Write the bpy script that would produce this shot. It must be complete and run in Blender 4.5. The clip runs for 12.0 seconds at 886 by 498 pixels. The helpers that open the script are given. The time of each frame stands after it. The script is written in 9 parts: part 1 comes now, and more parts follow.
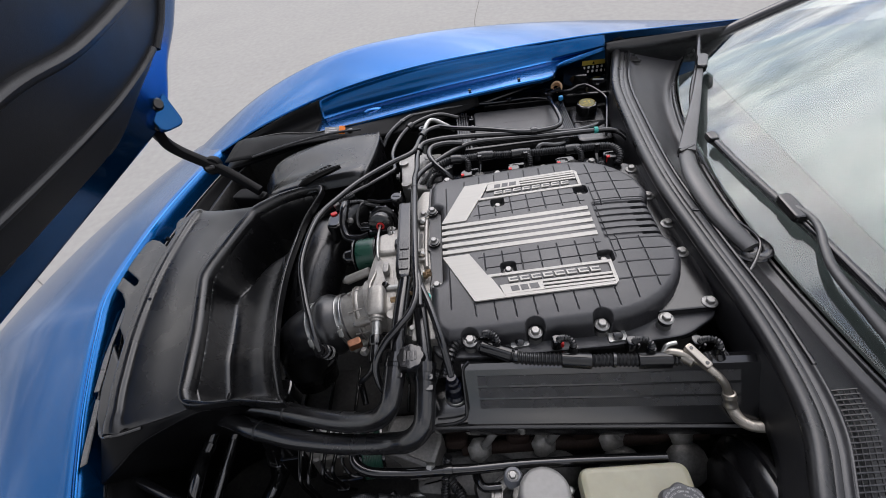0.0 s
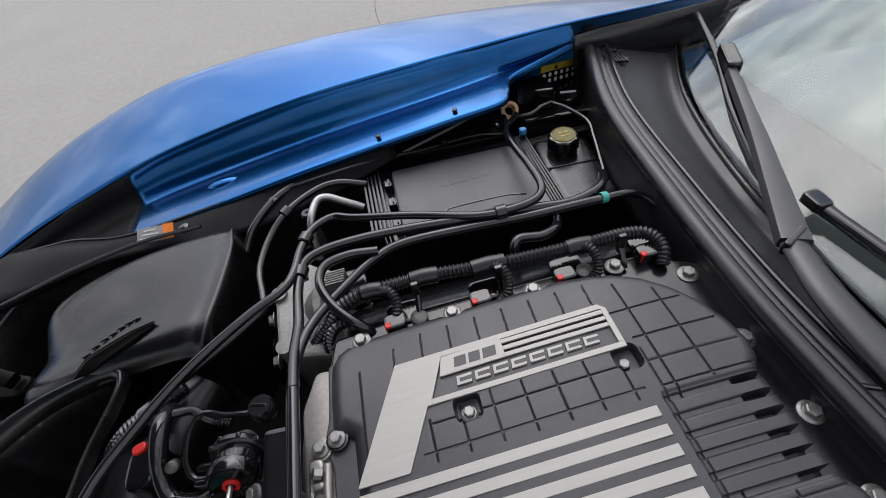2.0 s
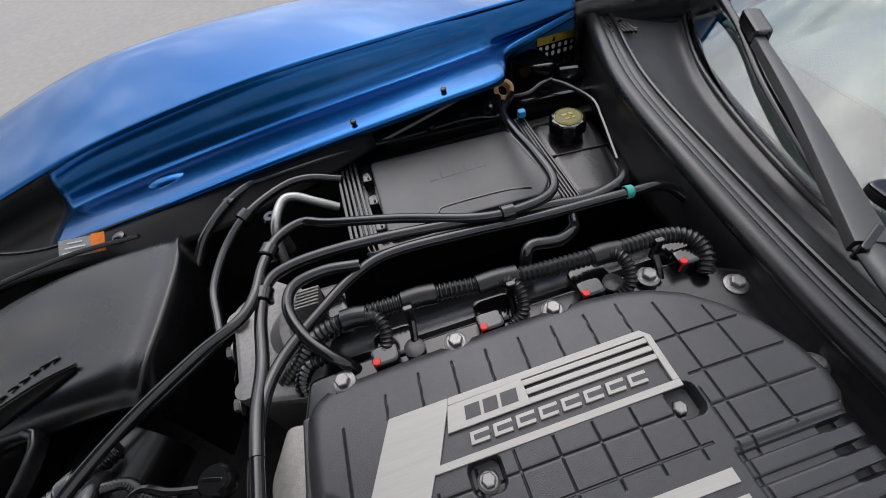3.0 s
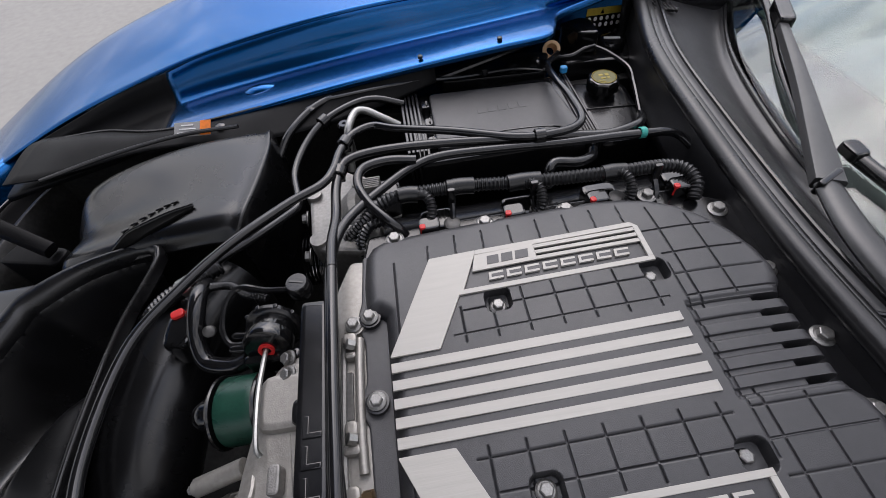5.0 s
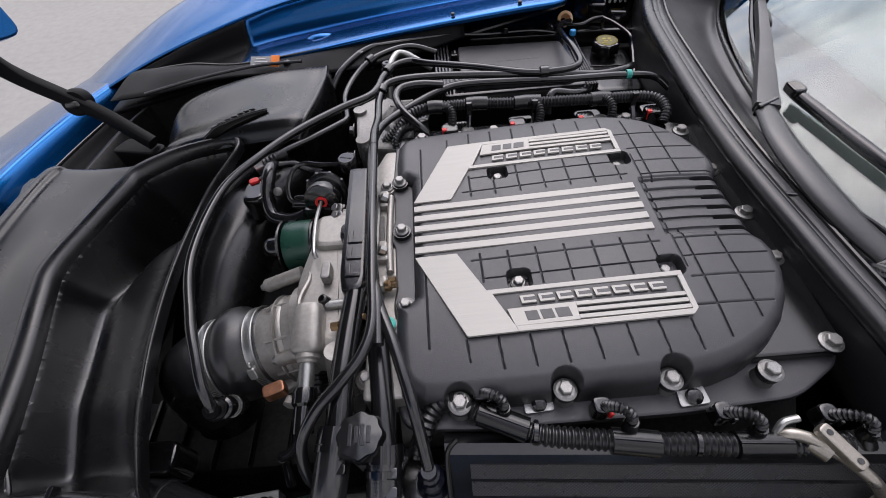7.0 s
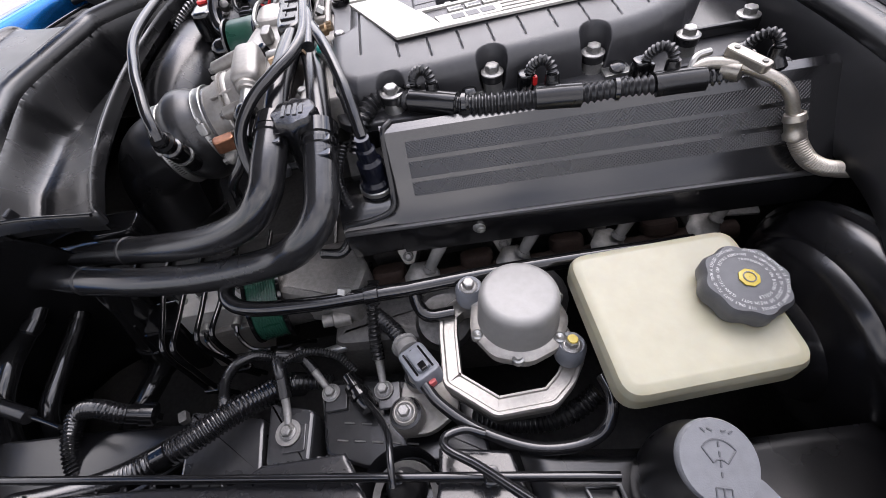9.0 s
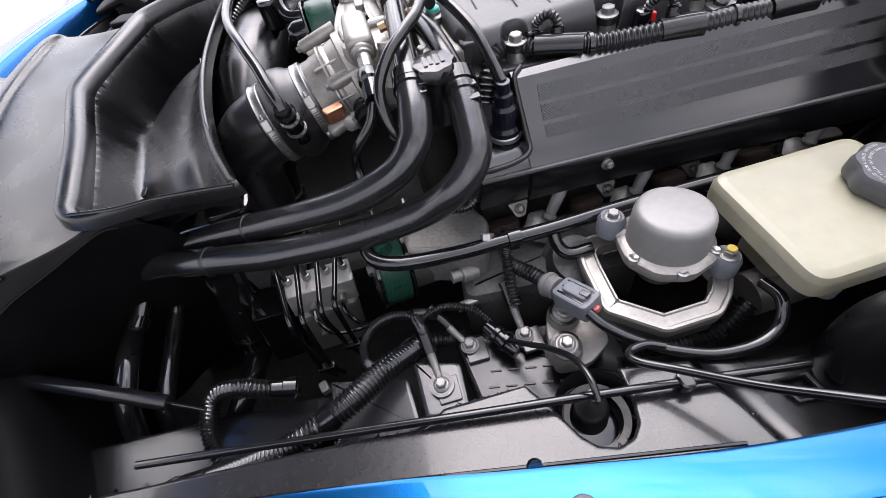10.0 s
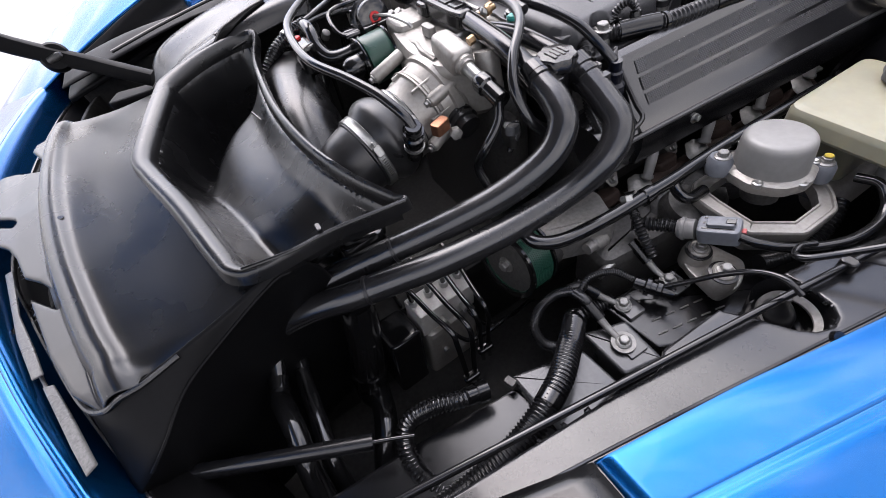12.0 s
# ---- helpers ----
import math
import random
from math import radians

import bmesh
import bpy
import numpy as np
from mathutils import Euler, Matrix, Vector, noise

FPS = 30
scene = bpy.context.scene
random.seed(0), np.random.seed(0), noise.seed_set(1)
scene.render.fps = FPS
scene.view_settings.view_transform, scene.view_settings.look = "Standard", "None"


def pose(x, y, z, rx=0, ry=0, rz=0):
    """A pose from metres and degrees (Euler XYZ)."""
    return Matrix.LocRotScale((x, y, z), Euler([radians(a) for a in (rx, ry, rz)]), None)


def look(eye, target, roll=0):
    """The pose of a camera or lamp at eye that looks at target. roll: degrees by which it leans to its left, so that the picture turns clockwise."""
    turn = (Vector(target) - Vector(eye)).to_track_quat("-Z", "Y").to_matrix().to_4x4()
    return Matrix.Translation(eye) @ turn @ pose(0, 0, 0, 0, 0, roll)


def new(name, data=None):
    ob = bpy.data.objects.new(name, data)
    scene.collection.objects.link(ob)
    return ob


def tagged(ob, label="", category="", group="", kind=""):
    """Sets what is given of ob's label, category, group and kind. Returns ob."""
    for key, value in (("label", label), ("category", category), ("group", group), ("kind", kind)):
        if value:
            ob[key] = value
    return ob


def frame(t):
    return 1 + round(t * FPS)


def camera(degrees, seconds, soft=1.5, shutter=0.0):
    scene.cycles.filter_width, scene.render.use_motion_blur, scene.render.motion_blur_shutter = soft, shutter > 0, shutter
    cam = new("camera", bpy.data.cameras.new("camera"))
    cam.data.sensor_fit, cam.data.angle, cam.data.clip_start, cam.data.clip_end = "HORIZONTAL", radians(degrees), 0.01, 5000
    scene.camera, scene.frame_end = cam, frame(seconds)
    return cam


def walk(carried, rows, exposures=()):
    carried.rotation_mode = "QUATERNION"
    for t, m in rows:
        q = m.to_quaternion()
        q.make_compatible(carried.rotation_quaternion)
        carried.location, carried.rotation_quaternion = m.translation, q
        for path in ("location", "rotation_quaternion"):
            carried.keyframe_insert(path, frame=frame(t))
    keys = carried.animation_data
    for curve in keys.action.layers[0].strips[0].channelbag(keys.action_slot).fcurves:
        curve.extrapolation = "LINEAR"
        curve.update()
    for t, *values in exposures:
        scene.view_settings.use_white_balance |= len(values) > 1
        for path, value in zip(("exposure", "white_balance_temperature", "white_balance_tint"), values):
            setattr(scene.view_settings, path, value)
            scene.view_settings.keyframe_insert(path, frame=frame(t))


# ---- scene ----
cam = camera(90.9, 12.0, soft=0.5)
PATH = [
    (0, (0.105, 0.095, 1.557), (-0.064, 1.485, 0.13), -11.5),
    (0.5, (0.1, 0.193, 1.541), (-0.046, 1.595, 0.121), -11.7),
    (1, (0.129, 0.321, 1.512), (0.037, 1.707, 0.073), -12.4),
    (1.5, (0.136, 0.491, 1.456), (0.135, 1.845, -0.016), -12.6),
    (2, (0.15, 0.633, 1.394), (0.241, 1.945, -0.112), -12.4),
    (2.5, (0.143, 0.714, 1.356), (0.308, 1.979, -0.185), -11.3),
    (2.7, (0.142, 0.736, 1.343), (0.325, 1.981, -0.212), -10.9),
    (4.3, (0.112, 0.65, 1.324), (0.235, 1.866, -0.26), -8.3),
    (4.5, (0.103, 0.628, 1.335), (0.222, 1.839, -0.252), -7.3),
    (5, (0.088, 0.569, 1.359), (0.15, 1.787, -0.226), -7.0),
    (5.5, (0.083, 0.508, 1.36), (0.104, 1.733, -0.22), -6.6),
    (6, (0.077, 0.45, 1.364), (0.077, 1.689, -0.206), -5.9),
    (6.5, (0.071, 0.395, 1.373), (0.054, 1.647, -0.187), -5.7),
    (6.7, (0.072, 0.374, 1.375), (0.052, 1.628, -0.183), -5.7),
    (8.3, (0.102, 0.137, 1.255), (0.036, 1.395, -0.299), -9.4),
    (8.5, (0.114, 0.116, 1.225), (0.047, 1.361, -0.339), -10.1),
    (9, (0.104, 0.07, 1.18), (0.068, 1.307, -0.391), -11.4),
    (9.5, (0.011, 0.053, 1.173), (0.019, 1.293, -0.396), -12.6),
    (10, (-0.085, 0.04, 1.17), (-0.017, 1.291, -0.389), -13.6),
    (10.5, (-0.165, 0.044, 1.179), (-0.021, 1.311, -0.362), -14.8),
    (11, (-0.234, 0.048, 1.184), (0.017, 1.318, -0.341), -15.3),
    (11.5, (-0.309, 0.066, 1.19), (0.048, 1.325, -0.323), -15.3),
    (12, (-0.357, 0.088, 1.198), (0.086, 1.324, -0.31), -15.2),
]
EXPOSURES = [(0.0, 0.55, 6500, 13), (1.5, 0.39, 6500, 12), (2.5, 0.36, 6500, 12), (4.5, 0.5, 6500, 14), (5.5, 0.38, 6500, 15), (6.5, 0.46, 6500, 16), (8.5, 1.12, 6500, 18), (9.5, 1.72, 6500, 17), (10.5, 1.63, 6500, 17), (12.0, 1.58, 6500, 17)]
walk(cam, [(t, look(eye, target, roll)) for t, eye, target, roll in PATH], EXPOSURES)

# ---- world, sun, exposure ----
SUN_DIR = Vector((0.06, 0.58, 0.81)).normalized()
world = bpy.data.worlds.new("sky")
scene.world = world
world.use_nodes = True
wn, wl = world.node_tree.nodes, world.node_tree.links
wn.clear()
w_out = wn.new("ShaderNodeOutputWorld")
w_bg = wn.new("ShaderNodeBackground")
w_sky = wn.new("ShaderNodeTexSky")
w_sky.sky_type = "NISHITA"
w_sky.sun_disc = False
w_sky.sun_elevation = math.asin(SUN_DIR.z)
w_sky.sun_rotation = math.atan2(SUN_DIR.x, SUN_DIR.y)
w_co = wn.new("ShaderNodeTexCoord")
w_map = wn.new("ShaderNodeMapping")
w_map.inputs["Scale"].default_value = (1.0, 1.0, 2.2)
w_n = wn.new("ShaderNodeTexNoise")
w_n.inputs["Scale"].default_value = 3.6
w_n.inputs["Detail"].default_value = 7.0
w_n.inputs["Roughness"].default_value = 0.58
w_n.inputs["Distortion"].default_value = 0.5
w_r = wn.new("ShaderNodeValToRGB")
w_r.color_ramp.elements[0].position = 0.36
w_r.color_ramp.elements[1].position = 0.58
w_n2 = wn.new("ShaderNodeTexNoise")
w_n2.inputs["Scale"].default_value = 7.0
w_n2.inputs["Detail"].default_value = 6.0
w_r2 = wn.new("ShaderNodeValToRGB")
w_r2.color_ramp.elements[0].position = 0.30
w_r2.color_ramp.elements[0].color = (4.0, 4.1, 4.5, 1)
w_r2.color_ramp.elements[1].position = 0.70
w_r2.color_ramp.elements[1].color = (15.0, 14.7, 14.3, 1)
w_mix = wn.new("ShaderNodeMixRGB")
w_bg.inputs["Strength"].default_value = 0.14
wl.new(w_co.outputs["Generated"], w_map.inputs["Vector"])
wl.new(w_map.outputs["Vector"], w_n.inputs["Vector"])
wl.new(w_map.outputs["Vector"], w_n2.inputs["Vector"])
wl.new(w_n.outputs["Fac"], w_r.inputs["Fac"])
wl.new(w_n2.outputs["Fac"], w_r2.inputs["Fac"])
w_sep = wn.new("ShaderNodeSeparateXYZ")
w_up = wn.new("ShaderNodeMapRange")
w_up.inputs["From Min"].default_value = 0.74
w_up.inputs["From Max"].default_value = 0.97
w_up.inputs["To Min"].default_value = 1.0
w_up.inputs["To Max"].default_value = 0.6
w_cover = wn.new("ShaderNodeMath")
w_cover.operation = "MULTIPLY"
wl.new(w_co.outputs["Generated"], w_sep.inputs[0])
wl.new(w_sep.outputs["Z"], w_up.inputs["Value"])
wl.new(w_r.outputs["Color"], w_cover.inputs[0])
wl.new(w_up.outputs[0], w_cover.inputs[1])
wl.new(w_cover.outputs[0], w_mix.inputs["Fac"])
wl.new(w_sky.outputs["Color"], w_mix.inputs["Color1"])
wl.new(w_r2.outputs["Color"], w_mix.inputs["Color2"])
w_dot = wn.new("ShaderNodeVectorMath")
w_dot.operation = "DOT_PRODUCT"
w_dot.inputs[1].default_value = SUN_DIR
w_max = wn.new("ShaderNodeMath")
w_max.operation = "MAXIMUM"
w_max.inputs[1].default_value = 0.0
w_pow = wn.new("ShaderNodeMath")
w_pow.operation = "POWER"
w_pow.inputs[1].default_value = 4.0
w_gain = wn.new("ShaderNodeMath")
w_gain.operation = "MULTIPLY_ADD"
w_gain.inputs[1].default_value = 1.5
w_gain.inputs[2].default_value = 0.54
w_glow = wn.new("ShaderNodeVectorMath")
w_glow.operation = "SCALE"
wl.new(w_co.outputs["Generated"], w_dot.inputs[0])
wl.new(w_dot.outputs["Value"], w_max.inputs[0])
wl.new(w_max.outputs[0], w_pow.inputs[0])
wl.new(w_pow.outputs[0], w_gain.inputs[0])
w_low = wn.new("ShaderNodeMapRange")
w_low.inputs["From Min"].default_value = 0.0
w_low.inputs["From Max"].default_value = 0.42
w_low.inputs["To Min"].default_value = -0.13
w_low.inputs["To Max"].default_value = 0.0
w_sum = wn.new("ShaderNodeMath")
w_sum.operation = "ADD"
wl.new(w_sep.outputs["Z"], w_low.inputs["Value"])
wl.new(w_low.outputs[0], w_sum.inputs[1])
w_hue = wn.new("ShaderNodeHueSaturation")
w_hue.inputs["Saturation"].default_value = 0.78
wl.new(w_mix.outputs["Color"], w_hue.inputs["Color"])
wl.new(w_hue.outputs["Color"], w_glow.inputs[0])
wl.new(w_gain.outputs[0], w_sum.inputs[0])
wl.new(w_sum.outputs[0], w_glow.inputs["Scale"])
wl.new(w_glow.outputs[0], w_bg.inputs["Color"])
wl.new(w_bg.outputs["Background"], w_out.inputs["Surface"])

sun_data = bpy.data.lights.new("sun", "SUN")
sun_data.energy = 0.25
sun_data.angle = radians(40)
sun_data.color = (1.0, 0.96, 0.90)
sun_lamp = new("sun", sun_data)
sun_lamp.matrix_world = look(SUN_DIR * 10, (0, 0, 0))


# ---- materials ----
def pbr(name, color, rough=0.5, metal=0.0, coat=0.0, var=0.12, scale=40.0, bump=0.0, bump_scale=900.0,
        rvar=0.08, spec=0.5, coat_rough=0.03, stretch=(1, 1, 1), dust=0.0):
    m = bpy.data.materials.new(name)
    m.use_nodes = True
    n, l = m.node_tree.nodes, m.node_tree.links
    b = n["Principled BSDF"]
    co = n.new("ShaderNodeTexCoord")
    mp = n.new("ShaderNodeMapping")
    mp.inputs["Scale"].default_value = stretch
    l.new(co.outputs["Object"], mp.inputs["Vector"])
    big = n.new("ShaderNodeTexNoise")
    big.inputs["Scale"].default_value = scale * 0.25
    big.inputs["Detail"].default_value = 5
    fine = n.new("ShaderNodeTexNoise")
    fine.inputs["Scale"].default_value = scale * 4
    fine.inputs["Detail"].default_value = 4
    for q in (big, fine):
        l.new(mp.outputs["Vector"], q.inputs["Vector"])
    add = n.new("ShaderNodeMath")
    add.operation = "ADD"
    l.new(big.outputs["Fac"], add.inputs[0])
    l.new(fine.outputs["Fac"], add.inputs[1])
    ramp = n.new("ShaderNodeMapRange")
    ramp.inputs["From Min"].default_value = 0.7
    ramp.inputs["From Max"].default_value = 1.3
    ramp.inputs["To Min"].default_value = 0.0
    ramp.inputs["To Max"].default_value = 1.0
    l.new(add.outputs[0], ramp.inputs["Value"])
    mix = n.new("ShaderNodeMixRGB")
    mix.inputs["Color1"].default_value = (*[c * (1 - var) for c in color], 1)
    mix.inputs["Color2"].default_value = (*[min(1, c * (1 + var)) + dust for c in color], 1)
    l.new(ramp.outputs[0], mix.inputs["Fac"])
    l.new(mix.outputs["Color"], b.inputs["Base Color"])
    rr = n.new("ShaderNodeMapRange")
    rr.inputs["From Min"].default_value = 0.3
    rr.inputs["From Max"].default_value = 0.7
    rr.inputs["To Min"].default_value = max(0.02, rough - rvar)
    rr.inputs["To Max"].default_value = min(1.0, rough + rvar)
    l.new(big.outputs["Fac"], rr.inputs["Value"])
    l.new(rr.outputs[0], b.inputs["Roughness"])
    b.inputs["Metallic"].default_value = metal
    b.inputs["Coat Weight"].default_value = coat
    b.inputs["Coat Roughness"].default_value = coat_rough
    b.inputs["Specular IOR Level"].default_value = spec
    if bump:
        bn = n.new("ShaderNodeTexNoise")
        bn.inputs["Scale"].default_value = bump_scale
        bn.inputs["Detail"].default_value = 3
        l.new(mp.outputs["Vector"], bn.inputs["Vector"])
        bp = n.new("ShaderNodeBump")
        bp.inputs["Strength"].default_value = bump
        bp.inputs["Distance"].default_value = 0.001
        l.new(bn.outputs["Fac"], bp.inputs["Height"])
        l.new(bp.outputs["Normal"], b.inputs["Normal"])
    return m


M_BLUE = pbr("blue_metallic_paint", (0.0002, 0.095, 0.300), 0.25, metal=0.92, coat=0.45, var=0.012, scale=420, rvar=0.006, coat_rough=0.012)
M_LID = pbr("textured_black_plastic", (0.021, 0.021, 0.024), 0.40, var=0.15, bump=0.30, bump_scale=1500, dust=0.004, spec=0.8)
M_SATIN = pbr("satin_black_plastic", (0.006, 0.006, 0.007), 0.20, var=0.25, bump=0.05, bump_scale=900, dust=0.002, spec=0.7)
M_MATTE = pbr("matte_black_plastic", (0.0045, 0.0045, 0.005), 0.25, var=0.25, bump=0.06, bump_scale=900, dust=0.001, spec=0.6)
M_GLOSS = pbr("gloss_black_plastic", (0.005, 0.005, 0.0055), 0.11, var=0.2, rvar=0.06, spec=0.8)
M_RUBBER = pbr("black_rubber", (0.010, 0.010, 0.011), 0.30, var=0.25, bump=0.10, bump_scale=500, dust=0.003, spec=0.65)
M_CONDUIT = pbr("gloss_black_conduit", (0.009, 0.009, 0.010), 0.16, var=0.3, rvar=0.07, bump=0.05, bump_scale=600, dust=0.002, spec=0.95)
M_RADHOSE = pbr("ribbed_hose_rubber", (0.011, 0.011, 0.012), 0.21, var=0.3, bump=0.06, bump_scale=700, dust=0.003, spec=0.9)
M_HOSE = pbr("black_hose", (0.008, 0.008, 0.009), 0.15, var=0.25, bump=0.04, bump_scale=600, dust=0.002, spec=0.8)
M_EMBLEM = pbr("brushed_aluminium", (0.44, 0.425, 0.395), 0.55, metal=0.30, var=0.05, scale=60, bump=0.12, bump_scale=700, stretch=(0.06, 1, 1), rvar=0.05)
M_CAST = pbr("cast_aluminium", (0.34, 0.324, 0.300), 0.42, metal=0.6, var=0.14, scale=50, bump=0.22, bump_scale=650, rvar=0.1)
M_CASTDARK = pbr("dull_cast_metal", (0.115, 0.112, 0.108), 0.45, metal=0.6, var=0.3, scale=50, bump=0.4, bump_scale=500)
M_CASTMID = pbr("grey_cast_alloy", (0.28, 0.272, 0.26), 0.5, metal=0.65, var=0.2, scale=50, bump=0.45, bump_scale=600, rvar=0.1)
M_COWL = pbr("grained_black_cowl", (0.016, 0.016, 0.018), 0.36, var=0.2, bump=0.22, bump_scale=1300, dust=0.004, spec=0.75)
M_BOLT = pbr("bolt_steel", (0.30, 0.295, 0.285), 0.44, metal=0.8, var=0.3, scale=160, bump=0.2, bump_scale=900, rvar=0.12)
M_AIRBOX = pbr("moulded_black_plastic", (0.0045, 0.0045, 0.005), 0.26, var=0.3, bump=0.05, bump_scale=700, rvar=0.07, spec=0.65)
M_MACHINED = pbr("machined_alloy", (0.50, 0.49, 0.47), 0.38, metal=0.35, var=0.08, scale=60, bump=0.08, bump_scale=800)
M_STEEL = pbr("zinc_steel", (0.40, 0.40, 0.385), 0.38, metal=0.9, var=0.15, scale=120, rvar=0.1)
M_GREEN = pbr("green_paint", (0.012, 0.056, 0.038), 0.30, var=0.22, scale=60, stretch=(1, 1, 4), bump=0.1)
M_COPPER = pbr("copper_metal", (0.42, 0.20, 0.12), 0.4, metal=0.85, var=0.25)
M_BRASS = pbr("brass_metal", (0.34, 0.23, 0.13), 0.35, metal=0.9, var=0.2)
M_RED = pbr("red_plastic", (0.62, 0.02, 0.02), 0.4)
M_CREAM = pbr("cream_translucent_plastic", (0.315, 0.302, 0.222), 0.34, var=0.07, scale=14, bump=0.08, bump_scale=200)
M_CREAM.node_tree.nodes["Principled BSDF"].inputs["Subsurface Weight"].default_value = 0.35
M_CREAM.node_tree.nodes["Principled BSDF"].inputs["Subsurface Radius"].default_value = (0.02, 0.014, 0.008)
M_GREY = pbr("grey_plastic", (0.15, 0.16, 0.18), 0.42)
M_CAPGREY = pbr("charcoal_plastic", (0.075, 0.077, 0.083), 0.48, bump=0.2, bump_scale=800)
M_WASHCAP = pbr("slate_plastic", (0.135, 0.139, 0.148), 0.5, bump=0.15)
M_YELLOW = pbr("yellow_plastic", (0.42, 0.32, 0.045), 0.45)
M_LABEL = pbr("grey_label", (0.30, 0.30, 0.30), 0.4)
M_ORANGE = pbr("orange_label", (0.85, 0.22, 0.03), 0.4)
M_WHITE = pbr("white_print", (0.7, 0.7, 0.7), 0.5)
M_PRINT = pbr("pale_print", (0.38, 0.38, 0.38), 0.5)
M_BLUECLIP = pbr("blue_plastic", (0.03, 0.28, 0.62), 0.4)
M_TEAL = pbr("teal_plastic", (0.05, 0.42, 0.36), 0.4)
M_FRAME = pbr("painted_frame_grey", (0.034, 0.034, 0.036), 0.26, coat=0.9, coat_rough=0.12, var=0.25, scale=30, bump=0.16, bump_scale=420)
M_INNER = pbr("gloss_inner_wing_paint", (0.018, 0.018, 0.020), 0.24, coat=0.35, coat_rough=0.06, var=0.2, scale=30, rvar=0.04)
M_HEAT = pbr("rusty_manifold", (0.028, 0.016, 0.012), 0.75, metal=0.3, var=0.4, scale=70)
M_BOOT = pbr("grey_boot", (0.17, 0.168, 0.164), 0.5)
M_ELBOW = pbr("dull_rubber", (0.013, 0.013, 0.014), 0.32, var=0.2, bump=0.12, bump_scale=700, dust=0.006, spec=0.7)
M_STRIP = pbr("worn_grey_strip", (0.095, 0.092, 0.089), 0.32, var=0.45, scale=90, rvar=0.10, bump=0.15, bump_scale=220)
M_ARM = pbr("satin_grey_black_arm", (0.030, 0.030, 0.031), 0.38, var=0.15, bump=0.12, bump_scale=1200, spec=0.85)
M_SHROUD = pbr("satin_moulded_plastic", (0.005, 0.005, 0.0055), 0.28, var=0.25, bump=0.06, bump_scale=900, dust=0.001, spec=0.75)
M_WEAVE = pbr("woven_black_plastic", (0.0045, 0.0045, 0.005), 0.26, var=0.2, bump=0.15, bump_scale=420, stretch=(1, 2.2, 1), spec=0.7)
M_LINER = pbr("bonnet_liner", (0.016, 0.0165, 0.019), 0.42, var=0.25, bump=0.2, bump_scale=500, spec=0.55)
M_VALVE = pbr("gloss_black_composite", (0.0065, 0.0065, 0.0075), 0.20, var=0.3, scale=25, bump=0.03, bump_scale=500, rvar=0.05, spec=1.0, coat=0.25, coat_rough=0.15)
M_TANPIPE = pbr("tan_aluminium", (0.38, 0.35, 0.305), 0.34, metal=0.85, var=0.15, scale=120)
M_SOFT = pbr("dull_black_plastic", (0.0045, 0.0045, 0.005), 0.48, var=0.2, bump=0.1, bump_scale=700, spec=0.12)
# black plastic with a paler base, lifting floor and walls that lie in shade
M_SHADELIFT = pbr("shade_lifted_black_plastic", (0.026, 0.025, 0.024), 0.50, spec=0.3, var=0.5, scale=30, bump=0.2, bump_scale=300)
M_LOWHOSE = pbr("scuffed_black_hose", (0.008, 0.008, 0.0085), 0.13, var=0.4, scale=60, rvar=0.06, spec=1.0)
M_OLIVE = pbr("olive_print", (0.17, 0.155, 0.05), 0.5)
M_VOID = pbr("deep_black", (0.002, 0.002, 0.002), 0.9, spec=0.1)
M_CAN = pbr("smooth_aluminium", (0.25, 0.246, 0.238), 0.5, metal=0.3, var=0.08, scale=30, rvar=0.06, bump=0.06, bump_scale=500)
M_LENS = pbr("amber_lens", (0.55, 0.10, 0.03), 0.15, coat=1.0)
M_BLUESTEEL = pbr("dark_blue_plastic", (0.005, 0.006, 0.012), 0.25)


def ground_material():
    m = pbr("concrete", (0.325, 0.315, 0.296), 0.8, var=0.10, scale=5, bump=0.3, bump_scale=60)
    return m


def glass_material():
    m = bpy.data.materials.new("windscreen_glass")
    m.use_nodes = True
    b = m.node_tree.nodes["Principled BSDF"]
    b.inputs["Base Color"].default_value = (0.80, 0.90, 0.88, 1)
    b.inputs["Roughness"].default_value = 0.01
    b.inputs["IOR"].default_value = 1.52
    b.inputs["Transmission Weight"].default_value = 1.0
    b.inputs["Coat Weight"].default_value = 0.0
    b.inputs["Coat IOR"].default_value = 1.4
    b.inputs["Coat Roughness"].default_value = 0.01
    return m


def knurl_material():
    m = pbr("knurled_black", (0.016, 0.016, 0.018), 0.26, var=0.3, scale=80, rvar=0.05, spec=1.0)
    n, l = m.node_tree.nodes, m.node_tree.links
    co = n.new("ShaderNodeTexCoord")
    dots = n.new("ShaderNodeTexVoronoi")
    dots.voronoi_dimensions = "2D"
    dots.inputs["Scale"].default_value = 400
    dots.inputs["Randomness"].default_value = 0.0
    bp = n.new("ShaderNodeBump")
    bp.inputs["Strength"].default_value = 0.85
    bp.inputs["Distance"].default_value = 0.0012
    bp.invert = True
    flat = n.new("ShaderNodeMapping")
    flat.inputs["Rotation"].default_value = (radians(-55.2), 0, radians(45))
    l.new(co.outputs["Object"], flat.inputs["Vector"])
    l.new(flat.outputs["Vector"], dots.inputs["Vector"])
    l.new(dots.outputs["Distance"], bp.inputs["Height"])
    l.new(bp.outputs["Normal"], n["Principled BSDF"].inputs["Normal"])
    return m


M_KNURL = knurl_material()
M_CONCRETE = ground_material()
M_GLASS = glass_material()


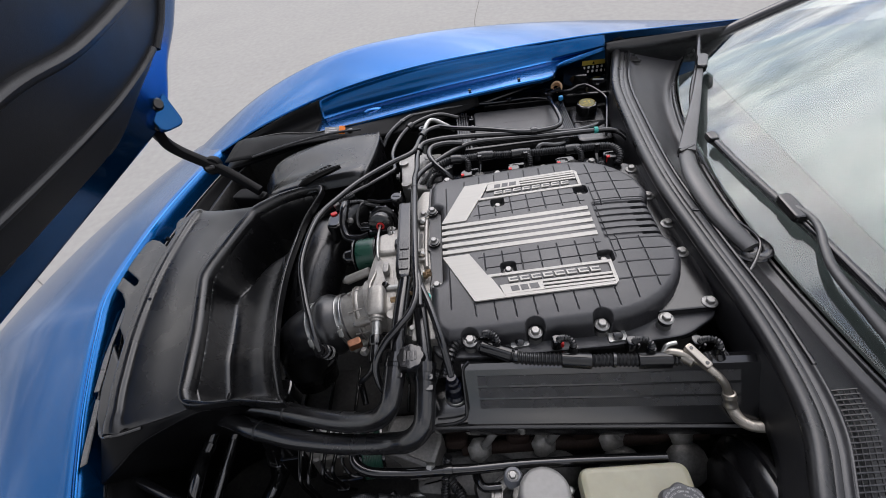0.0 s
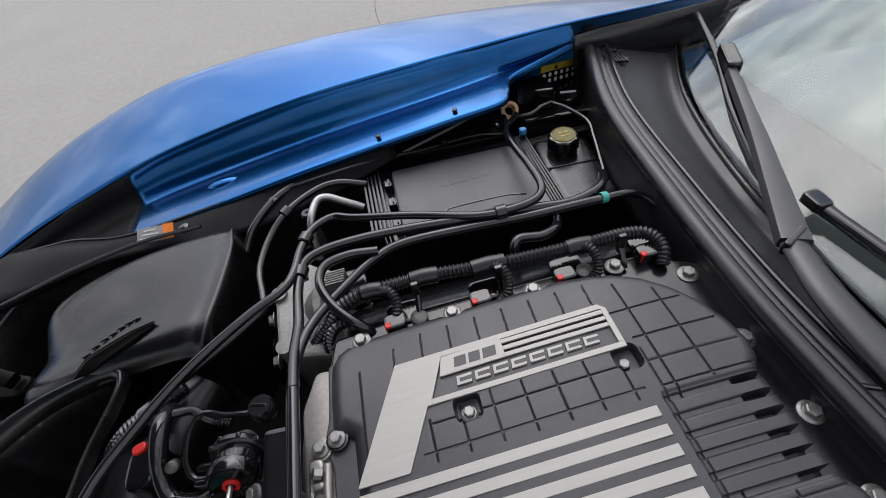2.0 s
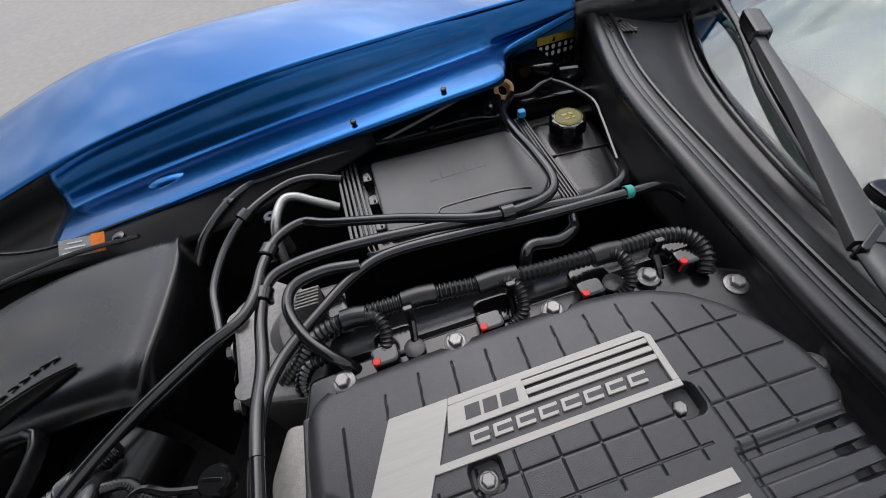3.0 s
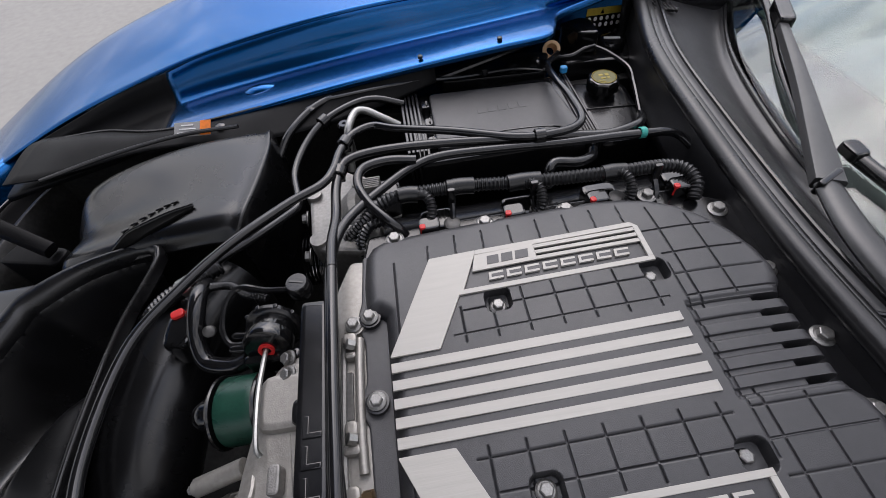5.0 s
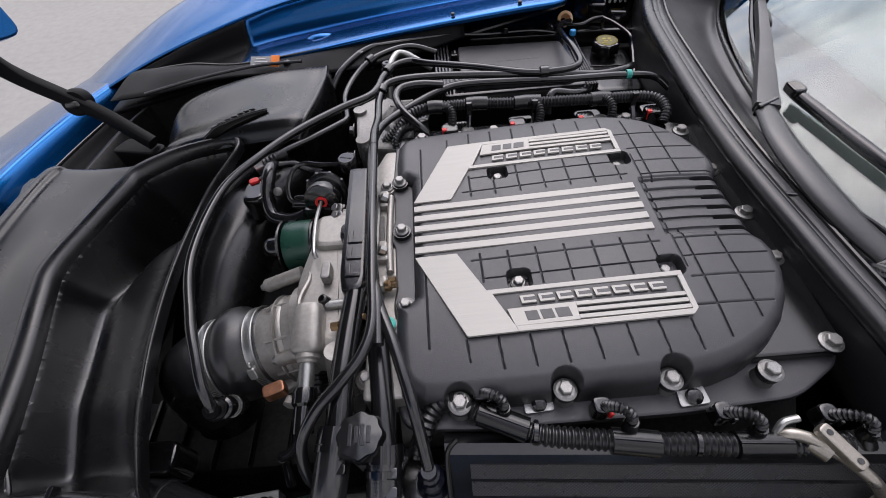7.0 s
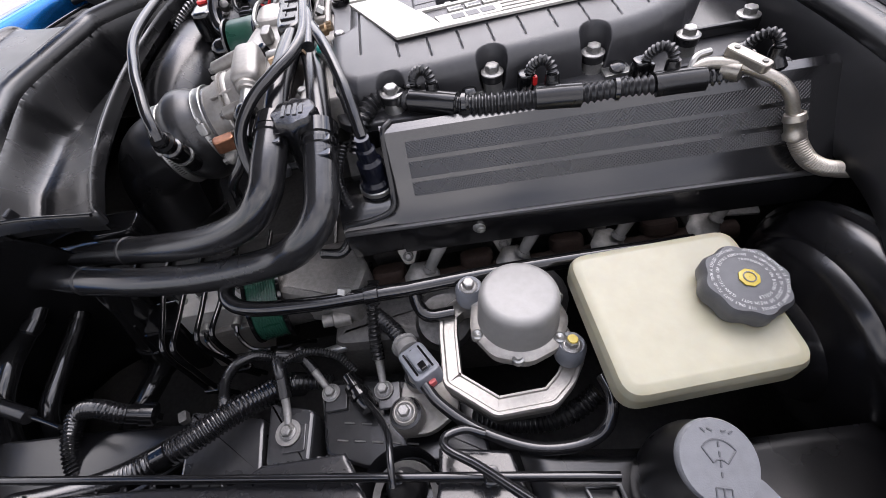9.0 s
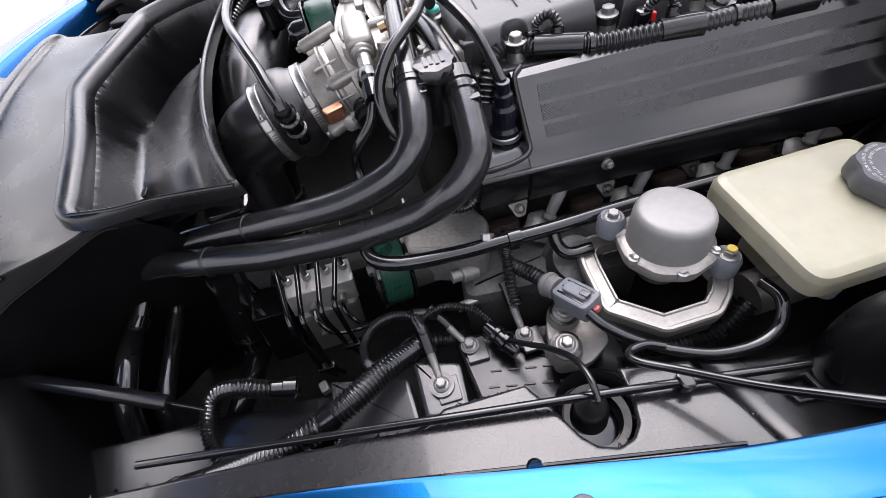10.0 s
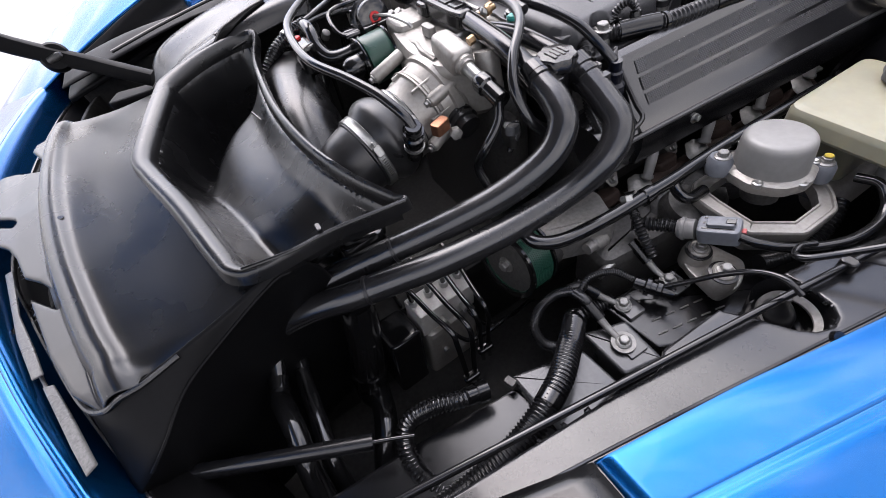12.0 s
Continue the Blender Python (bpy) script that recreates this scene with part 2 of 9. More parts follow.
# ---- building kit ----
def catmull(points, per=8, closed=False):
    pts = [Vector(p) for p in points]
    if len(pts) < 3:
        return [pts[0].lerp(pts[-1], i / per) for i in range(per + 1)]
    out = []
    count = len(pts)
    spans = count if closed else count - 1
    for i in range(spans):
        if closed:
            p0, p1, p2, p3 = (pts[(i + k) % count] for k in (-1, 0, 1, 2))
        else:
            p1, p2 = pts[i], pts[i + 1]
            p0 = pts[i - 1] if i else p1 * 2 - p2
            p3 = pts[i + 2] if i + 2 < count else p2 * 2 - p1
        for k in range(per):
            u = k / per
            out.append(0.5 * ((2 * p1) + (p2 - p0) * u + (2 * p0 - 5 * p1 + 4 * p2 - p3) * u * u + (3 * p1 - p0 - 3 * p2 + p3) * u ** 3))
    if not closed:
        out.append(pts[-1])
    return out


def axes(axis):
    w = Vector(axis).normalized()
    ref = Vector((0, 0, 1)) if abs(w.z) < 0.9 else Vector((1, 0, 0))
    u = ref.cross(w).normalized()
    return u, w.cross(u), w


def rounded(poly, r, steps=4):
    """A 2D outline with its corners rounded."""
    out = []
    n = len(poly)
    for i in range(n):
        a, b, c = Vector(poly[i - 1]).to_2d(), Vector(poly[i]).to_2d(), Vector(poly[(i + 1) % n]).to_2d()
        d1, d2 = (a - b), (c - b)
        k = min(r, d1.length * 0.45, d2.length * 0.45)
        p, q = b + d1.normalized() * k, b + d2.normalized() * k
        if d1.length > 2.7 * k:
            out.append((b + d1.normalized() * k * 1.3)[:])
        for s in range(steps + 1):
            u = s / steps
            out.append(((1 - u) ** 2 * p + 2 * u * (1 - u) * b + u * u * q)[:])
        if d2.length > 2.7 * k:
            out.append((b + d2.normalized() * k * 1.3)[:])
    return out


def inset(poly, d):
    n = len(poly)
    area = sum(poly[i - 1][0] * poly[i][1] - poly[i][0] * poly[i - 1][1] for i in range(n))
    sgn = 1 if area > 0 else -1
    out = []
    for i in range(n):
        a, b, c = Vector(poly[i - 1][:2]), Vector(poly[i][:2]), Vector(poly[(i + 1) % n][:2])
        e1, e2 = b - a, c - b
        if e1.length < 1e-9:
            e1 = e2
        if e2.length < 1e-9:
            e2 = e1
        n1 = Vector((-e1.y, e1.x)).normalized() * sgn
        n2 = Vector((-e2.y, e2.x)).normalized() * sgn
        h = n1 + n2
        h = h.normalized() if h.length > 1e-6 else n1
        out.append((b + h * (d / max(0.45, h.dot(n1))))[:])
    return out


class Geo:
    def __init__(self):
        self.v, self.f = [], []

    def rings(self, rings, closed=True, cap=True):
        base, n = len(self.v), len(rings[0])
        for ring in rings:
            self.v += [tuple(p) for p in ring]
        for i in range(len(rings) - 1):
            for j in range(n if closed else n - 1):
                a, b = base + i * n + j, base + i * n + (j + 1) % n
                self.f.append((a, b, b + n, a + n))
        if cap and closed:
            self.f.append(tuple(range(base + n - 1, base - 1, -1)))
            last = base + (len(rings) - 1) * n
            self.f.append(tuple(range(last, last + n)))
        return self

    def tube(self, points, r, n=12, per=8, wave=0.0, pitch=0.004, squash=1.0, straight=False, step=None):
        path = [Vector(p) for p in points] if straight else catmull(points, per)
        if wave:
            gap = pitch / 6
            lens = [0.0]
            for p, q in zip(path, path[1:]):
                lens.append(lens[-1] + (q - p).length)
            arr = np.array([p[:] for p in path])
            s_new = np.linspace(0, lens[-1], max(3, int(lens[-1] / gap)))
            path = [Vector([float(np.interp(s, lens, arr[:, k])) for k in range(3)]) for s in s_new]
        t0 = (path[1] - path[0]).normalized()
        u, v, _ = axes(t0)
        s, rings = 0.0, []
        for i, p in enumerate(path):
            a, b = path[max(0, i - 1)], path[min(len(path) - 1, i + 1)]
            t = (b - a).normalized()
            u = (u - t * u.dot(t)).normalized()
            v = t.cross(u)
            if i:
                s += (p - path[i - 1]).length
            k = i / (len(path) - 1)
            rad = r(k) if callable(r) else r
            if wave:
                rad += wave * math.cos(2 * math.pi * s / pitch)
            rings.append([p + (u * math.cos(q) + v * math.sin(q) * squash) * rad for q in (2 * math.pi * j / n for j in range(n))])
        return self.rings(rings)

    def lathe(self, profile, at, axis=(0, 0, 1), n=32, lobes=0, lobe=0.0):
        u, v, w = axes(axis)
        o = Vector(at)
        rings = []
        for r, h in profile:
            rings.append([o + w * h + (u * math.cos(q) + v * math.sin(q)) * (r * (1 + lobe * math.cos(lobes * q))) for q in (2 * math.pi * j / n for j in range(n))])
        ends = profile[0][0] > 0.002, profile[-1][0] > 0.002
        if all(ends):
            return self.rings(rings + rings[:1], cap=False)
        return self.rings(rings, cap=not any(ends))

    def prism(self, poly, z0, z1, bevel=0.0015, m=None):
        area = sum(poly[i - 1][0] * poly[i][1] - poly[i][0] * poly[i - 1][1] for i in range(len(poly)))
        if area < 0:
            poly = poly[::-1]
        b = bevel
        layers = [(z0 + b, 0), (z1 - b, 0), (z1 - 0.3 * b, 0.3 * b), (z1, b)] if b else [(z0, 0), (z1, 0)]
        if b:
            layers = [(z0, b)] + layers + [(z1, b * 1.25)]
            if z1 - z0 > 3 * b:
                layers[2:2] = [(z0 + 1.3 * b, 0), (z1 - 1.3 * b, 0)]
        rings = []
        for z, d in layers:
            q = inset(poly, d) if d else poly
            ring = [Vector((p[0], p[1], z)) for p in q]
            rings.append([m @ p for p in ring] if m else ring)
        return self.rings(rings)

    def box(self, at, size, bevel=0.002, m=None, corner=None):
        x, y, z = (s / 2 for s in size)
        poly = [(-x, -y), (x, -y), (x, y), (-x, y)]
        poly = rounded(poly, corner if corner else max(bevel * 2.4, 0.0005), 3)
        place = Matrix.Translation(at) @ (m if m else Matrix())
        return self.prism(poly, -z, z, bevel, place)

    def hoop(self, loop, width, height, up=(0, 0, 1)):
        """A closed flat band along a loop of corners, width inwards, height along up."""
        pts = [Vector(p) for p in loop]
        c = sum(pts, Vector()) / len(pts)
        w = Vector(up).normalized()
        rings = []
        for p in pts + pts[:1]:
            d = p - c
            d = (d - w * d.dot(w)).normalized()
            i = p - d * width
            b = 0.18
            rings.append([p + w * height * b, p - d * width * b + w * height, i + d * width * b + w * height, i + w * height * (1 - b), i, p])
        return self.rings(rings, cap=False)

    def strap(self, points, width, height, per=8):
        """A flat bar along a path; width may be a function of the way along."""
        path = catmull(points, per)
        rings = []
        for i, p in enumerate(path):
            t = (path[min(len(path) - 1, i + 1)] - path[max(0, i - 1)]).normalized()
            side = t.cross(Vector((0, 0, 1))).normalized()
            up = side.cross(t)
            w = (width(i / (len(path) - 1)) if callable(width) else width) / 2
            h = height / 2
            c = min(w, h) * 0.35
            sec = ((-w, -h + c), (-w, h - c), (-w + c * 0.4, h - c * 0.3), (-w + c * 1.3, h), (w - c * 1.3, h), (w - c * 0.4, h - c * 0.3), (w, h - c), (w, -h + c), (w - c, -h), (-w + c, -h))
            rings.append([p + side * a + up * b for a, b in sec])
        return self.rings(rings)

    def hexa(self, at, axis, across, h, bevel=0.0008):
        u, v, w = axes(axis)
        o = Vector(at)
        r = across / math.sqrt(3)
        rings = []
        for z, k in ((0, 1), (h - bevel, 1), (h, 1 - bevel / r * 1.6)):
            rings.append([o + w * z + (u * math.cos(q) + v * math.sin(q)) * r * k for q in (math.pi / 3 * j for j in range(6))])
        return self.rings(rings)

    def loft(self, rows, pu=6, pv=6):
        """A smooth sheet through a net of points."""
        across = [catmull(row, pv) for row in rows]
        n = len(across[0])
        cols = [catmull([row[j] for row in across], pu) for j in range(n)]
        rings = [[cols[j][i] for j in range(n)] for i in range(len(cols[0]))]
        return self.rings(rings, closed=False, cap=False)


def link_mesh(name, geo, material, angle=38):
    me = bpy.data.meshes.new(name)
    me.from_pydata([tuple(p) for p in geo.v], [], geo.f)
    me.validate()
    me.materials.append(material)
    me.shade_smooth()
    me.set_sharp_from_angle(angle=radians(angle))
    return me


def thing(name, at, label, category, group="", kind=""):
    ob = new(name)
    ob.empty_display_size = 0.02
    ob.location = at
    return tagged(ob, label, category, group, kind)


def part(name, geo, material, parent, label="", thick=0.0, angle=38, offset=1.0):
    """Links one mesh as a part of a thing, or of a part."""
    ob = new(name, link_mesh(name, geo, material, angle))
    ob.parent = parent
    if parent.type == "EMPTY":
        ob.matrix_parent_inverse = Matrix.Translation(parent.location).inverted()
    if label:
        tagged(ob, label)
    if thick:
        mod = ob.modifiers.new("thickness", "SOLIDIFY")
        mod.thickness, mod.offset = thick, offset
    return ob


def lone(name, geo, material, label, category, group="", kind="", thick=0.0, angle=38, offset=1.0):
    """A thing of a single mesh."""
    ob = new(name, link_mesh(name, geo, material, angle))
    if thick:
        mod = ob.modifiers.new("thickness", "SOLIDIFY")
        mod.thickness, mod.offset = thick, offset
    return tagged(ob, label, category, group, kind)


def shared(name, me, parent, m):
    """One more piece on a shared mesh, at pose m."""
    ob = new(name, me)
    ob.parent = parent
    if parent.type == "EMPTY":
        ob.matrix_parent_inverse = Matrix.Translation(parent.location).inverted()
    ob.matrix_basis = m
    return ob


def aim(at, axis):
    u, v, w = axes(axis)
    m = Matrix((u, v, w)).transposed().to_4x4()
    return Matrix.Translation(at) @ m


def bolt_geo(r=0.0095, across=0.011, h=0.0065, shank=0.0):
    g = Geo()
    g.lathe([(0.0005, -shank), (r * 0.8, -shank), (r * 0.8, 0), (r, 0.0002), (r, 0.0016), (r * 0.78, 0.0028), (0.0005, 0.003)], (0, 0, 0), n=20)
    g.hexa((0, 0, 0.0025), (0, 0, 1), across, h)
    g.lathe([(across * 0.36, h + 0.0025), (across * 0.30, h + 0.0021), (0.0004, h + 0.0018)], (0, 0, 0), n=14)
    return g


BOLT = link_mesh("bolt", bolt_geo(), M_BOLT, 20)
BOLT_BIG = link_mesh("bolt", bolt_geo(0.0122, 0.013, 0.0070), M_BOLT, 20)
BOLT_SMALL = link_mesh("bolt", bolt_geo(0.0068, 0.008, 0.0046), M_BOLT, 20)


def bolt(parent, at, axis=(0, 0, 1), me=None):
    return shared("bolt", me or BOLT, parent, aim(at, axis))


YC = 0.711  # the engine's middle line


# ---- the setting: concrete apron and the car's floor ----
g = Geo()
N = 40
for i in range(N + 1):
    for j in range(N + 1):
        sx, sy = (i / N * 2 - 1), (j / N * 2 - 1)
        g.v.append((400 * sx ** 3 + 6 * sx, 400 * sy ** 3 + 6 * sy, 0.0))
for i in range(N):
    for j in range(N):
        a = i * (N + 1) + j
        g.f.append((a, a + N + 1, a + N + 2, a + 1))
ground = lone("ground", g, M_CONCRETE, "pale concrete yard around the parked car", "ground", kind="structure")
g = Geo()
crack = [(0.25, 3.1), (0.32, 3.8), (0.30, 4.6), (0.42, 5.5), (0.40, 6.6), (0.52, 8.0)]
g.tube([(x, y, -0.003) for x, y in crack], 0.005, n=6, per=6)
part("crack", g, pbr("crack_dirt", (0.16, 0.15, 0.14), 0.9), ground)
g = Geo()
g.tube([(-3.6, 2.6, -0.004), (-2.2, 1.6, -0.004), (-1.6, 1.2, -0.004)], 0.006, n=6)
part("crack", g, M_CASTDARK, ground)

# ---- bodywork ----
def body_shell():
    car = thing("car_body", (0.2, YC, 0.0), "bright blue metallic sports car body with open front bay", "car body")
    # far wing: outer side, crown, crease, inner lip
    xs = [-0.98, -0.80, -0.62, -0.45, -0.25, 0.0, 0.25, 0.5, 0.75, 1.05, 1.5]
    crease_y = [1.22, 1.31, 1.375, 1.405, 1.415, 1.415, 1.412, 1.435, 1.47, 1.52, 1.56]
    crease_z = [0.72, 0.81, 0.874, 0.920, 0.966, 1.000, 1.013, 1.006, 0.982, 0.95, 0.93]
    out_y = [1.44, 1.53, 1.585, 1.61, 1.625, 1.635, 1.635, 1.63, 1.63, 1.63, 1.63]
    out_z = [0.735, 0.828, 0.910, 0.966, 1.008, 1.018, 1.008, 0.985, 0.950, 0.905, 0.87]
    rows = []
    for i, x in enumerate(xs):
        cy, cz, oy, oz = crease_y[i], crease_z[i], out_y[i], out_z[i]
        rows.append([(x, oy + 0.02, 0.12), (x, oy + 0.07, 0.45), (x, oy + 0.075, oz - 0.17), (x, oy + 0.055, oz - 0.07), (x, oy + 0.022, oz - 0.014), (x, oy, oz),
                     (x, cy * 0.35 + oy * 0.65, cz * 0.35 + oz * 0.65 + 0.004), (x, cy * 0.7 + oy * 0.3, cz * 0.7 + oz * 0.3 + 0.003), (x, cy + 0.008, cz + 0.001)])
    g = Geo().loft(rows, 6, 5)
    part("front_wing", g, M_BLUE, car, "smooth blue metallic wing reflecting the cloudy sky", thick=0.004, offset=-1)
    # far inner lip
    lip = []
    edges = ((-0.66, 1.25, 0.84), (-0.45, 1.272, 0.872), (-0.355, 1.284, 0.892), (-0.25, 1.292, 0.907), (0.0, 1.297, 0.937), (0.25, 1.298, 0.960), (0.35, 1.305, 0.964), (0.378, 1.335, 0.962), (0.400, 1.385, 0.958), (0.47, 1.412, 0.962), (0.545, 1.436, 0.968))
    for x, ey, ez in edges:
        cy, cz = float(np.interp(x, xs, crease_y)), float(np.interp(x, xs, crease_z))
        lip.append([(x, cy + 0.008, cz - 0.001), (x, cy + 0.001, cz - 0.008), (x, cy - 0.004, cz * 0.60 + ez * 0.40), (x, cy - 0.011, cz * 0.20 + ez * 0.80), (x, cy * 0.76 + ey * 0.24, ez - 0.001), (x, cy * 0.45 + ey * 0.55, ez + 0.002), (x, ey, ez + 0.002), (x, ey - 0.005, ez - 0.009)])
    part("wing_lip", Geo().loft(lip[2:], 8, 5), M_BLUE, car, "blue painted inner lip of the wing", thick=0.003, offset=-1)
    g = Geo().loft([[Vector(p) + Vector((0, 0, 0.0005)) for p in row] for row in lip[:3]], 8, 5)
    part("lip_cover", g, M_SOFT, car, "matte black front section of the wing lip", thick=0.003, offset=-1)
    rows = [[(0.55, 1.452, 0.975), (0.55, 1.44, 0.955), (0.56, 1.44, 0.86)], [(0.62, 1.465, 0.972), (0.63, 1.45, 0.950), (0.64, 1.44, 0.88)], [(0.75, 1.475, 0.963), (0.76, 1.465, 0.94), (0.77, 1.455, 0.87)], [(0.95, 1.50, 0.95), (0.95, 1.49, 0.93), (0.95, 1.48, 0.86)]]
    part("lip_cover", Geo().loft(rows, 5, 5), M_SATIN, car, "satin black panel between wing and windscreen", thick=0.003)
    g = Geo()
    g.lathe([(0.001, 0.0040), (0.012, 0.0034), (0.020, 0.0010), (0.027, -0.003)], (0, 0, 0), n=24)
    g.v = [(-0.172 + x * 1.25, 1.352 + y * 0.6, 0.9205 + z) for x, y, z in g.v]
    part("dimple", g, M_BLUE, car)
    for x, y, z in ((-0.085, 1.303, 0.934), (0.127, 1.303, 0.964), (0.27, 1.304, 0.975)):
        g = Geo().lathe([(0.0045, -0.003), (0.0045, 0.001), (0.003, 0.002), (0.0005, 0.002)], (x, y + 0.006, z - 0.0062), (0, -0.1, 1), n=14)
        part("lip_fastener", g, M_MATTE, car)
    # near wing
    ncre = [(-0.9, 0.22, 0.72), (-0.62, 0.14, 0.80), (-0.40, 0.105, 0.842), (-0.27, 0.085, 0.854), (0.0, 0.037, 0.866), (0.3, 0.004, 0.885), (0.7, -0.05, 0.90), (1.2, -0.10, 0.88)]
    rows = []
    for x, y, z in ncre:
        o = -0.24 if x > -0.5 else -0.24 + (-0.5 - x) * 0.75
        rows.append([(x, y + 0.0022, z - 0.0012), (x, y, z), (x, y - 0.02, z + 0.0036), (x, y * 0.6 + o * 0.4, z + 0.010), (x, o + 0.05, z - 0.005), (x, o, z - 0.05), (x, o - 0.03, z - 0.25), (x, o + 0.02, 0.12)])
    part("front_wing", Geo().loft(rows, 6, 5), M_BLUE, car, "smooth blue metallic wing reflecting the cloudy sky", thick=0.004)
    lipn = [(-0.272, 0.131, 0.848), (-0.15, 0.112, 0.850), (-0.06, 0.094, 0.853), (0.1, 0.066, 0.860), (0.35, 0.045, 0.872), (0.6, 0.035, 0.88)]
    rows = []
    for (x, y, z) in lipn:
        cy, cz = np.interp(x, [c[0] for c in ncre], [c[1] for c in ncre]), np.interp(x, [c[0] for c in ncre], [c[2] for c in ncre])
        rows.append([(x, y + 0.0012, z - 0.010), (x, y + 0.0010, z - 0.0016), (x, y - 0.0006, z), (x, y * 0.65 + cy * 0.35, z * 0.65 + cz * 0.35 + 0.0006), (x, y * 0.2 + cy * 0.8, z * 0.2 + cz * 0.8 + 0.0006), (x, cy + 0.005, cz - 0.0004), (x, cy + 0.0036, cz - 0.0016)])
    near_lip = part("wing_lip", Geo().loft(rows, 8, 5), M_BLUE, car, "bright blue painted lip of the wing", thick=0.003)
    g = Geo().lathe([(0.0005, -0.002), (0.0156, -0.002), (0.0158, 0.0004), (0.0150, 0.0012), (0.0098, 0.0014), (0.0090, 0.0030), (0.0078, 0.0044), (0.0046, 0.0050), (0.0038, 0.0034), (0.0005, 0.0032)], (-0.038, 0.066, 0.8605), (0, 0.25, 1), n=32)
    part("panel_gap", Geo().tube([(x, y + 0.0035, z - 0.0010) for x, y, z in ncre[3:7]], 0.0010, n=6), M_GLOSS, car, "thin dark gap between lip and wing")
    part("wing_bolt", g, M_CAPGREY, car, "dark round socket screw in a washer")
    # front bumper: crown from the bay's edge down to the nose
    edge = [(-0.70, 1.42, 0.835), (-0.735, 1.25, 0.85), (-0.757, 1.0, 0.868), (-0.762, 0.76, 0.870), (-0.738, 0.64, 0.860), (-0.700, 0.507, 0.844), (-0.664, 0.407, 0.832), (-0.61, 0.27, 0.812), (-0.57, 0.18, 0.80)]
    rows = []
    for x, y, z in edge:
        s = 1 - abs(y - YC) / 0.85
        rows.append([(x + 0.026, y, z - 0.058), (x + 0.017, y, z - 0.036), (x + 0.008, y, z - 0.012), (x + 0.002, y, z - 0.003), (x - 0.004, y, z), (x - 0.03, y + (y - YC) * 0.03, z - 0.004), (x - 0.18 - 0.06 * s, y + (y - YC) * 0.14, z - 0.055),
                     (x - 0.33 - 0.16 * s, y + (y - YC) * 0.22, z - 0.18), (x - 0.38 - 0.2 * s, y + (y - YC) * 0.25, 0.40), (x - 0.3 - 0.2 * s, y + (y - YC) * 0.2, 0.14)])
    part("front_bumper", Geo().loft(rows, 6, 5), M_BLUE, car, "smooth blue nose curving down to the ground", thick=0.004)
    rows = [[(x + 0.0235, y, z - 0.046) for x, y, z in edge], [(x + 0.034, y, z - 0.060) for x, y, z in edge], [(x + 0.060, y, z - 0.11) for x, y, z in edge], [(x + 0.075, y, z - 0.30) for x, y, z in edge]]
    part("gap_liner", Geo().loft(rows, 4, 5), M_SOFT, car, "dull black liner behind the bumper edge", thick=0.002)
    g = Geo().tube([(x + 0.0225, y, z - 0.043) for x, y, z in edge], 0.0035, n=8)
    part("bumper_seal", g, M_RUBBER, car, "thin black rubber edge seal")
    for x, y, z in ((-0.745, 0.95, 0.845), (-0.73, 0.60, 0.842)):
        g = Geo().lathe([(0.0005, 0.002), (0.006, 0.002), (0.006, -0.004)], (x + 0.018, y, z - 0.005), (0.9, 0, 0.4), n=12)
        part("bumper_fastener", g, M_GLOSS, car)
    g = Geo()
    g.box((-1.03, 0.55, 0.735), (0.012, 0.05, 0.022), 0.004, Matrix.Rotation(radians(35), 4, "Y"))
    part("side_marker", g, M_LENS, car, "small amber side marker lens")
    g = Geo().tube([(-1.02, 0.60, 0.755), (-0.99, 0.72, 0.775), (-0.96, 0.83, 0.79)], 0.004, n=6)
    part("lamp_gap", g, M_GLOSS, car, "thin dark headlamp edge")
    return car


car_body = body_shell()

# dark tub under everything
g = Geo()
g.box((-0.05, YC, 0.36), (1.45, 1.55, 0.02), 0.004)
tub = lone("bay_floor", g, M_SHADELIFT, "dark plastic undertray below the engine", "undertray", kind="structure")
g = Geo()
g.box((0.64, YC, 0.62), (0.03, 1.55, 0.50), 0.004)
lone("bulkhead", g, M_SHADELIFT, "black bulkhead wall behind the engine", "bulkhead", kind="structure")
g = Geo()
front = [(-0.62, 1.36), (-0.665, 1.25), (-0.700, 1.0), (-0.712, 0.711), (-0.705, 0.55), (-0.665, 0.40), (-0.60, 0.27), (-0.54, 0.18)]
g.loft([[(x, y, 0.80) for x, y in front], [(x, y, 0.60) for x, y in front], [(x, y, 0.36) for x, y in front]], 3, 4)
lone("bay_front_wall", g, M_SHADELIFT, "black wall behind the front bumper", "wall", kind="structure", thick=0.01)
g = Geo()
g.box((-0.03, 1.335, 0.60), (1.25, 0.02, 0.48), 0.004)
lone("wheel_arch_liner", g, M_SHADELIFT, "black arch liner wall beside the bay", "arch liner", kind="structure")
g = Geo()
g.box((-0.05, -0.05, 0.60), (1.45, 0.02, 0.46), 0.004)
lone("wheel_arch_liner", g, M_SHADELIFT, "black arch liner wall beside the bay", "arch liner", kind="structure")


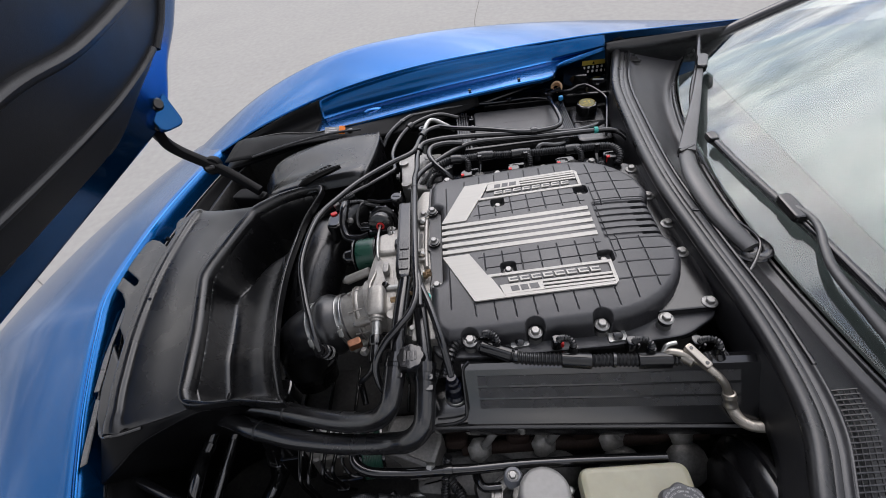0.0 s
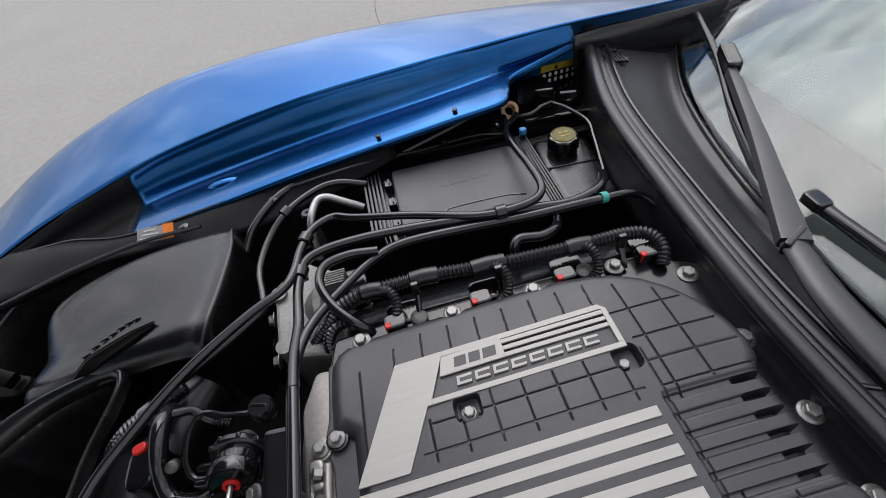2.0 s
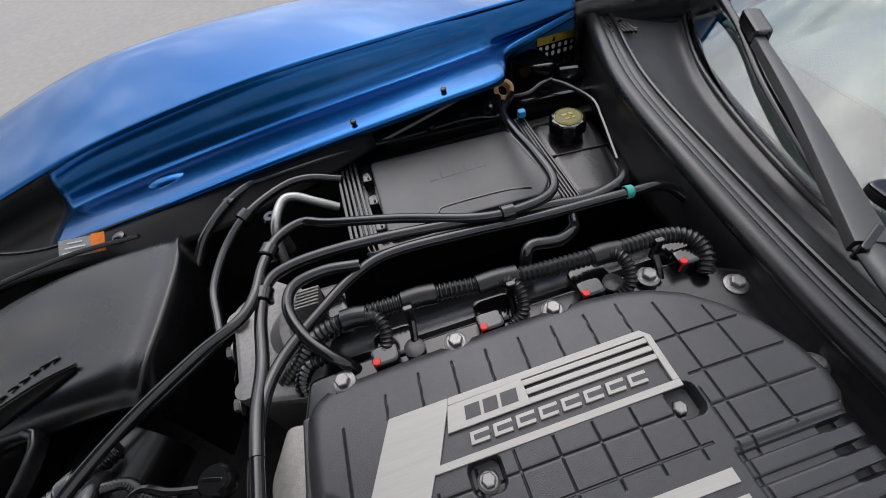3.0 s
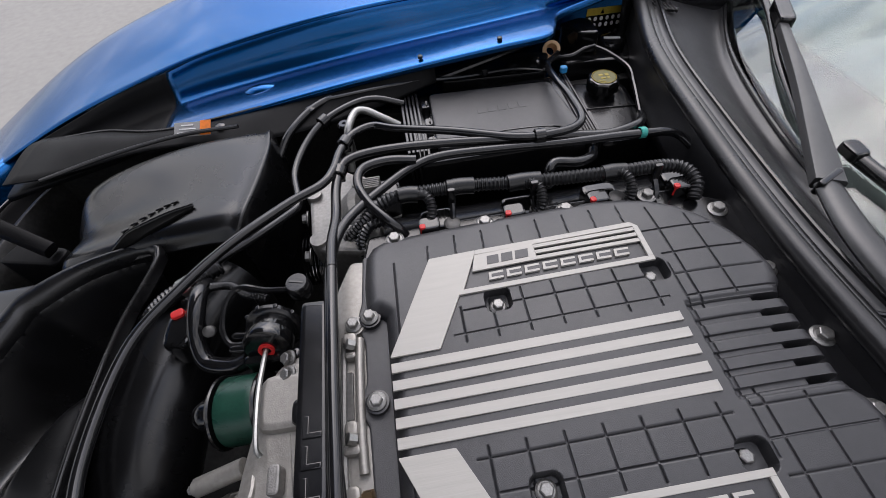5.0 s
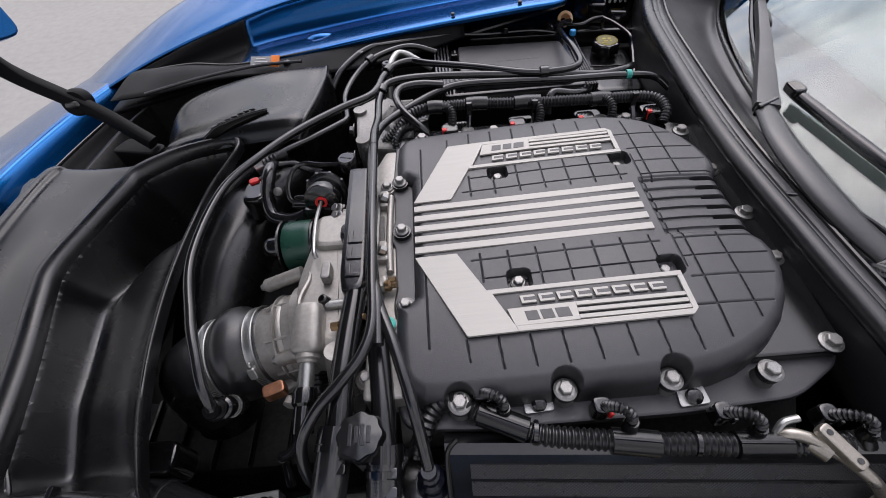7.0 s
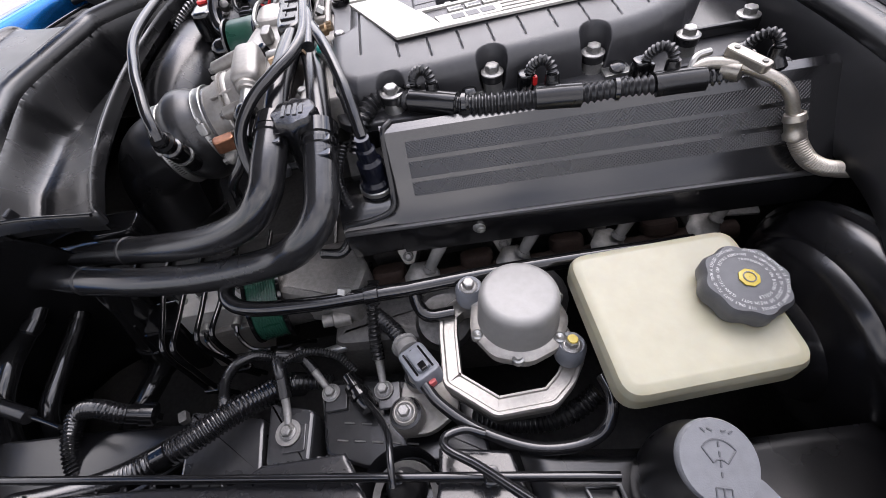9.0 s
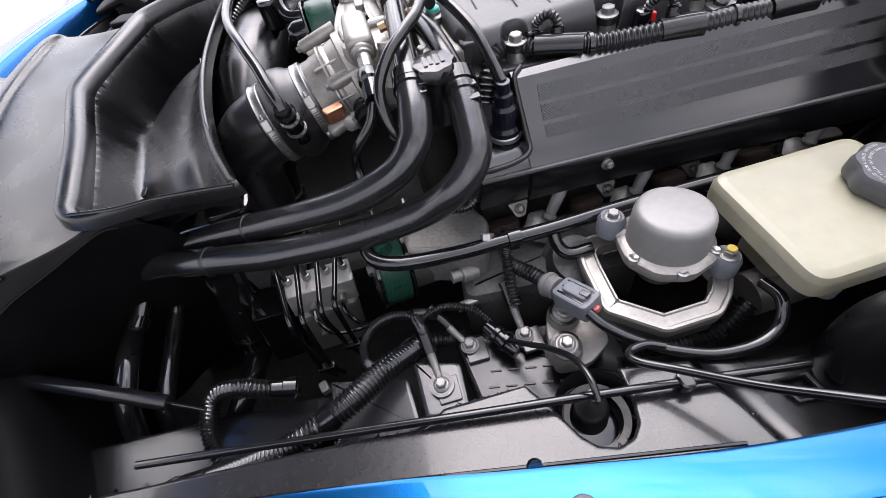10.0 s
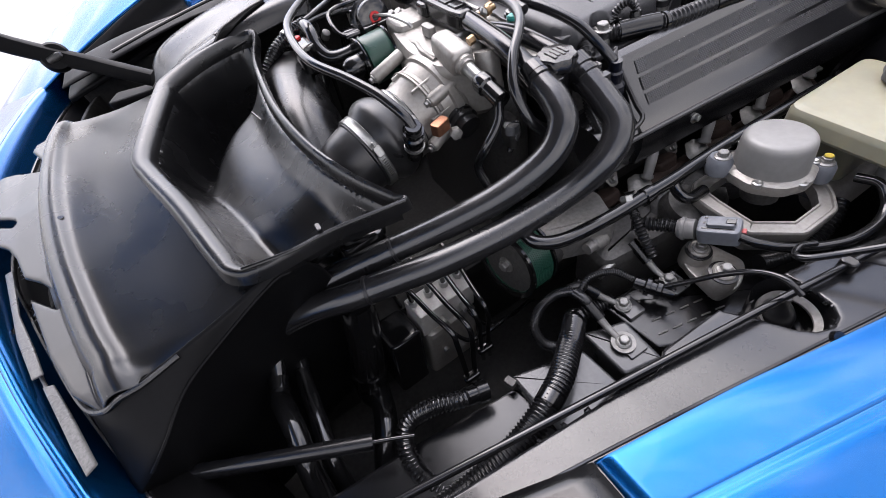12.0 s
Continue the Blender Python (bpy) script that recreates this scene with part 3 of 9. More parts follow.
# ---- bonnet ----
def bonnet():
    b = thing("bonnet", (-0.69, YC, 0.95), "raised blue bonnet showing its black lined underside", "car bonnet")
    # the open panel stands up from its front hinge; u runs across the car, w up along the panel
    def at(u, w, d):
        base = Vector((-0.70, 0, 0.98))
        lift = Vector((0.36, 0, 0.933))
        nrm = Vector((0.933, 0, -0.36))
        p = base + lift * w + nrm * d
        return (p.x, u, p.z)
    ss = [-1.0, -0.97, -0.85, -0.6, -0.3, 0.0, 0.3, 0.6, 0.85, 0.97, 1.0]
    def sheet(ws, halves, depth, hollow=0.0, turn=0.0):
        return [[at(YC + s * h, w, depth - hollow * (1 - s * s) - (turn if abs(s) > 0.98 else 0)) for s in ss] for w, h in zip(ws, halves)]
    ws = [0.115, 0.135, 0.18, 0.24, 0.34, 0.60, 0.85, 1.15]
    hs = [0.40, 0.445, 0.475, 0.505, 0.60, 0.70, 0.76, 0.80]
    part("skin", Geo().loft(sheet(ws, hs, -0.022, 0.04), 4, 4), M_BLUE, b, "glossy blue outer skin", thick=0.004)
    part("inner_panel", Geo().loft(sheet(ws, [h - 0.003 for h in hs], 0.003, 0.0, 0.018), 4, 4), M_BLUE, b, "blue painted inner panel left bare at the edge", thick=0.003)
    part("liner", Geo().loft(sheet([0.192, 0.205, 0.255, 0.29, 0.37, 0.60, 0.85, 1.12], [0.15, 0.22, 0.33, 0.41, 0.51, 0.60, 0.66, 0.70], 0.013, 0.0, 0.012), 4, 4), M_LINER, b, "dark moulded inner liner", thick=0.006)
    # raised ribs of the liner
    for pts, r in ((((0.40, 0.305), (0.33, 0.285), (0.20, 0.267), (0.0, 0.262), (-0.20, 0.267), (-0.33, 0.285), (-0.40, 0.305)), 0.016),
                   (((0.45, 0.455), (0.33, 0.425), (0.15, 0.402), (0.0, 0.410), (-0.15, 0.402), (-0.33, 0.425), (-0.45, 0.455)), 0.022),
                   (((0.415, 0.30), (0.47, 0.36), (0.53, 0.50), (0.58, 0.75), (0.62, 1.05)), 0.018),
                   (((0.50, 0.70), (0.25, 0.66), (0.0, 0.67), (-0.25, 0.66), (-0.50, 0.70)), 0.022)):
        part("rib", Geo().tube([at(YC + u, w, 0.015) for u, w in pts], r, n=12, squash=0.6), M_LINER, b)
    # corner where the arm bolts on
    g = Geo()
    g.prism(rounded([(-0.035, -0.05), (0.03, -0.06), (0.04, 0.05), (0.02, 0.12), (-0.03, 0.10)], 0.02), -0.012, 0.012, 0.003, aim((-0.645, 1.105, 1.125), (0.86, -0.35, 0.30)))
    corner = part("hinge_plate", g, M_BLUE, b, "blue painted corner plate")
    for p in ((-0.628, 1.094, 1.142), (-0.646, 1.079, 1.098)):
        g = Geo().lathe([(0.016, -0.012), (0.016, 0.001), (0.0125, 0.003), (0.011, 0.008), (0.0005, 0.008)], p, (0.86, -0.35, 0.30), n=22)
        part("plate_screw", g, M_GLOSS, b)
    arm = part("hinge_arm", Geo().strap([(-0.670, 1.085, 1.085), (-0.665, 1.09, 1.04), (-0.645, 1.095, 1.005), (-0.60, 1.095, 0.965), (-0.545, 1.085, 0.925), (-0.475, 1.055, 0.880)], 0.020, 0.026), M_SOFT, b, "black steel gooseneck hinge arm")
    part("pivot", Geo().lathe([(0.0005, -0.015), (0.02, -0.015), (0.024, -0.01), (0.024, 0.01), (0.02, 0.016), (0.008, 0.017), (0.0005, 0.017)], (-0.592, 1.102, 0.952), (0.2, -0.9, 0.35), n=22), M_SOFT, arm)
    part("pivot_pin", Geo().lathe([(0.0005, 0), (0.006, 0), (0.006, 0.02), (0.004, 0.024), (0.0005, 0.024)], (-0.60, 1.085, 0.955), (0.9, -0.2, 0.2), n=12), M_CASTDARK, arm)
    part("hinge_bracket", Geo().prism(rounded([(-0.57, 1.06), (-0.47, 1.035), (-0.46, 1.065), (-0.55, 1.10)], 0.012), 0.76, 0.868, 0.004), M_SOFT, arm, "black bracket under the pivot")
    return b


bonnet()




def polygon_distance(px, py, poly):
    """Signed distance to an outline, positive inside, for arrays of points."""
    best = np.full(px.shape, 1e9)
    inside = np.zeros(px.shape, bool)
    n = len(poly)
    for i in range(n):
        x0, y0 = poly[i]
        x1, y1 = poly[(i + 1) % n]
        ex, ey = x1 - x0, y1 - y0
        t = np.clip(((px - x0) * ex + (py - y0) * ey) / (ex * ex + ey * ey + 1e-15), 0, 1)
        best = np.minimum(best, (px - x0 - t * ex) ** 2 + (py - y0 - t * ey) ** 2)
        if y0 != y1:
            cross = ((y0 > py) != (y1 > py)) & (px < ex * (py - y0) / ey + x0)
            inside ^= cross
    d = np.sqrt(best)
    return np.where(inside, d, -d)


def smoothstep(a, b, x):
    t = np.clip((x - a) / (b - a), 0, 1)
    return t * t * (3 - 2 * t)


# ---- radiator shroud with the intake scoop ----
def masked_sheet(outline, step, height, round_r=0.004, smooth=0):
    """A sheet over an outline in plan, its rim rounded over."""
    px, py = [p[0] for p in outline], [p[1] for p in outline]
    X, Y = np.meshgrid(np.arange(min(px) - 2 * step, max(px) + 2 * step, step), np.arange(min(py) - 2 * step, max(py) + 2 * step, step), indexing="ij")
    d = polygon_distance(X, Y, outline)
    keep = d > -1.42 * step
    out = keep & (d < 0)
    bx, by, best = X[out], Y[out], np.full(int(out.sum()), 1e9)
    ox, oy = bx.copy(), by.copy()
    for (x0, y0), (x1, y1) in zip(outline, outline[1:] + outline[:1]):
        ex, ey = x1 - x0, y1 - y0
        t = np.clip(((ox - x0) * ex + (oy - y0) * ey) / (ex * ex + ey * ey + 1e-15), 0, 1)
        qx, qy = x0 + t * ex, y0 + t * ey
        r = (ox - qx) ** 2 + (oy - qy) ** 2
        near = r < best
        best, bx, by = np.where(near, r, best), np.where(near, qx, bx), np.where(near, qy, by)
    X[out], Y[out] = bx, by
    d[out] = 0
    k = np.clip(d / round_r, 0, 1)
    Z = height(X, Y) - round_r * (1 - np.sqrt(np.clip(1 - (1 - k) ** 2, 0, 1)))
    calm = (d > 1.5 * step)[1:-1, 1:-1]
    for _ in range(smooth):
        mean = (Z[:-2, 1:-1] + Z[2:, 1:-1] + Z[1:-1, :-2] + Z[1:-1, 2:]) / 4
        Z[1:-1, 1:-1] = np.where(calm, mean, Z[1:-1, 1:-1])
    idx = -np.ones(X.shape, int)
    idx[keep] = np.arange(keep.sum())
    q = np.stack([idx[:-1, :-1], idx[1:, :-1], idx[1:, 1:], idx[:-1, 1:]], -1).reshape(-1, 4)
    g = Geo()
    g.v = [tuple(map(float, p)) for p in np.stack([X[keep], Y[keep], Z[keep]], 1)]
    g.f = [tuple(map(int, f)) for f in q[(q >= 0).all(1)]]
    return g


def shroud():
    s = thing("radiator_shroud", (-0.55, YC, 0.80), "matte black moulded radiator shroud with an open air scoop", "radiator shroud")
    ys = [1.005, 0.985, 0.90, 0.76, 0.62, 0.50, 0.452, 0.437, 0.424, 0.411]
    rim_x = [-0.43, -0.450, -0.488, -0.507, -0.485, -0.450, -0.428, -0.446, -0.505, -0.562]
    rid_x = [-0.628, -0.630, -0.636, -0.636, -0.624, -0.604, -0.593, -0.592, -0.591, -0.590]
    zr = [0.872, 0.893, 0.899, 0.900, 0.892, 0.880, 0.873, 0.870, 0.866, 0.860]
    def ridge_z(y):
        return np.interp(y, ys[::-1], zr[::-1])
    def ridge_x(y):
        return np.interp(y, ys[::-1], rid_x[::-1])
    rows = []
    for i, y in enumerate(ys):
        r, z = rid_x[i], zr[i]
        rows.append([(r - 0.026, y, z - 0.019), (r - 0.019, y, z - 0.013), (r - 0.010, y, z - 0.001), (r, y, z + 0.003), (r + 0.010, y, z + 0.001), (r + 0.022, y, z - 0.007), (r * 0.6 + rim_x[i] * 0.4, y, z - 0.013), (r * 0.3 + rim_x[i] * 0.7, y, z - 0.013), (rim_x[i], y, z - 0.010)])
    part("top_panel", Geo().loft(rows, 8, 5), M_SHROUD, s, "smooth matte black top panel", thick=0.003)
    # notched flange in front of the ridge
    front = [(-0.645, 1.005), (-0.676, 1.000), (-0.683, 0.985), (-0.686, 0.965), (-0.656, 0.889), (-0.653, 0.882), (-0.652, 0.870), (-0.655, 0.862), (-0.697, 0.896), (-0.722, 0.906), (-0.735, 0.895), (-0.741, 0.85), (-0.742, 0.806), (-0.695, 0.768), (-0.690, 0.762), (-0.688, 0.752), (-0.692, 0.748), (-0.742, 0.785)]
    front += [(-0.740, 0.748), (-0.718, 0.733), (-0.696, 0.705), (-0.686, 0.680), (-0.675, 0.636), (-0.654, 0.611), (-0.636, 0.580), (-0.632, 0.570), (-0.632, 0.561), (-0.637, 0.557), (-0.669, 0.598), (-0.664, 0.571), (-0.650, 0.500), (-0.634, 0.445), (-0.612, 0.413)]
    back = [(float(ridge_x(y)) - 0.018, y) for y in (0.413, 0.46, 0.54, 0.62, 0.72, 0.82, 0.92, 1.005)]
    g = masked_sheet(front + back, 0.0022, lambda X, Y: ridge_z(Y) - 0.0135 - 0.10 * np.clip(ridge_x(Y) - 0.018 - X, 0, 1) + 0.003 * smoothstep(0.0, 0.03, ridge_x(Y) - 0.05 - X))
    part("front_flange", g, M_SHROUD, s, "notched front flange", angle=50, thick=0.004, offset=-1)
    for y, x in ((0.690, -0.618), (0.655, -0.618)):
        part("dirt_mark", Geo().lathe([(0.0005, 0.0008), (0.0035, 0.0008), (0.004, 0.0)], (x, y, float(ridge_z(y)) - 0.0005), (0.4, 0, 1), n=9), M_GLOSS, s)
    # fold on the near side: a narrow falling facet, then the drop into the bay
    fold = [(-0.630, 0.424, 0.832), (-0.614, 0.411, 0.843), (-0.588, 0.409, 0.853), (-0.530, 0.420, 0.857), (-0.472, 0.432, 0.862), (-0.428, 0.439, 0.872), (-0.405, 0.439, 0.874), (-0.385, 0.444, 0.868)]
    brow = [(-0.622, 0.352, 0.788), (-0.600, 0.356, 0.802), (-0.575, 0.368, 0.818), (-0.542, 0.400, 0.832), (-0.490, 0.422, 0.845), (-0.424, 0.435, 0.867), (-0.402, 0.438, 0.866), (-0.382, 0.445, 0.858)]
    part("fold_facet", Geo().loft([[(x, y + 0.004, z + 0.002) for x, y, z in fold], fold, [tuple((p + q) / 2 for p, q in zip(a, b)) for a, b in zip(fold, brow)], brow], 4, 5), M_SOFT, s, "dull black falling facet", thick=0.003, angle=25)
    rows = [brow, [(x + 0.002, y + 0.002, z - 0.006) for x, y, z in brow], [(x + 0.012, y + 0.018, z - 0.05) for x, y, z in brow], [(x + 0.02, y + 0.05, 0.66) for x, y, z in brow], [(x + 0.02, y + 0.06, 0.50) for x, y, z in brow]]
    part("side_panel", Geo().loft(rows, 5, 4), M_SOFT, s, "dull black folded side panel", thick=0.003)
    part("end_bead", Geo().tube([(-0.652, 0.500, 0.850), (-0.640, 0.456, 0.842), (-0.626, 0.427, 0.842), (-0.606, 0.411, 0.849), (-0.588, 0.4085, 0.857), (-0.566, 0.4115, 0.855), (-0.530, 0.4195, 0.857)], 0.0032, n=8), M_SHROUD, s)
    part("fold_bead", Geo().tube(brow[1:7], 0.0018, n=6), M_SOFT, s)
    # scoop
    outer = [(-0.276, 0.996), (-0.372, 0.998), (-0.452, 0.962), (-0.474, 0.925), (-0.505, 0.84), (-0.527, 0.755), (-0.518, 0.70), (-0.492, 0.60), (-0.468, 0.488), (-0.454, 0.450), (-0.420, 0.436), (-0.345, 0.439), (-0.262, 0.428), (-0.266, 0.448), (-0.291, 0.52), (-0.310, 0.62), (-0.316, 0.74), (-0.302, 0.88)]
    zo = [0.915, 0.912, 0.908, 0.906, 0.901, 0.899, 0.898, 0.895, 0.893, 0.892, 0.890, 0.888, 0.887, 0.888, 0.890, 0.893, 0.898, 0.906]
    wide = [0.010, 0.015, 0.024, 0.027, 0.027, 0.027, 0.027, 0.027, 0.025, 0.020, 0.013, 0.010, 0.009, 0.010, 0.012, 0.013, 0.013, 0.012]
    n = len(outer)
    unit = inset(outer, 0.01)
    low_xy = [(-0.38, 0.95), (-0.41, 0.955), (-0.450, 0.935), (-0.462, 0.905), (-0.482, 0.83), (-0.498, 0.755), (-0.490, 0.71), (-0.468, 0.62), (-0.442, 0.52), (-0.43, 0.50), (-0.42, 0.492), (-0.40, 0.49), (-0.37, 0.49), (-0.37, 0.51), (-0.38, 0.56), (-0.395, 0.64), (-0.40, 0.74), (-0.39, 0.86)]
    def inner(k):
        return [(o[0] + (u[0] - o[0]) * 100 * w * k, o[1] + (u[1] - o[1]) * 100 * w * k) for o, u, w in zip(outer, unit, wide)]
    def ring(xy, dz):
        return catmull([(p[0], p[1], zo[i] + dz) for i, p in enumerate(xy)], 5, closed=True)
    rings = [ring(inner(-0.10), -0.016), ring(inner(-0.05), -0.011), ring(inner(0.02), -0.0045), ring(inner(0.08), -0.001), ring(inner(0.20), 0.001), ring(inner(0.50), -0.0005), ring(inner(0.78), -0.004), ring(inner(0.92), -0.009), ring(inner(1.00), -0.019), ring(inner(1.02), -0.034)]
    part("scoop_rim", Geo().rings(rings, cap=False), M_SHROUD, s, "rounded raised rim", angle=75)
    edge = [(p.x, p.y) for p in ring(inner(0.99), 0)]
    plateau = rounded([(-0.250, 0.870), (-0.335, 0.856), (-0.418, 0.832), (-0.482, 0.758), (-0.498, 0.660), (-0.482, 0.560), (-0.460, 0.430), (-0.230, 0.410)], 0.05, 6)
    def floor_z(X, Y):  # a smooth swelling behind a deep slot along the front and the far end
        d = np.clip(polygon_distance(X, Y, edge), 0, 1)
        on = smoothstep(-0.050, 0.034, polygon_distance(X, Y, plateau))
        back = np.clip((-0.315 - X) / 0.15, 0, 1)
        slot = 0.155 * smoothstep(-0.004, 0.034, d)
        hump = (0.020 + 0.050 * back ** 1.5 + 0.035 * np.clip((0.56 - Y) / 0.12, 0, 1)) * smoothstep(-0.004, 0.030, d)
        return 0.8975 + 0.043 * (Y - 0.73) - 0.016 - slot * (1 - on) - hump * on
    part("scoop", masked_sheet(edge, 0.003, floor_z, 0.0002, smooth=14), M_WEAVE, s, "deep black air scoop with a swelling rear wall", angle=80)
    part("mould_seam", Geo().tube([(-0.352, 0.80, 0.866), (-0.338, 0.72, 0.862), (-0.330, 0.62, 0.858), (-0.312, 0.52, 0.856), (-0.298, 0.475, 0.856)], 0.0016, n=6), M_WEAVE, s)
    g = Geo().tube([(-0.44, 0.447, 0.892), (-0.39, 0.439, 0.890), (-0.345, 0.440, 0.888), (-0.262, 0.428, 0.887)], 0.0022, n=8)
    part("rim_bead", g, M_SATIN, s)
    g = Geo()
    g.box((-0.355, 0.446, 0.890), (0.006, 0.012, 0.012), 0.001)
    part("rim_clip", g, M_SATIN, s)
    return s


shroud()

# far airbox
def airbox():
    a = thing("air_filter_box", (-0.28, 1.08, 0.75), "matte black air filter box with a raised lip", "air filter box")
    rows = [
        [(-0.175, 0.985, 0.70), (-0.17, 0.985, 0.88), (-0.19, 0.988, 0.905), (-0.26, 0.990, 0.902), (-0.33, 0.992, 0.893), (-0.42, 0.995, 0.872), (-0.46, 1.0, 0.82)],
        [(-0.165, 1.012, 0.70), (-0.155, 1.012, 0.905), (-0.175, 1.012, 0.932), (-0.25, 1.012, 0.932), (-0.33, 1.012, 0.918), (-0.43, 1.018, 0.892), (-0.48, 1.025, 0.83)],
        [(-0.150, 1.08, 0.70), (-0.142, 1.08, 0.905), (-0.165, 1.085, 0.930), (-0.25, 1.085, 0.924), (-0.34, 1.085, 0.905), (-0.44, 1.09, 0.872), (-0.50, 1.09, 0.80)],
        [(-0.142, 1.16, 0.70), (-0.135, 1.16, 0.90), (-0.158, 1.16, 0.926), (-0.25, 1.165, 0.923), (-0.35, 1.165, 0.91), (-0.45, 1.16, 0.885), (-0.51, 1.15, 0.82)],
        [(-0.145, 1.215, 0.70), (-0.14, 1.212, 0.90), (-0.16, 1.208, 0.920), (-0.25, 1.21, 0.918), (-0.35, 1.205, 0.906), (-0.45, 1.19, 0.88), (-0.51, 1.17, 0.82)],
        [(-0.15, 1.235, 0.70), (-0.145, 1.23, 0.89), (-0.165, 1.225, 0.905), (-0.25, 1.225, 0.903), (-0.35, 1.22, 0.89), (-0.45, 1.205, 0.865), (-0.51, 1.18, 0.80)]]
    lid = Geo().loft(rows, 9, 9)
    part("lid", lid, M_AIRBOX, a, "smooth moulded black lid", thick=0.003)
    net = np.array([p[:] for p in lid.v if p[2] > 0.84])
    # crescent inlet: a black sheet on the closed lid, its shade put into colour
    def lid_z(x, y):
        d = np.hypot(net[:, 0] - x, net[:, 1] - y)
        near = np.argsort(d)[:4]
        return float((net[near, 2] / (d[near] + 0.001)).sum() / (1 / (d[near] + 0.001)).sum()) + 0.003
    up = [(-0.230, 1.041), (-0.264, 1.036), (-0.303, 1.026), (-0.324, 1.018), (-0.345, 1.003)]
    lo = [(-0.233, 1.036), (-0.258, 1.020), (-0.286, 1.010), (-0.314, 1.002), (-0.346, 1.001)]
    rows = [[(x, y, lid_z(x, y) + 0.0016) for x, y in up], [((p[0] + q[0]) / 2, (p[1] + q[1]) / 2, lid_z(p[0], p[1]) + 0.0005) for p, q in zip(up, lo)], [(x, y, lid_z(x, y) + 0.0016) for x, y in lo]]
    part("inlet_shade", Geo().loft(rows, 4, 5), M_VOID, a, "black crescent sheet standing for the inlet's dark inside", thick=0.004, offset=-1)
    part("slot_lip", Geo().tube([(x, y + 0.0015, lid_z(x, y) + 0.001) for x, y in up], 0.0025, n=8), M_AIRBOX, a)
    # raised script along the slot, unreadable
    for k in range(7):
        u = k / 6
        x, y = -0.336 + 0.068 * u, 1.041 + 0.033 * u - 0.006 * (2 * u - 1) ** 2
        part("raised_mark", Geo().box((x, y, lid_z(x, y) - 0.0013), (0.0105, 0.0034 + 0.002 * (k % 3 == 0), 0.0030), 0.0012, Matrix.Rotation(radians(30 - 14 * u), 4, "Z")), M_AIRBOX, a)
    g = Geo().tube([(-0.20, 1.237, 0.922), (-0.30, 1.243, 0.918), (-0.42, 1.225, 0.912), (-0.526, 1.191, 0.907)], 0.0034, n=8)
    part("edge_seal", g, M_RUBBER, a)
    g = Geo().box((-0.282, 1.253, 0.9195), (0.062, 0.026, 0.0015), 0.0004, Matrix.Rotation(radians(28), 4, "X") @ Matrix.Rotation(radians(-5), 4, "Z"))
    lab = part("label", g, M_LABEL, a, "grey printed sticker")
    g = Geo().box((-0.259, 1.251, 0.9205), (0.018, 0.0265, 0.0018), 0.0004, Matrix.Rotation(radians(28), 4, "X") @ Matrix.Rotation(radians(-5), 4, "Z"))
    part("label_end", g, M_ORANGE, a, "orange end of the sticker")
    for k in range(3):
        g = Geo().box((-0.290, 1.247 + 0.006 * k, 0.9178 + 0.0032 * k), (0.036 - 0.008 * k, 0.002, 0.001), 0.0002, Matrix.Rotation(radians(28), 4, "X") @ Matrix.Rotation(radians(-5), 4, "Z"))
        part("print_bar", g, M_WHITE, a)
    return a


airbox()

# dark splash shelf beside the far wing
g = Geo()
rows = [[(-0.66, 1.26, 0.86), (-0.64, 1.34, 0.875), (-0.62, 1.37, 0.872)], [(-0.52, 1.23, 0.885), (-0.50, 1.30, 0.90), (-0.48, 1.345, 0.885)], [(-0.36, 1.24, 0.90), (-0.35, 1.275, 0.905), (-0.35, 1.30, 0.895)],
        [(-0.16, 1.22, 0.90), (-0.16, 1.27, 0.912), (-0.16, 1.30, 0.915)], [(0.0, 1.25, 0.90), (0.0, 1.28, 0.915), (0.0, 1.302, 0.935)], [(0.15, 1.29, 0.915), (0.15, 1.30, 0.935), (0.15, 1.305, 0.95)]]
g.loft(rows, 5, 5)
shield = thing("splash_shield", (-0.30, 1.27, 0.88), "glossy black splash shield along the wing", "splash shield")
part("sheet", g, M_SOFT, shield, thick=0.003)
part("edge_roll", Geo().tube([(-0.60, 1.352, 0.876), (-0.48, 1.336, 0.890), (-0.35, 1.294, 0.900), (-0.16, 1.294, 0.917), (0.0, 1.298, 0.934)], 0.003, n=8), M_AIRBOX, shield)
for x, y, z in ((-0.45, 1.283, 0.897), (-0.24, 1.262, 0.910), (-0.08, 1.268, 0.914)):
    part("push_clip", Geo().lathe([(0.0005, 0.0042), (0.004, 0.004), (0.0085, 0.002), (0.009, -0.002)], (x, y, z), (0, -0.1, 1), n=18), M_GLOSS, shield)



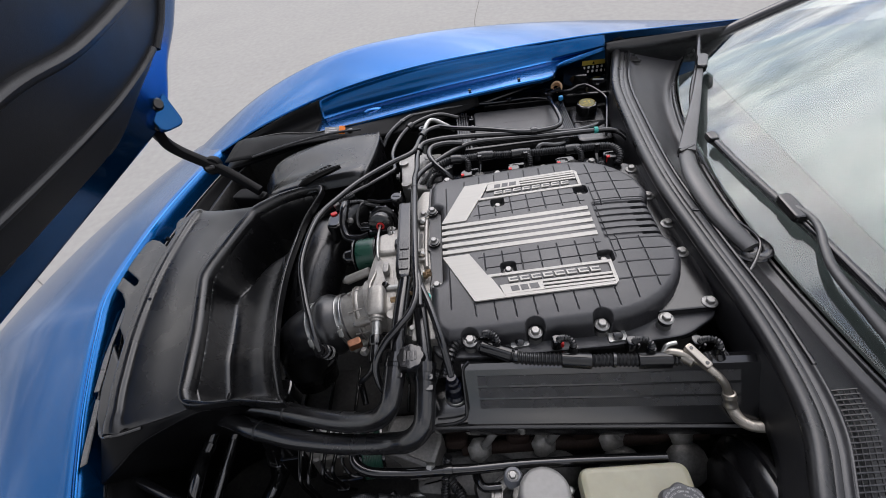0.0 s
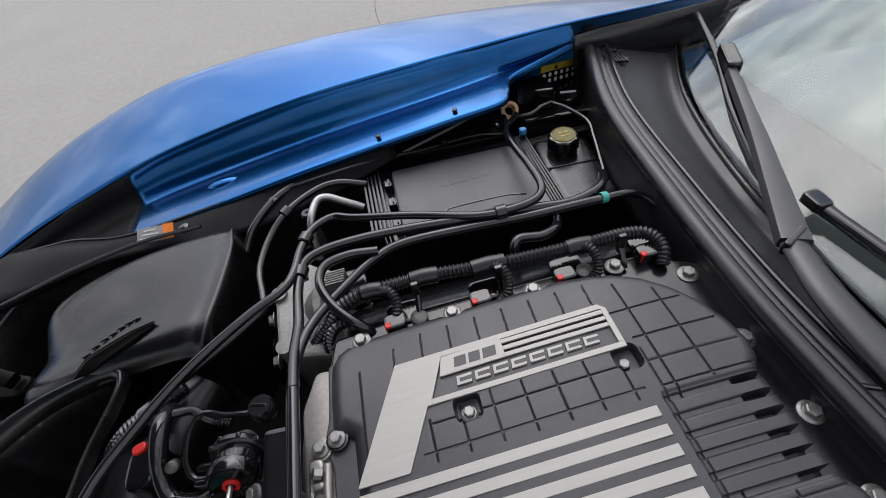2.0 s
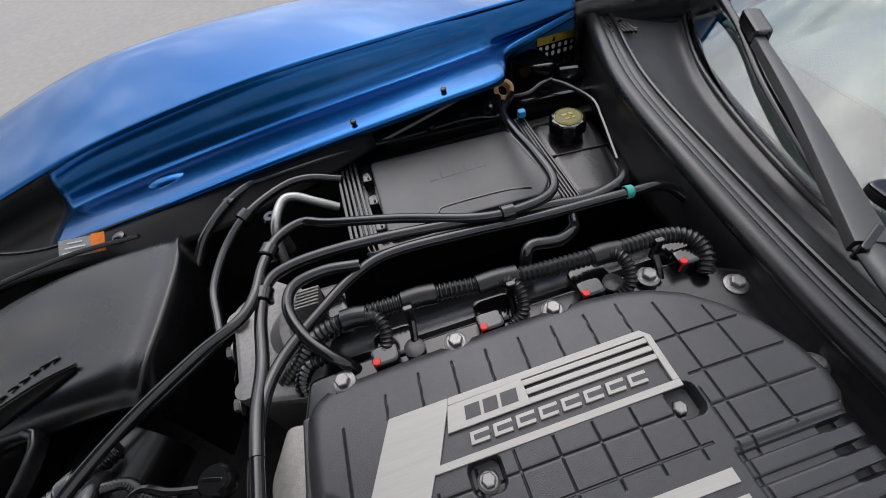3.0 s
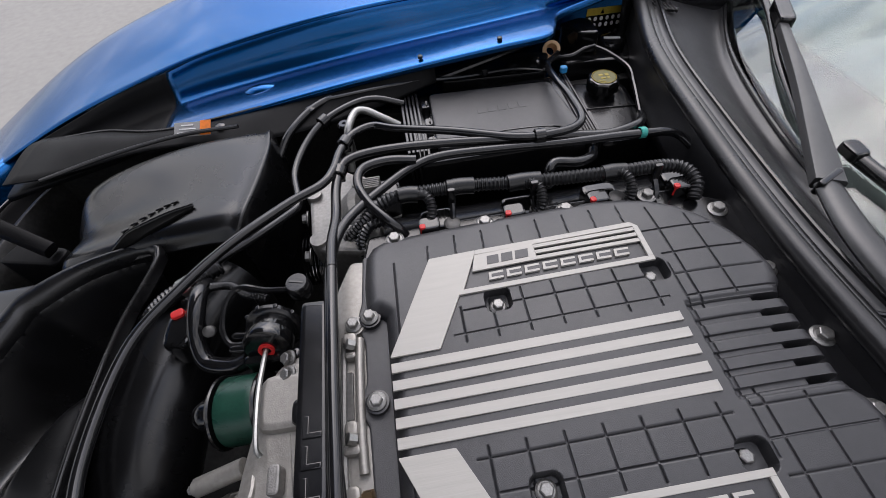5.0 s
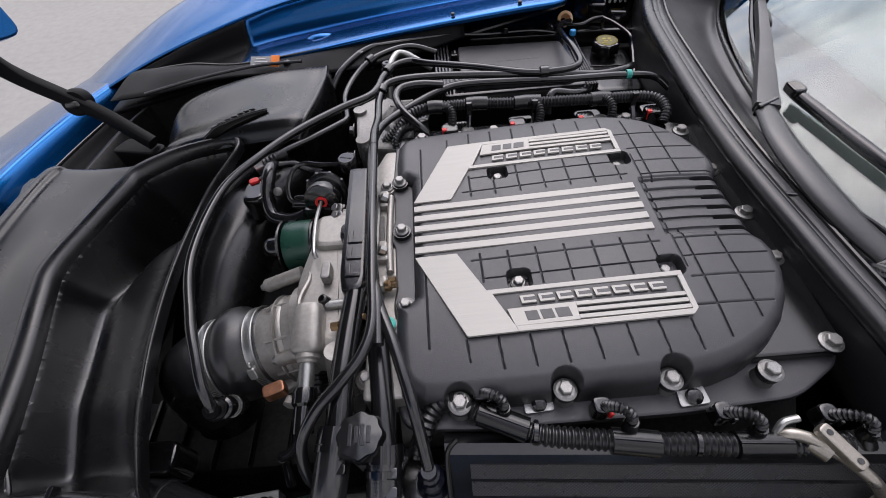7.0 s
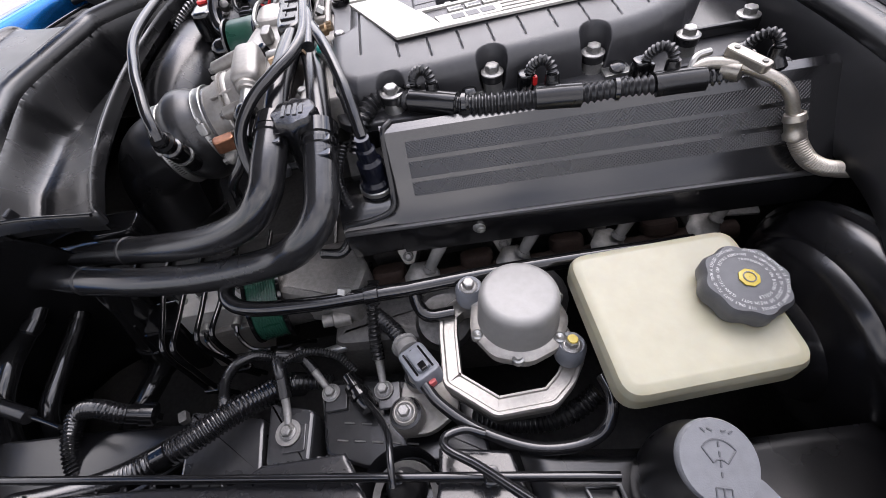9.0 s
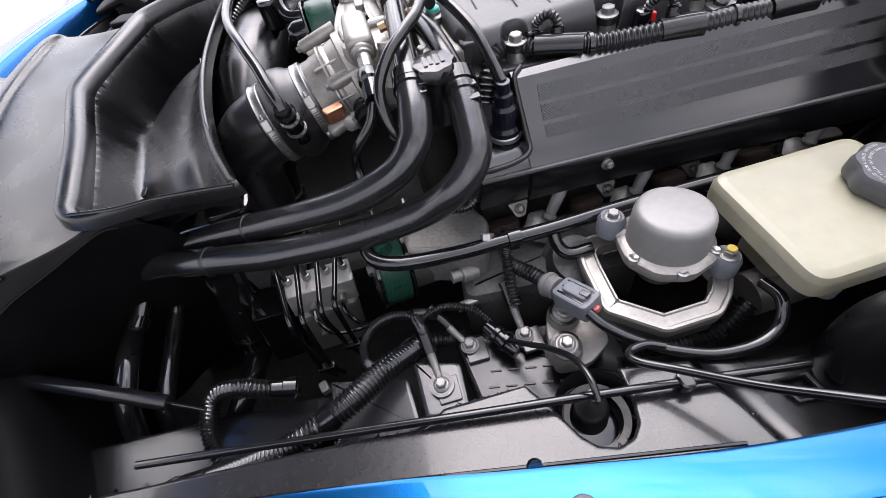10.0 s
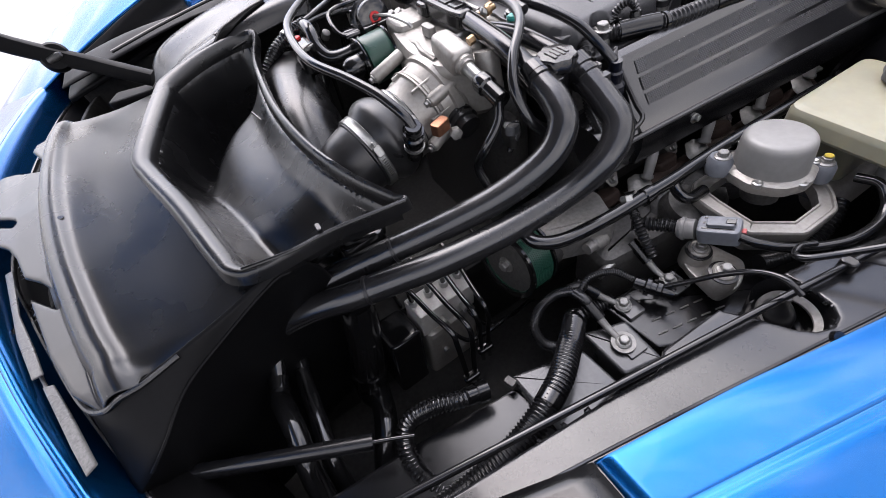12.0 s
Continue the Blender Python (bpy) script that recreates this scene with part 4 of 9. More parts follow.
# ---- engine: lower mass, supercharger housing and cover ----
def engine_block():
    e = thing("engine_block", (0.2, YC, 0.45), "dark engine block and heads under the covers", "engine")
    g = Geo()
    g.box((0.235, YC, 0.62), (0.46, 0.36, 0.50), 0.01)
    part("block", g, M_CASTDARK, e)
    for s in (-1, 1):
        g = Geo()
        sec = [(0.20, 0.86), (0.26, 0.80), (0.285, 0.765), (0.272, 0.70), (0.20, 0.62)]
        rings = [[(x, YC + s * y, z) for y, z in sec] for x in (0.0, 0.46)]
        g.rings(rings)
        part("cylinder_head", g, M_CASTDARK, e)
    g = Geo()
    g.box((-0.03, YC, 0.68), (0.06, 0.34, 0.36), 0.012)
    part("front_cover", g, M_CASTDARK, e)
    # bolts with their tabs, plug boots and the manifold along the lower head edge
    for x in (0.048, 0.173, 0.300, 0.428):
        z = 0.733 - 0.08 * (x - 0.048)
        part("head_boss", Geo().box((x, 0.438, z - 0.014), (0.026, 0.030, 0.030), 0.008), M_CASTDARK, e)
        m = aim((x, 0.4205, z), (0, -0.70, 0.71))
        part("mount_tab", Geo().prism(rounded([(-0.0145, 0.010), (0.0145, 0.010), (0.006, -0.011), (-0.006, -0.011)], 0.004), -0.003, 0.0, 0.0008, m), M_CAST, e, "small zinc triangular tab")
        part("tab_washer", Geo().lathe([(0.0005, 0.0012), (0.0070, 0.0012), (0.0070, -0.0004)], (x, 0.4205, z), (0, -0.70, 0.71), n=18), M_STEEL, e)
        bolt(e, (x, 0.4202, z + 0.0006), (0, -0.70, 0.71), BOLT_SMALL)
    for x in (0.090, 0.205, 0.323, 0.442):
        g = Geo().tube([(x + 0.010, 0.404, 0.780), (x, 0.394, 0.770), (x - 0.010, 0.387, 0.757), (x - 0.018, 0.382, 0.744)], lambda k: 0.0085 - 0.0022 * k, n=14)
        boot = part("plug_boot", g, M_BOOT, e, "pale grey spark plug boot")
        part("boot_cuff", Geo().lathe([(0.0066, -0.003), (0.0088, -0.003), (0.0088, 0.002), (0.0066, 0.003)], (x - 0.016, 0.3836, 0.747), (-0.5, -0.33, -0.8), n=18), M_BOOT, boot)
        g = Geo().lathe([(0.0005, 0.004), (0.010, 0.005), (0.019, 0.001), (0.022, -0.004), (0.019, -0.006), (0.0005, -0.004)], (x - 0.026, 0.380, 0.736), (0.15, -0.50, 0.85), n=26, lobes=7, lobe=0.05)
        part("shield_disc", g, M_CASTMID, e, "crumpled silver heat shield disc")
    part("end_tab", Geo().prism(rounded([(0.455, 0.402), (0.498, 0.395), (0.502, 0.412), (0.460, 0.428)], 0.005), 0.722, 0.726, 0.001), M_CASTMID, e, "bare metal lifting tab")
    part("exhaust_manifold", Geo().tube([(0.03, 0.392, 0.712), (0.15, 0.391, 0.711), (0.30, 0.390, 0.709), (0.47, 0.394, 0.705)], 0.013, n=16), M_HEAT, e, "rusty brown exhaust manifold")
    for x in (0.020, 0.135, 0.252, 0.372):
        part("exhaust_port", Geo().box((x, 0.405, 0.722), (0.044, 0.030, 0.022), 0.006, Matrix.Rotation(radians(-25), 4, "X")), M_HEAT, e, "rusty brown manifold flange")
    for i in range(4):
        x = 0.09 + i * 0.108
        g = Geo().lathe([(0.0005, 0.0), (0.034, 0.0), (0.040, 0.006), (0.034, 0.018), (0.018, 0.026), (0.0005, 0.028)], (x, 0.345, 0.70), (0.1, -0.6, 0.8), n=18)
        part("heat_shield", g, M_CASTDARK, e)
    return e


engine_block()


def supercharger():
    s = thing("supercharger", (0.22, YC, 0.86), "black supercharger housing with silver bolts round its flange", "supercharger")
    half = [(0.0, 0.19), (0.01, 0.236), (0.10, 0.242), (0.30, 0.242), (0.42, 0.236), (0.485, 0.20), (0.492, 0.10)]
    outline = [(x, YC - w) for x, w in half] + [(x, YC + w) for x, w in reversed(half)]
    part("flange", Geo().prism(rounded(outline, 0.02), 0.892, 0.904, 0.003), M_LID, s, "satin grey-black bolting flange")
    deck = [(x, max(YC - 0.196, y)) for x, y in outline[1:]]
    part("deck", Geo().prism(rounded(deck, 0.008), 0.903, 0.918, 0.003), M_SATIN, s)
    g = Geo().prism(rounded([(0.005, YC - 0.21), (0.47, YC - 0.21), (0.47, YC + 0.21), (0.0, YC + 0.21)], 0.03), 0.80, 0.900, 0.003)
    part("case", g, M_SATIN, s)
    near = [(0.071, 0.491), (0.180, 0.496), (0.289, 0.498), (0.391, 0.498)]
    far = [(0.046, 0.931), (0.165, 0.934), (0.272, 0.934), (0.383, 0.936)]
    for x, y in near + far:
        g = Geo().lathe([(0.0005, 0), (0.0125, 0), (0.0108, 0.004), (0.0105, 0.015)], (x, y, 0.902), n=18)
        part("sleeve", g, M_STEEL, s)
        g = Geo().lathe([(0.0112, -0.001), (0.0116, 0.002), (0.0112, 0.006), (0.0095, 0.007), (0.0005, 0.007)], (x, y, 0.916), n=18)
        part("grommet", g, M_RUBBER, s)
        bolt(s, (x, y, 0.923), me=BOLT_BIG)
    for x, y in ((0.472, 0.525), (0.467, 0.803), (0.474, 0.716), (0.471, 0.639), (0.462, 0.899)):
        bolt(s, (x, y, 0.918), me=BOLT_BIG)
    # silver front plate with its studs
    g = Geo().prism(rounded([(-0.030, 0.50), (0.020, 0.50), (0.024, 0.60), (0.012, 0.62), (0.012, 0.80), (0.022, 0.82), (0.016, 0.90), (-0.012, 0.905), (-0.030, 0.86), (-0.026, 0.60)], 0.008), 0.885, 0.926, 0.003)
    lip = [(0.030, 0.50), (0.030, 0.905), (0.004, 0.905), (0.001, 0.84), (-0.004, 0.822), (-0.003, 0.805), (0.003, 0.79), (0.003, 0.745), (-0.002, 0.73), (-0.002, 0.712), (0.004, 0.70), (0.006, 0.63), (0.003, 0.615), (0.004, 0.598), (0.010, 0.585), (0.012, 0.50)]
    part("front_flange", Geo().prism(rounded(lip, 0.004), 0.90, 0.9305, 0.002), M_LID, s, "rough black front flange")
    front = part("front_plate", g, M_CAST, s, "cast aluminium front plate")
    part("casting_rib", Geo().tube([(-0.0025, 0.795, 0.930), (-0.0035, 0.76, 0.931), (-0.0035, 0.70, 0.931), (-0.002, 0.66, 0.930)], 0.0048, n=10), M_CAST, front)
    part("casting_rib", Geo().tube([(-0.020, 0.80, 0.927), (-0.021, 0.72, 0.928), (-0.020, 0.64, 0.927)], 0.0035, n=8), M_CASTMID, front)
    for y, sx, sy, h in ((0.793, 0.016, 0.014, 0.940), (0.776, 0.012, 0.008, 0.936), (0.700, 0.013, 0.016, 0.938), (0.682, 0.018, 0.010, 0.935), (0.642, 0.014, 0.020, 0.937), (0.560, 0.015, 0.018, 0.934)):
        part("casting_lug", Geo().box((-0.012, y, h - 0.012), (sx, sy, 0.024), 0.003), M_CAST, front)
    for y in (0.786, 0.690, 0.634):
        part("side_nut", Geo().hexa((-0.008, y, 0.936), (-0.8, 0.1, 0.6), 0.010, 0.009), M_STEEL, front, "zinc side nut")
    # flat pad in darker metal, painting the shade of a recess that isn't cut
    part("recess_shade", Geo().box((-0.016, 0.735, 0.9265), (0.010, 0.05, 0.004), 0.001), M_CASTDARK, front)
    for x, y, z in ((-0.008, 0.811, 0.934), (0.011, 0.815, 0.938), (0.014, 0.721, 0.938), (0.018, 0.606, 0.936), (-0.054, 0.829, 0.934), (-0.028, 0.528, 0.918)):
        g = Geo().lathe([(0.0005, -0.02), (0.012, -0.02), (0.012, -0.001), (0.0005, 0)], (x, y, z), n=16)
        part("bolt_boss", g, M_SATIN if x > 0.005 else M_CAST, s)
        bolt(s, (x, y, z), me=BOLT)
    g = Geo().lathe([(0.0005, 0), (0.012, 0), (0.012, 0.01), (0.009, 0.012), (0.009, 0.016), (0.0005, 0.016)], (-0.001, 0.580, 0.924), n=20)
    plug = part("sensor_plug", g, M_STEEL, s)
    g = Geo().lathe([(0.0085, 0.0), (0.0085, 0.005), (0.006, 0.007), (0.0005, 0.007)], (-0.001, 0.580, 0.938), n=18)
    part("plug_seal", g, M_TEAL, plug, "teal cap on the plug")
    g = Geo().lathe([(0.0005, -0.05), (0.006, -0.05), (0.006, 0.02), (0.0005, 0.02)], (-0.03, 0.625, 0.925), (1, 0.05, 0), n=12)
    part("cross_tube", g, M_STEEL, s, "polished steel cross tube")
    for y in (0.615, 0.655):
        g = Geo().lathe([(0.0005, -0.012), (0.005, -0.012), (0.005, 0.0), (0.007, 0.0), (0.007, 0.006), (0.004, 0.008), (0.004, 0.014), (0.0005, 0.014)], (-0.042 if y < 0.63 else -0.006, y - 0.02, 0.937), (1, -0.1, 0.2), n=14)
        part("fitting", g, M_BRASS, s, "small brass fitting")
    return s


supercharger()


def cover():
    c = thing("engine_cover", (0.22, YC, 0.918), "black textured engine cover with grooves and brushed silver badges", "engine cover")
    half = [(0.0285, 0.0), (0.0285, 0.098), (0.020, 0.106), (0.007, 0.108), (0.006, 0.150), (0.008, 0.190), (0.016, 0.206), (0.035, 0.2175), (0.10, 0.2195), (0.20, 0.2195), (0.30, 0.2185), (0.335, 0.214), (0.365, 0.205), (0.395, 0.189),
            (0.420, 0.166), (0.440, 0.138), (0.452, 0.108), (0.456, 0.080), (0.452, 0.062), (0.444, 0.052), (0.444, 0.0)]
    outline = [(x, -w) for x, w in half] + [(x, w) for x, w in reversed(half[1:-1])]
    step = 0.00092
    xs = np.arange(0.0, 0.466, step)
    vs = np.arange(-0.228, 0.2281, step)
    X, V = np.meshgrid(xs, vs, indexing="ij")
    A = np.abs(V)
    d = polygon_distance(X, V, outline)
    top = 0.9475 + 0.010 * smoothstep(0.0, 0.30, X) - 0.006 * smoothstep(0.36, 0.46, X) - 0.012 * (A / 0.22) ** 4
    r = 0.017
    k = np.clip(d / r, 0, 1)
    h = top - r * (1 - np.sqrt(np.clip(1 - (1 - k) ** 2, 0, 1)))
    h = np.where(d < 0, (top - r) - np.clip(-d / 0.003, 0, 1) * 0.03, h)
    # raised middle field
    groove = np.zeros_like(h)
    w = 0.0007

    def line_x(v0, x0, x1, depth=0.0017):
        m = (X > x0) & (X < x1)
        np.maximum(groove, np.where(m, depth * np.clip(1.6 - np.abs(V - v0) / w, 0, 1), 0), out=groove)

    def line_v(x0, v0, v1, depth=0.0017, slant=0.0):
        m = (V > min(v0, v1)) & (V < max(v0, v1))
        np.maximum(groove, np.where(m, depth * np.clip(1.6 - np.abs(X - x0 - slant * (np.abs(V) - 0.1)) / w, 0, 1), 0), out=groove)

    for s in (-1, 1):
        for v0 in (0.0595, 0.0865):
            line_x(s * v0, 0.092 + (v0 - 0.045) * 0.5, 0.324)
        for i in range(7):
            x0 = 0.1105 + i * 0.0338
            line_v(x0, s * 0.049, s * (0.1025 if x0 > 0.115 else 0.092))
        for i in range(8):
            x0 = 0.0805 + i * 0.0336
            line_v(x0, s * 0.1605, s * (0.196 if i else 0.186), slant=0.06)
        line_v(0.0435, s * 0.072, s * 0.168)
        for v0 in (0.057, 0.084, 0.112, 0.147):
            end = np.interp(v0, [0.06, 0.10, 0.14, 0.17], [0.442, 0.440, 0.422, 0.398])
            line_x(s * v0, 0.331 if v0 > 0.14 else 0.340, end)
        line_v(0.354, s * 0.042, s * 0.185)
        line_v(0.3935, s * 0.052, s * 0.166)
        line_v(0.341, s * 0.0, s * 0.100, 0.0012)
    h = np.where(d > 0.006, h - groove, h)
    # bolt pockets
    for px, pv in ((0.152, 0.092), (0.324, 0.094)):
        for s in (-1, 1):
            qx, qv = np.abs(X - px) - 0.006, np.abs(V - s * pv) - 0.006
            q = np.hypot(np.maximum(qx, 0), np.maximum(qv, 0)) - 0.008
            h = h - 0.0135 * (1 - smoothstep(-0.0018, 0.0004, q))
    # scallops round the flange bolts
    for bx, bv in ((0.071, -0.220), (0.180, -0.215), (0.289, -0.213), (0.391, -0.213), (0.046, 0.220), (0.165, 0.223), (0.272, 0.223), (0.383, 0.225)):
        k = 1 - smoothstep(0.0110, 0.0170, np.hypot(X - bx, V - bv))
        h = h * (1 - k) + np.minimum(h, 0.905) * k
    # cooling fins at the back
    zone = smoothstep(0.334, 0.338, X) * (1 - smoothstep(0.049, 0.052, A))
    ridge = np.abs(((V + 0.0440) / 0.0176) % 1.0 - 0.5)
    gap = smoothstep(0.30, 0.36, ridge)
    back = smoothstep(0.405, 0.412, X)
    h = h - zone * (0.002 + gap * (0.003 + 0.018 * back))
    keep = d > -0.0034
    idx = -np.ones(X.shape, int)
    idx[keep] = np.arange(keep.sum())
    verts = np.stack([X[keep], V[keep] + YC, h[keep]], 1)
    q = np.stack([idx[:-1, :-1], idx[1:, :-1], idx[1:, 1:], idx[:-1, 1:]], -1).reshape(-1, 4)
    q = q[(q >= 0).all(1)]
    me = bpy.data.meshes.new("shell")
    me.from_pydata(verts, [], q)
    me.materials.append(M_LID)
    me.shade_smooth()
    me.set_sharp_from_angle(angle=radians(50))
    shell = new("shell", me)
    shell.parent = c
    shell.matrix_parent_inverse = Matrix.Translation(c.location).inverted()
    for px, pv in ((0.152, 0.090), (0.322, 0.092)):
        for s in (-1, 1):
            bolt(c, (px, YC + s * pv, 0.9385), me=BOLT)
    # badges
    def zt(x):
        return 0.9475 + 0.010 * float(smoothstep(0.0, 0.30, np.array(x)))

    def plate(poly, z0, z1, bevel=0.0004):
        gg = Geo()
        gg.prism(poly, z0, z1, bevel)
        gg.v = [(x, y, z + zt(x)) for x, y, z in gg.v]
        return gg

    for s in (-1, 1):
        f = lambda pts: [(x, YC + s * v) for x, v in pts]
        b = part("badge", plate(rounded(f([(0.0315, 0.047), (0.083, 0.047), (0.1125, 0.105), (0.118, 0.110), (0.138, 0.154), (0.140, 0.160), (0.0855, 0.160)]), 0.0015), -0.001, 0.0022), M_EMBLEM, c, "brushed silver L-shaped badge")
        part("badge_bar", plate(f([(0.1125, 0.1045), (0.3295, 0.1045), (0.3295, 0.1105), (0.1155, 0.1105)]), -0.001, 0.0022), M_EMBLEM, b)
        part("badge_bar", plate(rounded(f([(0.1378, 0.1535), (0.3235, 0.1535), (0.3235, 0.1105), (0.3295, 0.1105), (0.3295, 0.153), (0.3225, 0.160), (0.1400, 0.160)]), 0.001), -0.001, 0.0022), M_EMBLEM, b)
        # plate with three stripes and dark marks
        part("badge_bar", plate(f([(0.1315, 0.1315), (0.206, 0.1315), (0.206, 0.1535), (0.1375, 0.1535)]), -0.001, 0.0019), M_EMBLEM, b)
        for v0 in (0.1315, 0.1395, 0.1475):
            part("badge_bar", plate(f([(0.206, v0), (0.3235, v0), (0.3235, v0 + 0.0048), (0.206, v0 + 0.0048)]), -0.001, 0.0019), M_EMBLEM, b)
        for x0, x1 in ((0.1495, 0.163), (0.166, 0.179), (0.182, 0.197)):
            part("badge_mark", plate(f([(x0, 0.137), (x1, 0.137), (x1 + 0.002, 0.1485), (x0 + 0.002, 0.1485)]), 0.0010, 0.0023, 0.0002), M_LID, b)
        # unlettered mark row
        for i in range(8):
            x0 = 0.1475 + i * 0.0202
            out = f([(x0, 0.1165), (x0 + 0.0165, 0.1165), (x0 + 0.0180, 0.1265), (x0 + 0.0015, 0.1265)])
            part("badge_letter_shape", plate(out, -0.001, 0.0019, 0.0003), M_EMBLEM, b)
            inn = f([(x0 + 0.0035, 0.1193), (x0 + 0.0175, 0.1193), (x0 + 0.0180, 0.1237), (x0 + 0.0040, 0.1237)])
            part("badge_letter_gap", plate(inn, 0.0005, 0.00205, 0.0002), M_LID, b)
    for i in range(5):
        v0 = (i - 2) * 0.0178
        x1 = 0.3245
        part("badge_stripe", plate([(0.032, YC + v0 - 0.005), (x1, YC + v0 - 0.005), (x1, YC + v0 + 0.005), (0.032, YC + v0 + 0.005)], -0.001, 0.0022), M_EMBLEM, c, "long brushed silver stripe")
    return c


cover()


# ---- near rocker cover ----
def rocker_cover():
    v = thing("valve_cover", (0.23, 0.40, 0.80), "satin black valve cover with fine knurled bands", "valve cover")
    def row(x):
        k = (x - 0.0) / 0.46
        dy, dz = -0.038 * k, 0.014 * k
        pts = [(0.475, 0.896), (0.462, 0.908), (0.452, 0.905), (0.430, 0.872), (0.408, 0.843), (0.398, 0.833), (0.391, 0.826), (0.390, 0.805), (0.396, 0.776), (0.41, 0.766)]
        return [(x, y + dy, z + dz) for y, z in pts]
    rows = [row(x) for x in (0.052, 0.058, 0.15, 0.3, 0.44, 0.50)]
    g = Geo()
    g.rings(rows, closed=False, cap=False)
    g.f.append(tuple(range(9, -1, -1)))
    g.f.append(tuple(range(len(g.v) - 10, len(g.v))))
    part("shell", g, M_VALVE, v, angle=30)
    rows2 = []
    for x in (-0.008, -0.004, 0.03, 0.054):
        rows2.append([(x, 0.475, 0.835), (x, 0.455, 0.846), (x, 0.415, 0.846), (x, 0.402, 0.840), (x, 0.392, 0.828), (x, 0.391, 0.805), (x, 0.398, 0.776), (x, 0.41, 0.766)])
    g = Geo()
    g.rings(rows2, closed=False, cap=False)
    g.f.append(tuple(range(7, -1, -1)))
    part("front_step", g, M_VALVE, v, angle=30)
    def face(x, q):
        k = x / 0.46
        y = 0.452 + (0.408 - 0.452) * q - 0.038 * k
        z = 0.905 + (0.843 - 0.905) * q + 0.014 * k
        return Vector((x, y, z)) + Vector((0, -0.82, 0.57)) * 0.0012
    for q0, q1 in ((0.15, 0.37), (0.43, 0.65), (0.71, 0.90)):
        g = Geo()
        up = Vector((0, -0.82, 0.57))
        for x0, x1 in ((0.076, 0.27), (0.27, 0.468)):
            g.rings([[face(x, q0) - up * 0.002, face(x, q0) - up * 0.0004, face(x, q1) - up * 0.0004, face(x, q1) - up * 0.002] for x in (x0, x1)])
        part("knurled_band", g, M_KNURL, v)
    # bead in a paler material than the shell, standing in for the edge's highlight
    g = Geo().tube([(-0.006, 0.389, 0.829), (0.15, 0.377, 0.833), (0.3, 0.364, 0.838), (0.50, 0.347, 0.843)], 0.0030, n=8)
    part("edge_bead", g, M_ARM, v)
    part("notch_bead", Geo().tube([(0.0, 0.386, 0.846), (0.03, 0.386, 0.848), (0.050, 0.392, 0.852), (0.0535, 0.408, 0.862), (0.0535, 0.432, 0.888), (0.055, 0.450, 0.907), (0.065, 0.460, 0.912)], 0.003, n=8), M_MATTE, v)
    g = Geo().lathe([(0.0005, -0.004), (0.0085, -0.004), (0.0085, 0.001), (0.0050, 0.002), (0.0046, 0.006), (0.0030, 0.0066), (0.0028, 0.005), (0.0005, 0.005)], (0.140, 0.380, 0.814), (0, -0.98, 0.10), n=18)
    part("cover_screw", g, M_STEEL, v)
    return v


rocker_cover()


def far_rocker():
    v = thing("valve_cover", (0.23, 1.02, 0.80), "satin black valve cover behind the coil harness", "valve cover")
    rows = [[(x, 0.95, 0.89), (x, 0.965, 0.905), (x, 0.985, 0.900), (x, 1.03, 0.86), (x, 1.05, 0.83), (x, 1.05, 0.77)] for x in (0.03, 0.04, 0.2, 0.40, 0.46)]
    g = Geo().rings(rows, closed=False, cap=False)
    g.f.append(tuple(range(5, -1, -1)))
    g.f.append(tuple(range(len(g.v) - 6, len(g.v))))
    part("shell", g, M_SATIN, v, angle=30)
    for i in range(4):
        x = 0.105 + 0.1118 * i
        g = Geo().box((x, 0.958, 0.912), (0.045, 0.035, 0.022), 0.004)
        part("coil_housing", g, M_GLOSS, v)
        g = Geo().box((x - 0.021, 0.934, 0.930), (0.008, 0.008, 0.017), 0.0012)
        part("lock_clip", g, M_RED, v, "bright red connector lock")
        g = Geo().box((x - 0.012, 0.940, 0.926), (0.028, 0.022, 0.022), 0.003)
        part("connector", g, M_GLOSS, v)
    for x in (0.123, 0.238, 0.345):
        g = Geo().lathe([(0.0005, 0), (0.011, 0), (0.011, 0.004), (0.007, 0.006), (0.0005, 0.006)], (x, 0.942, 0.922), n=16)
        part("stud_tab", g, M_CASTDARK, v)
    return v


far_rocker()


# ---- cowl, windscreen and wipers ----
SEAL = [(0.600, 1.50, 0.935), (0.573, 1.412, 0.943), (0.520, 1.234, 0.948), (0.497, 1.045, 0.950), (0.484, 0.83, 0.950), (0.492, 0.63, 0.950), (0.501, 0.497, 0.950), (0.500, 0.385, 0.950), (0.488, 0.30, 0.949), (0.457, 0.225, 0.946), (0.415, 0.13, 0.938), (0.36, 0.03, 0.92)]


def edge_x(y):
    d = abs(y - YC)
    return float(np.interp(d, [0, 0.134, 0.338, 0.507, 0.63, 0.75, 0.9], [0.600, 0.604, 0.632, 0.675, 0.728, 0.80, 0.91]))


def edge_z(y):
    return 0.917 - 0.030 * (abs(y - YC) / 0.75) ** 2


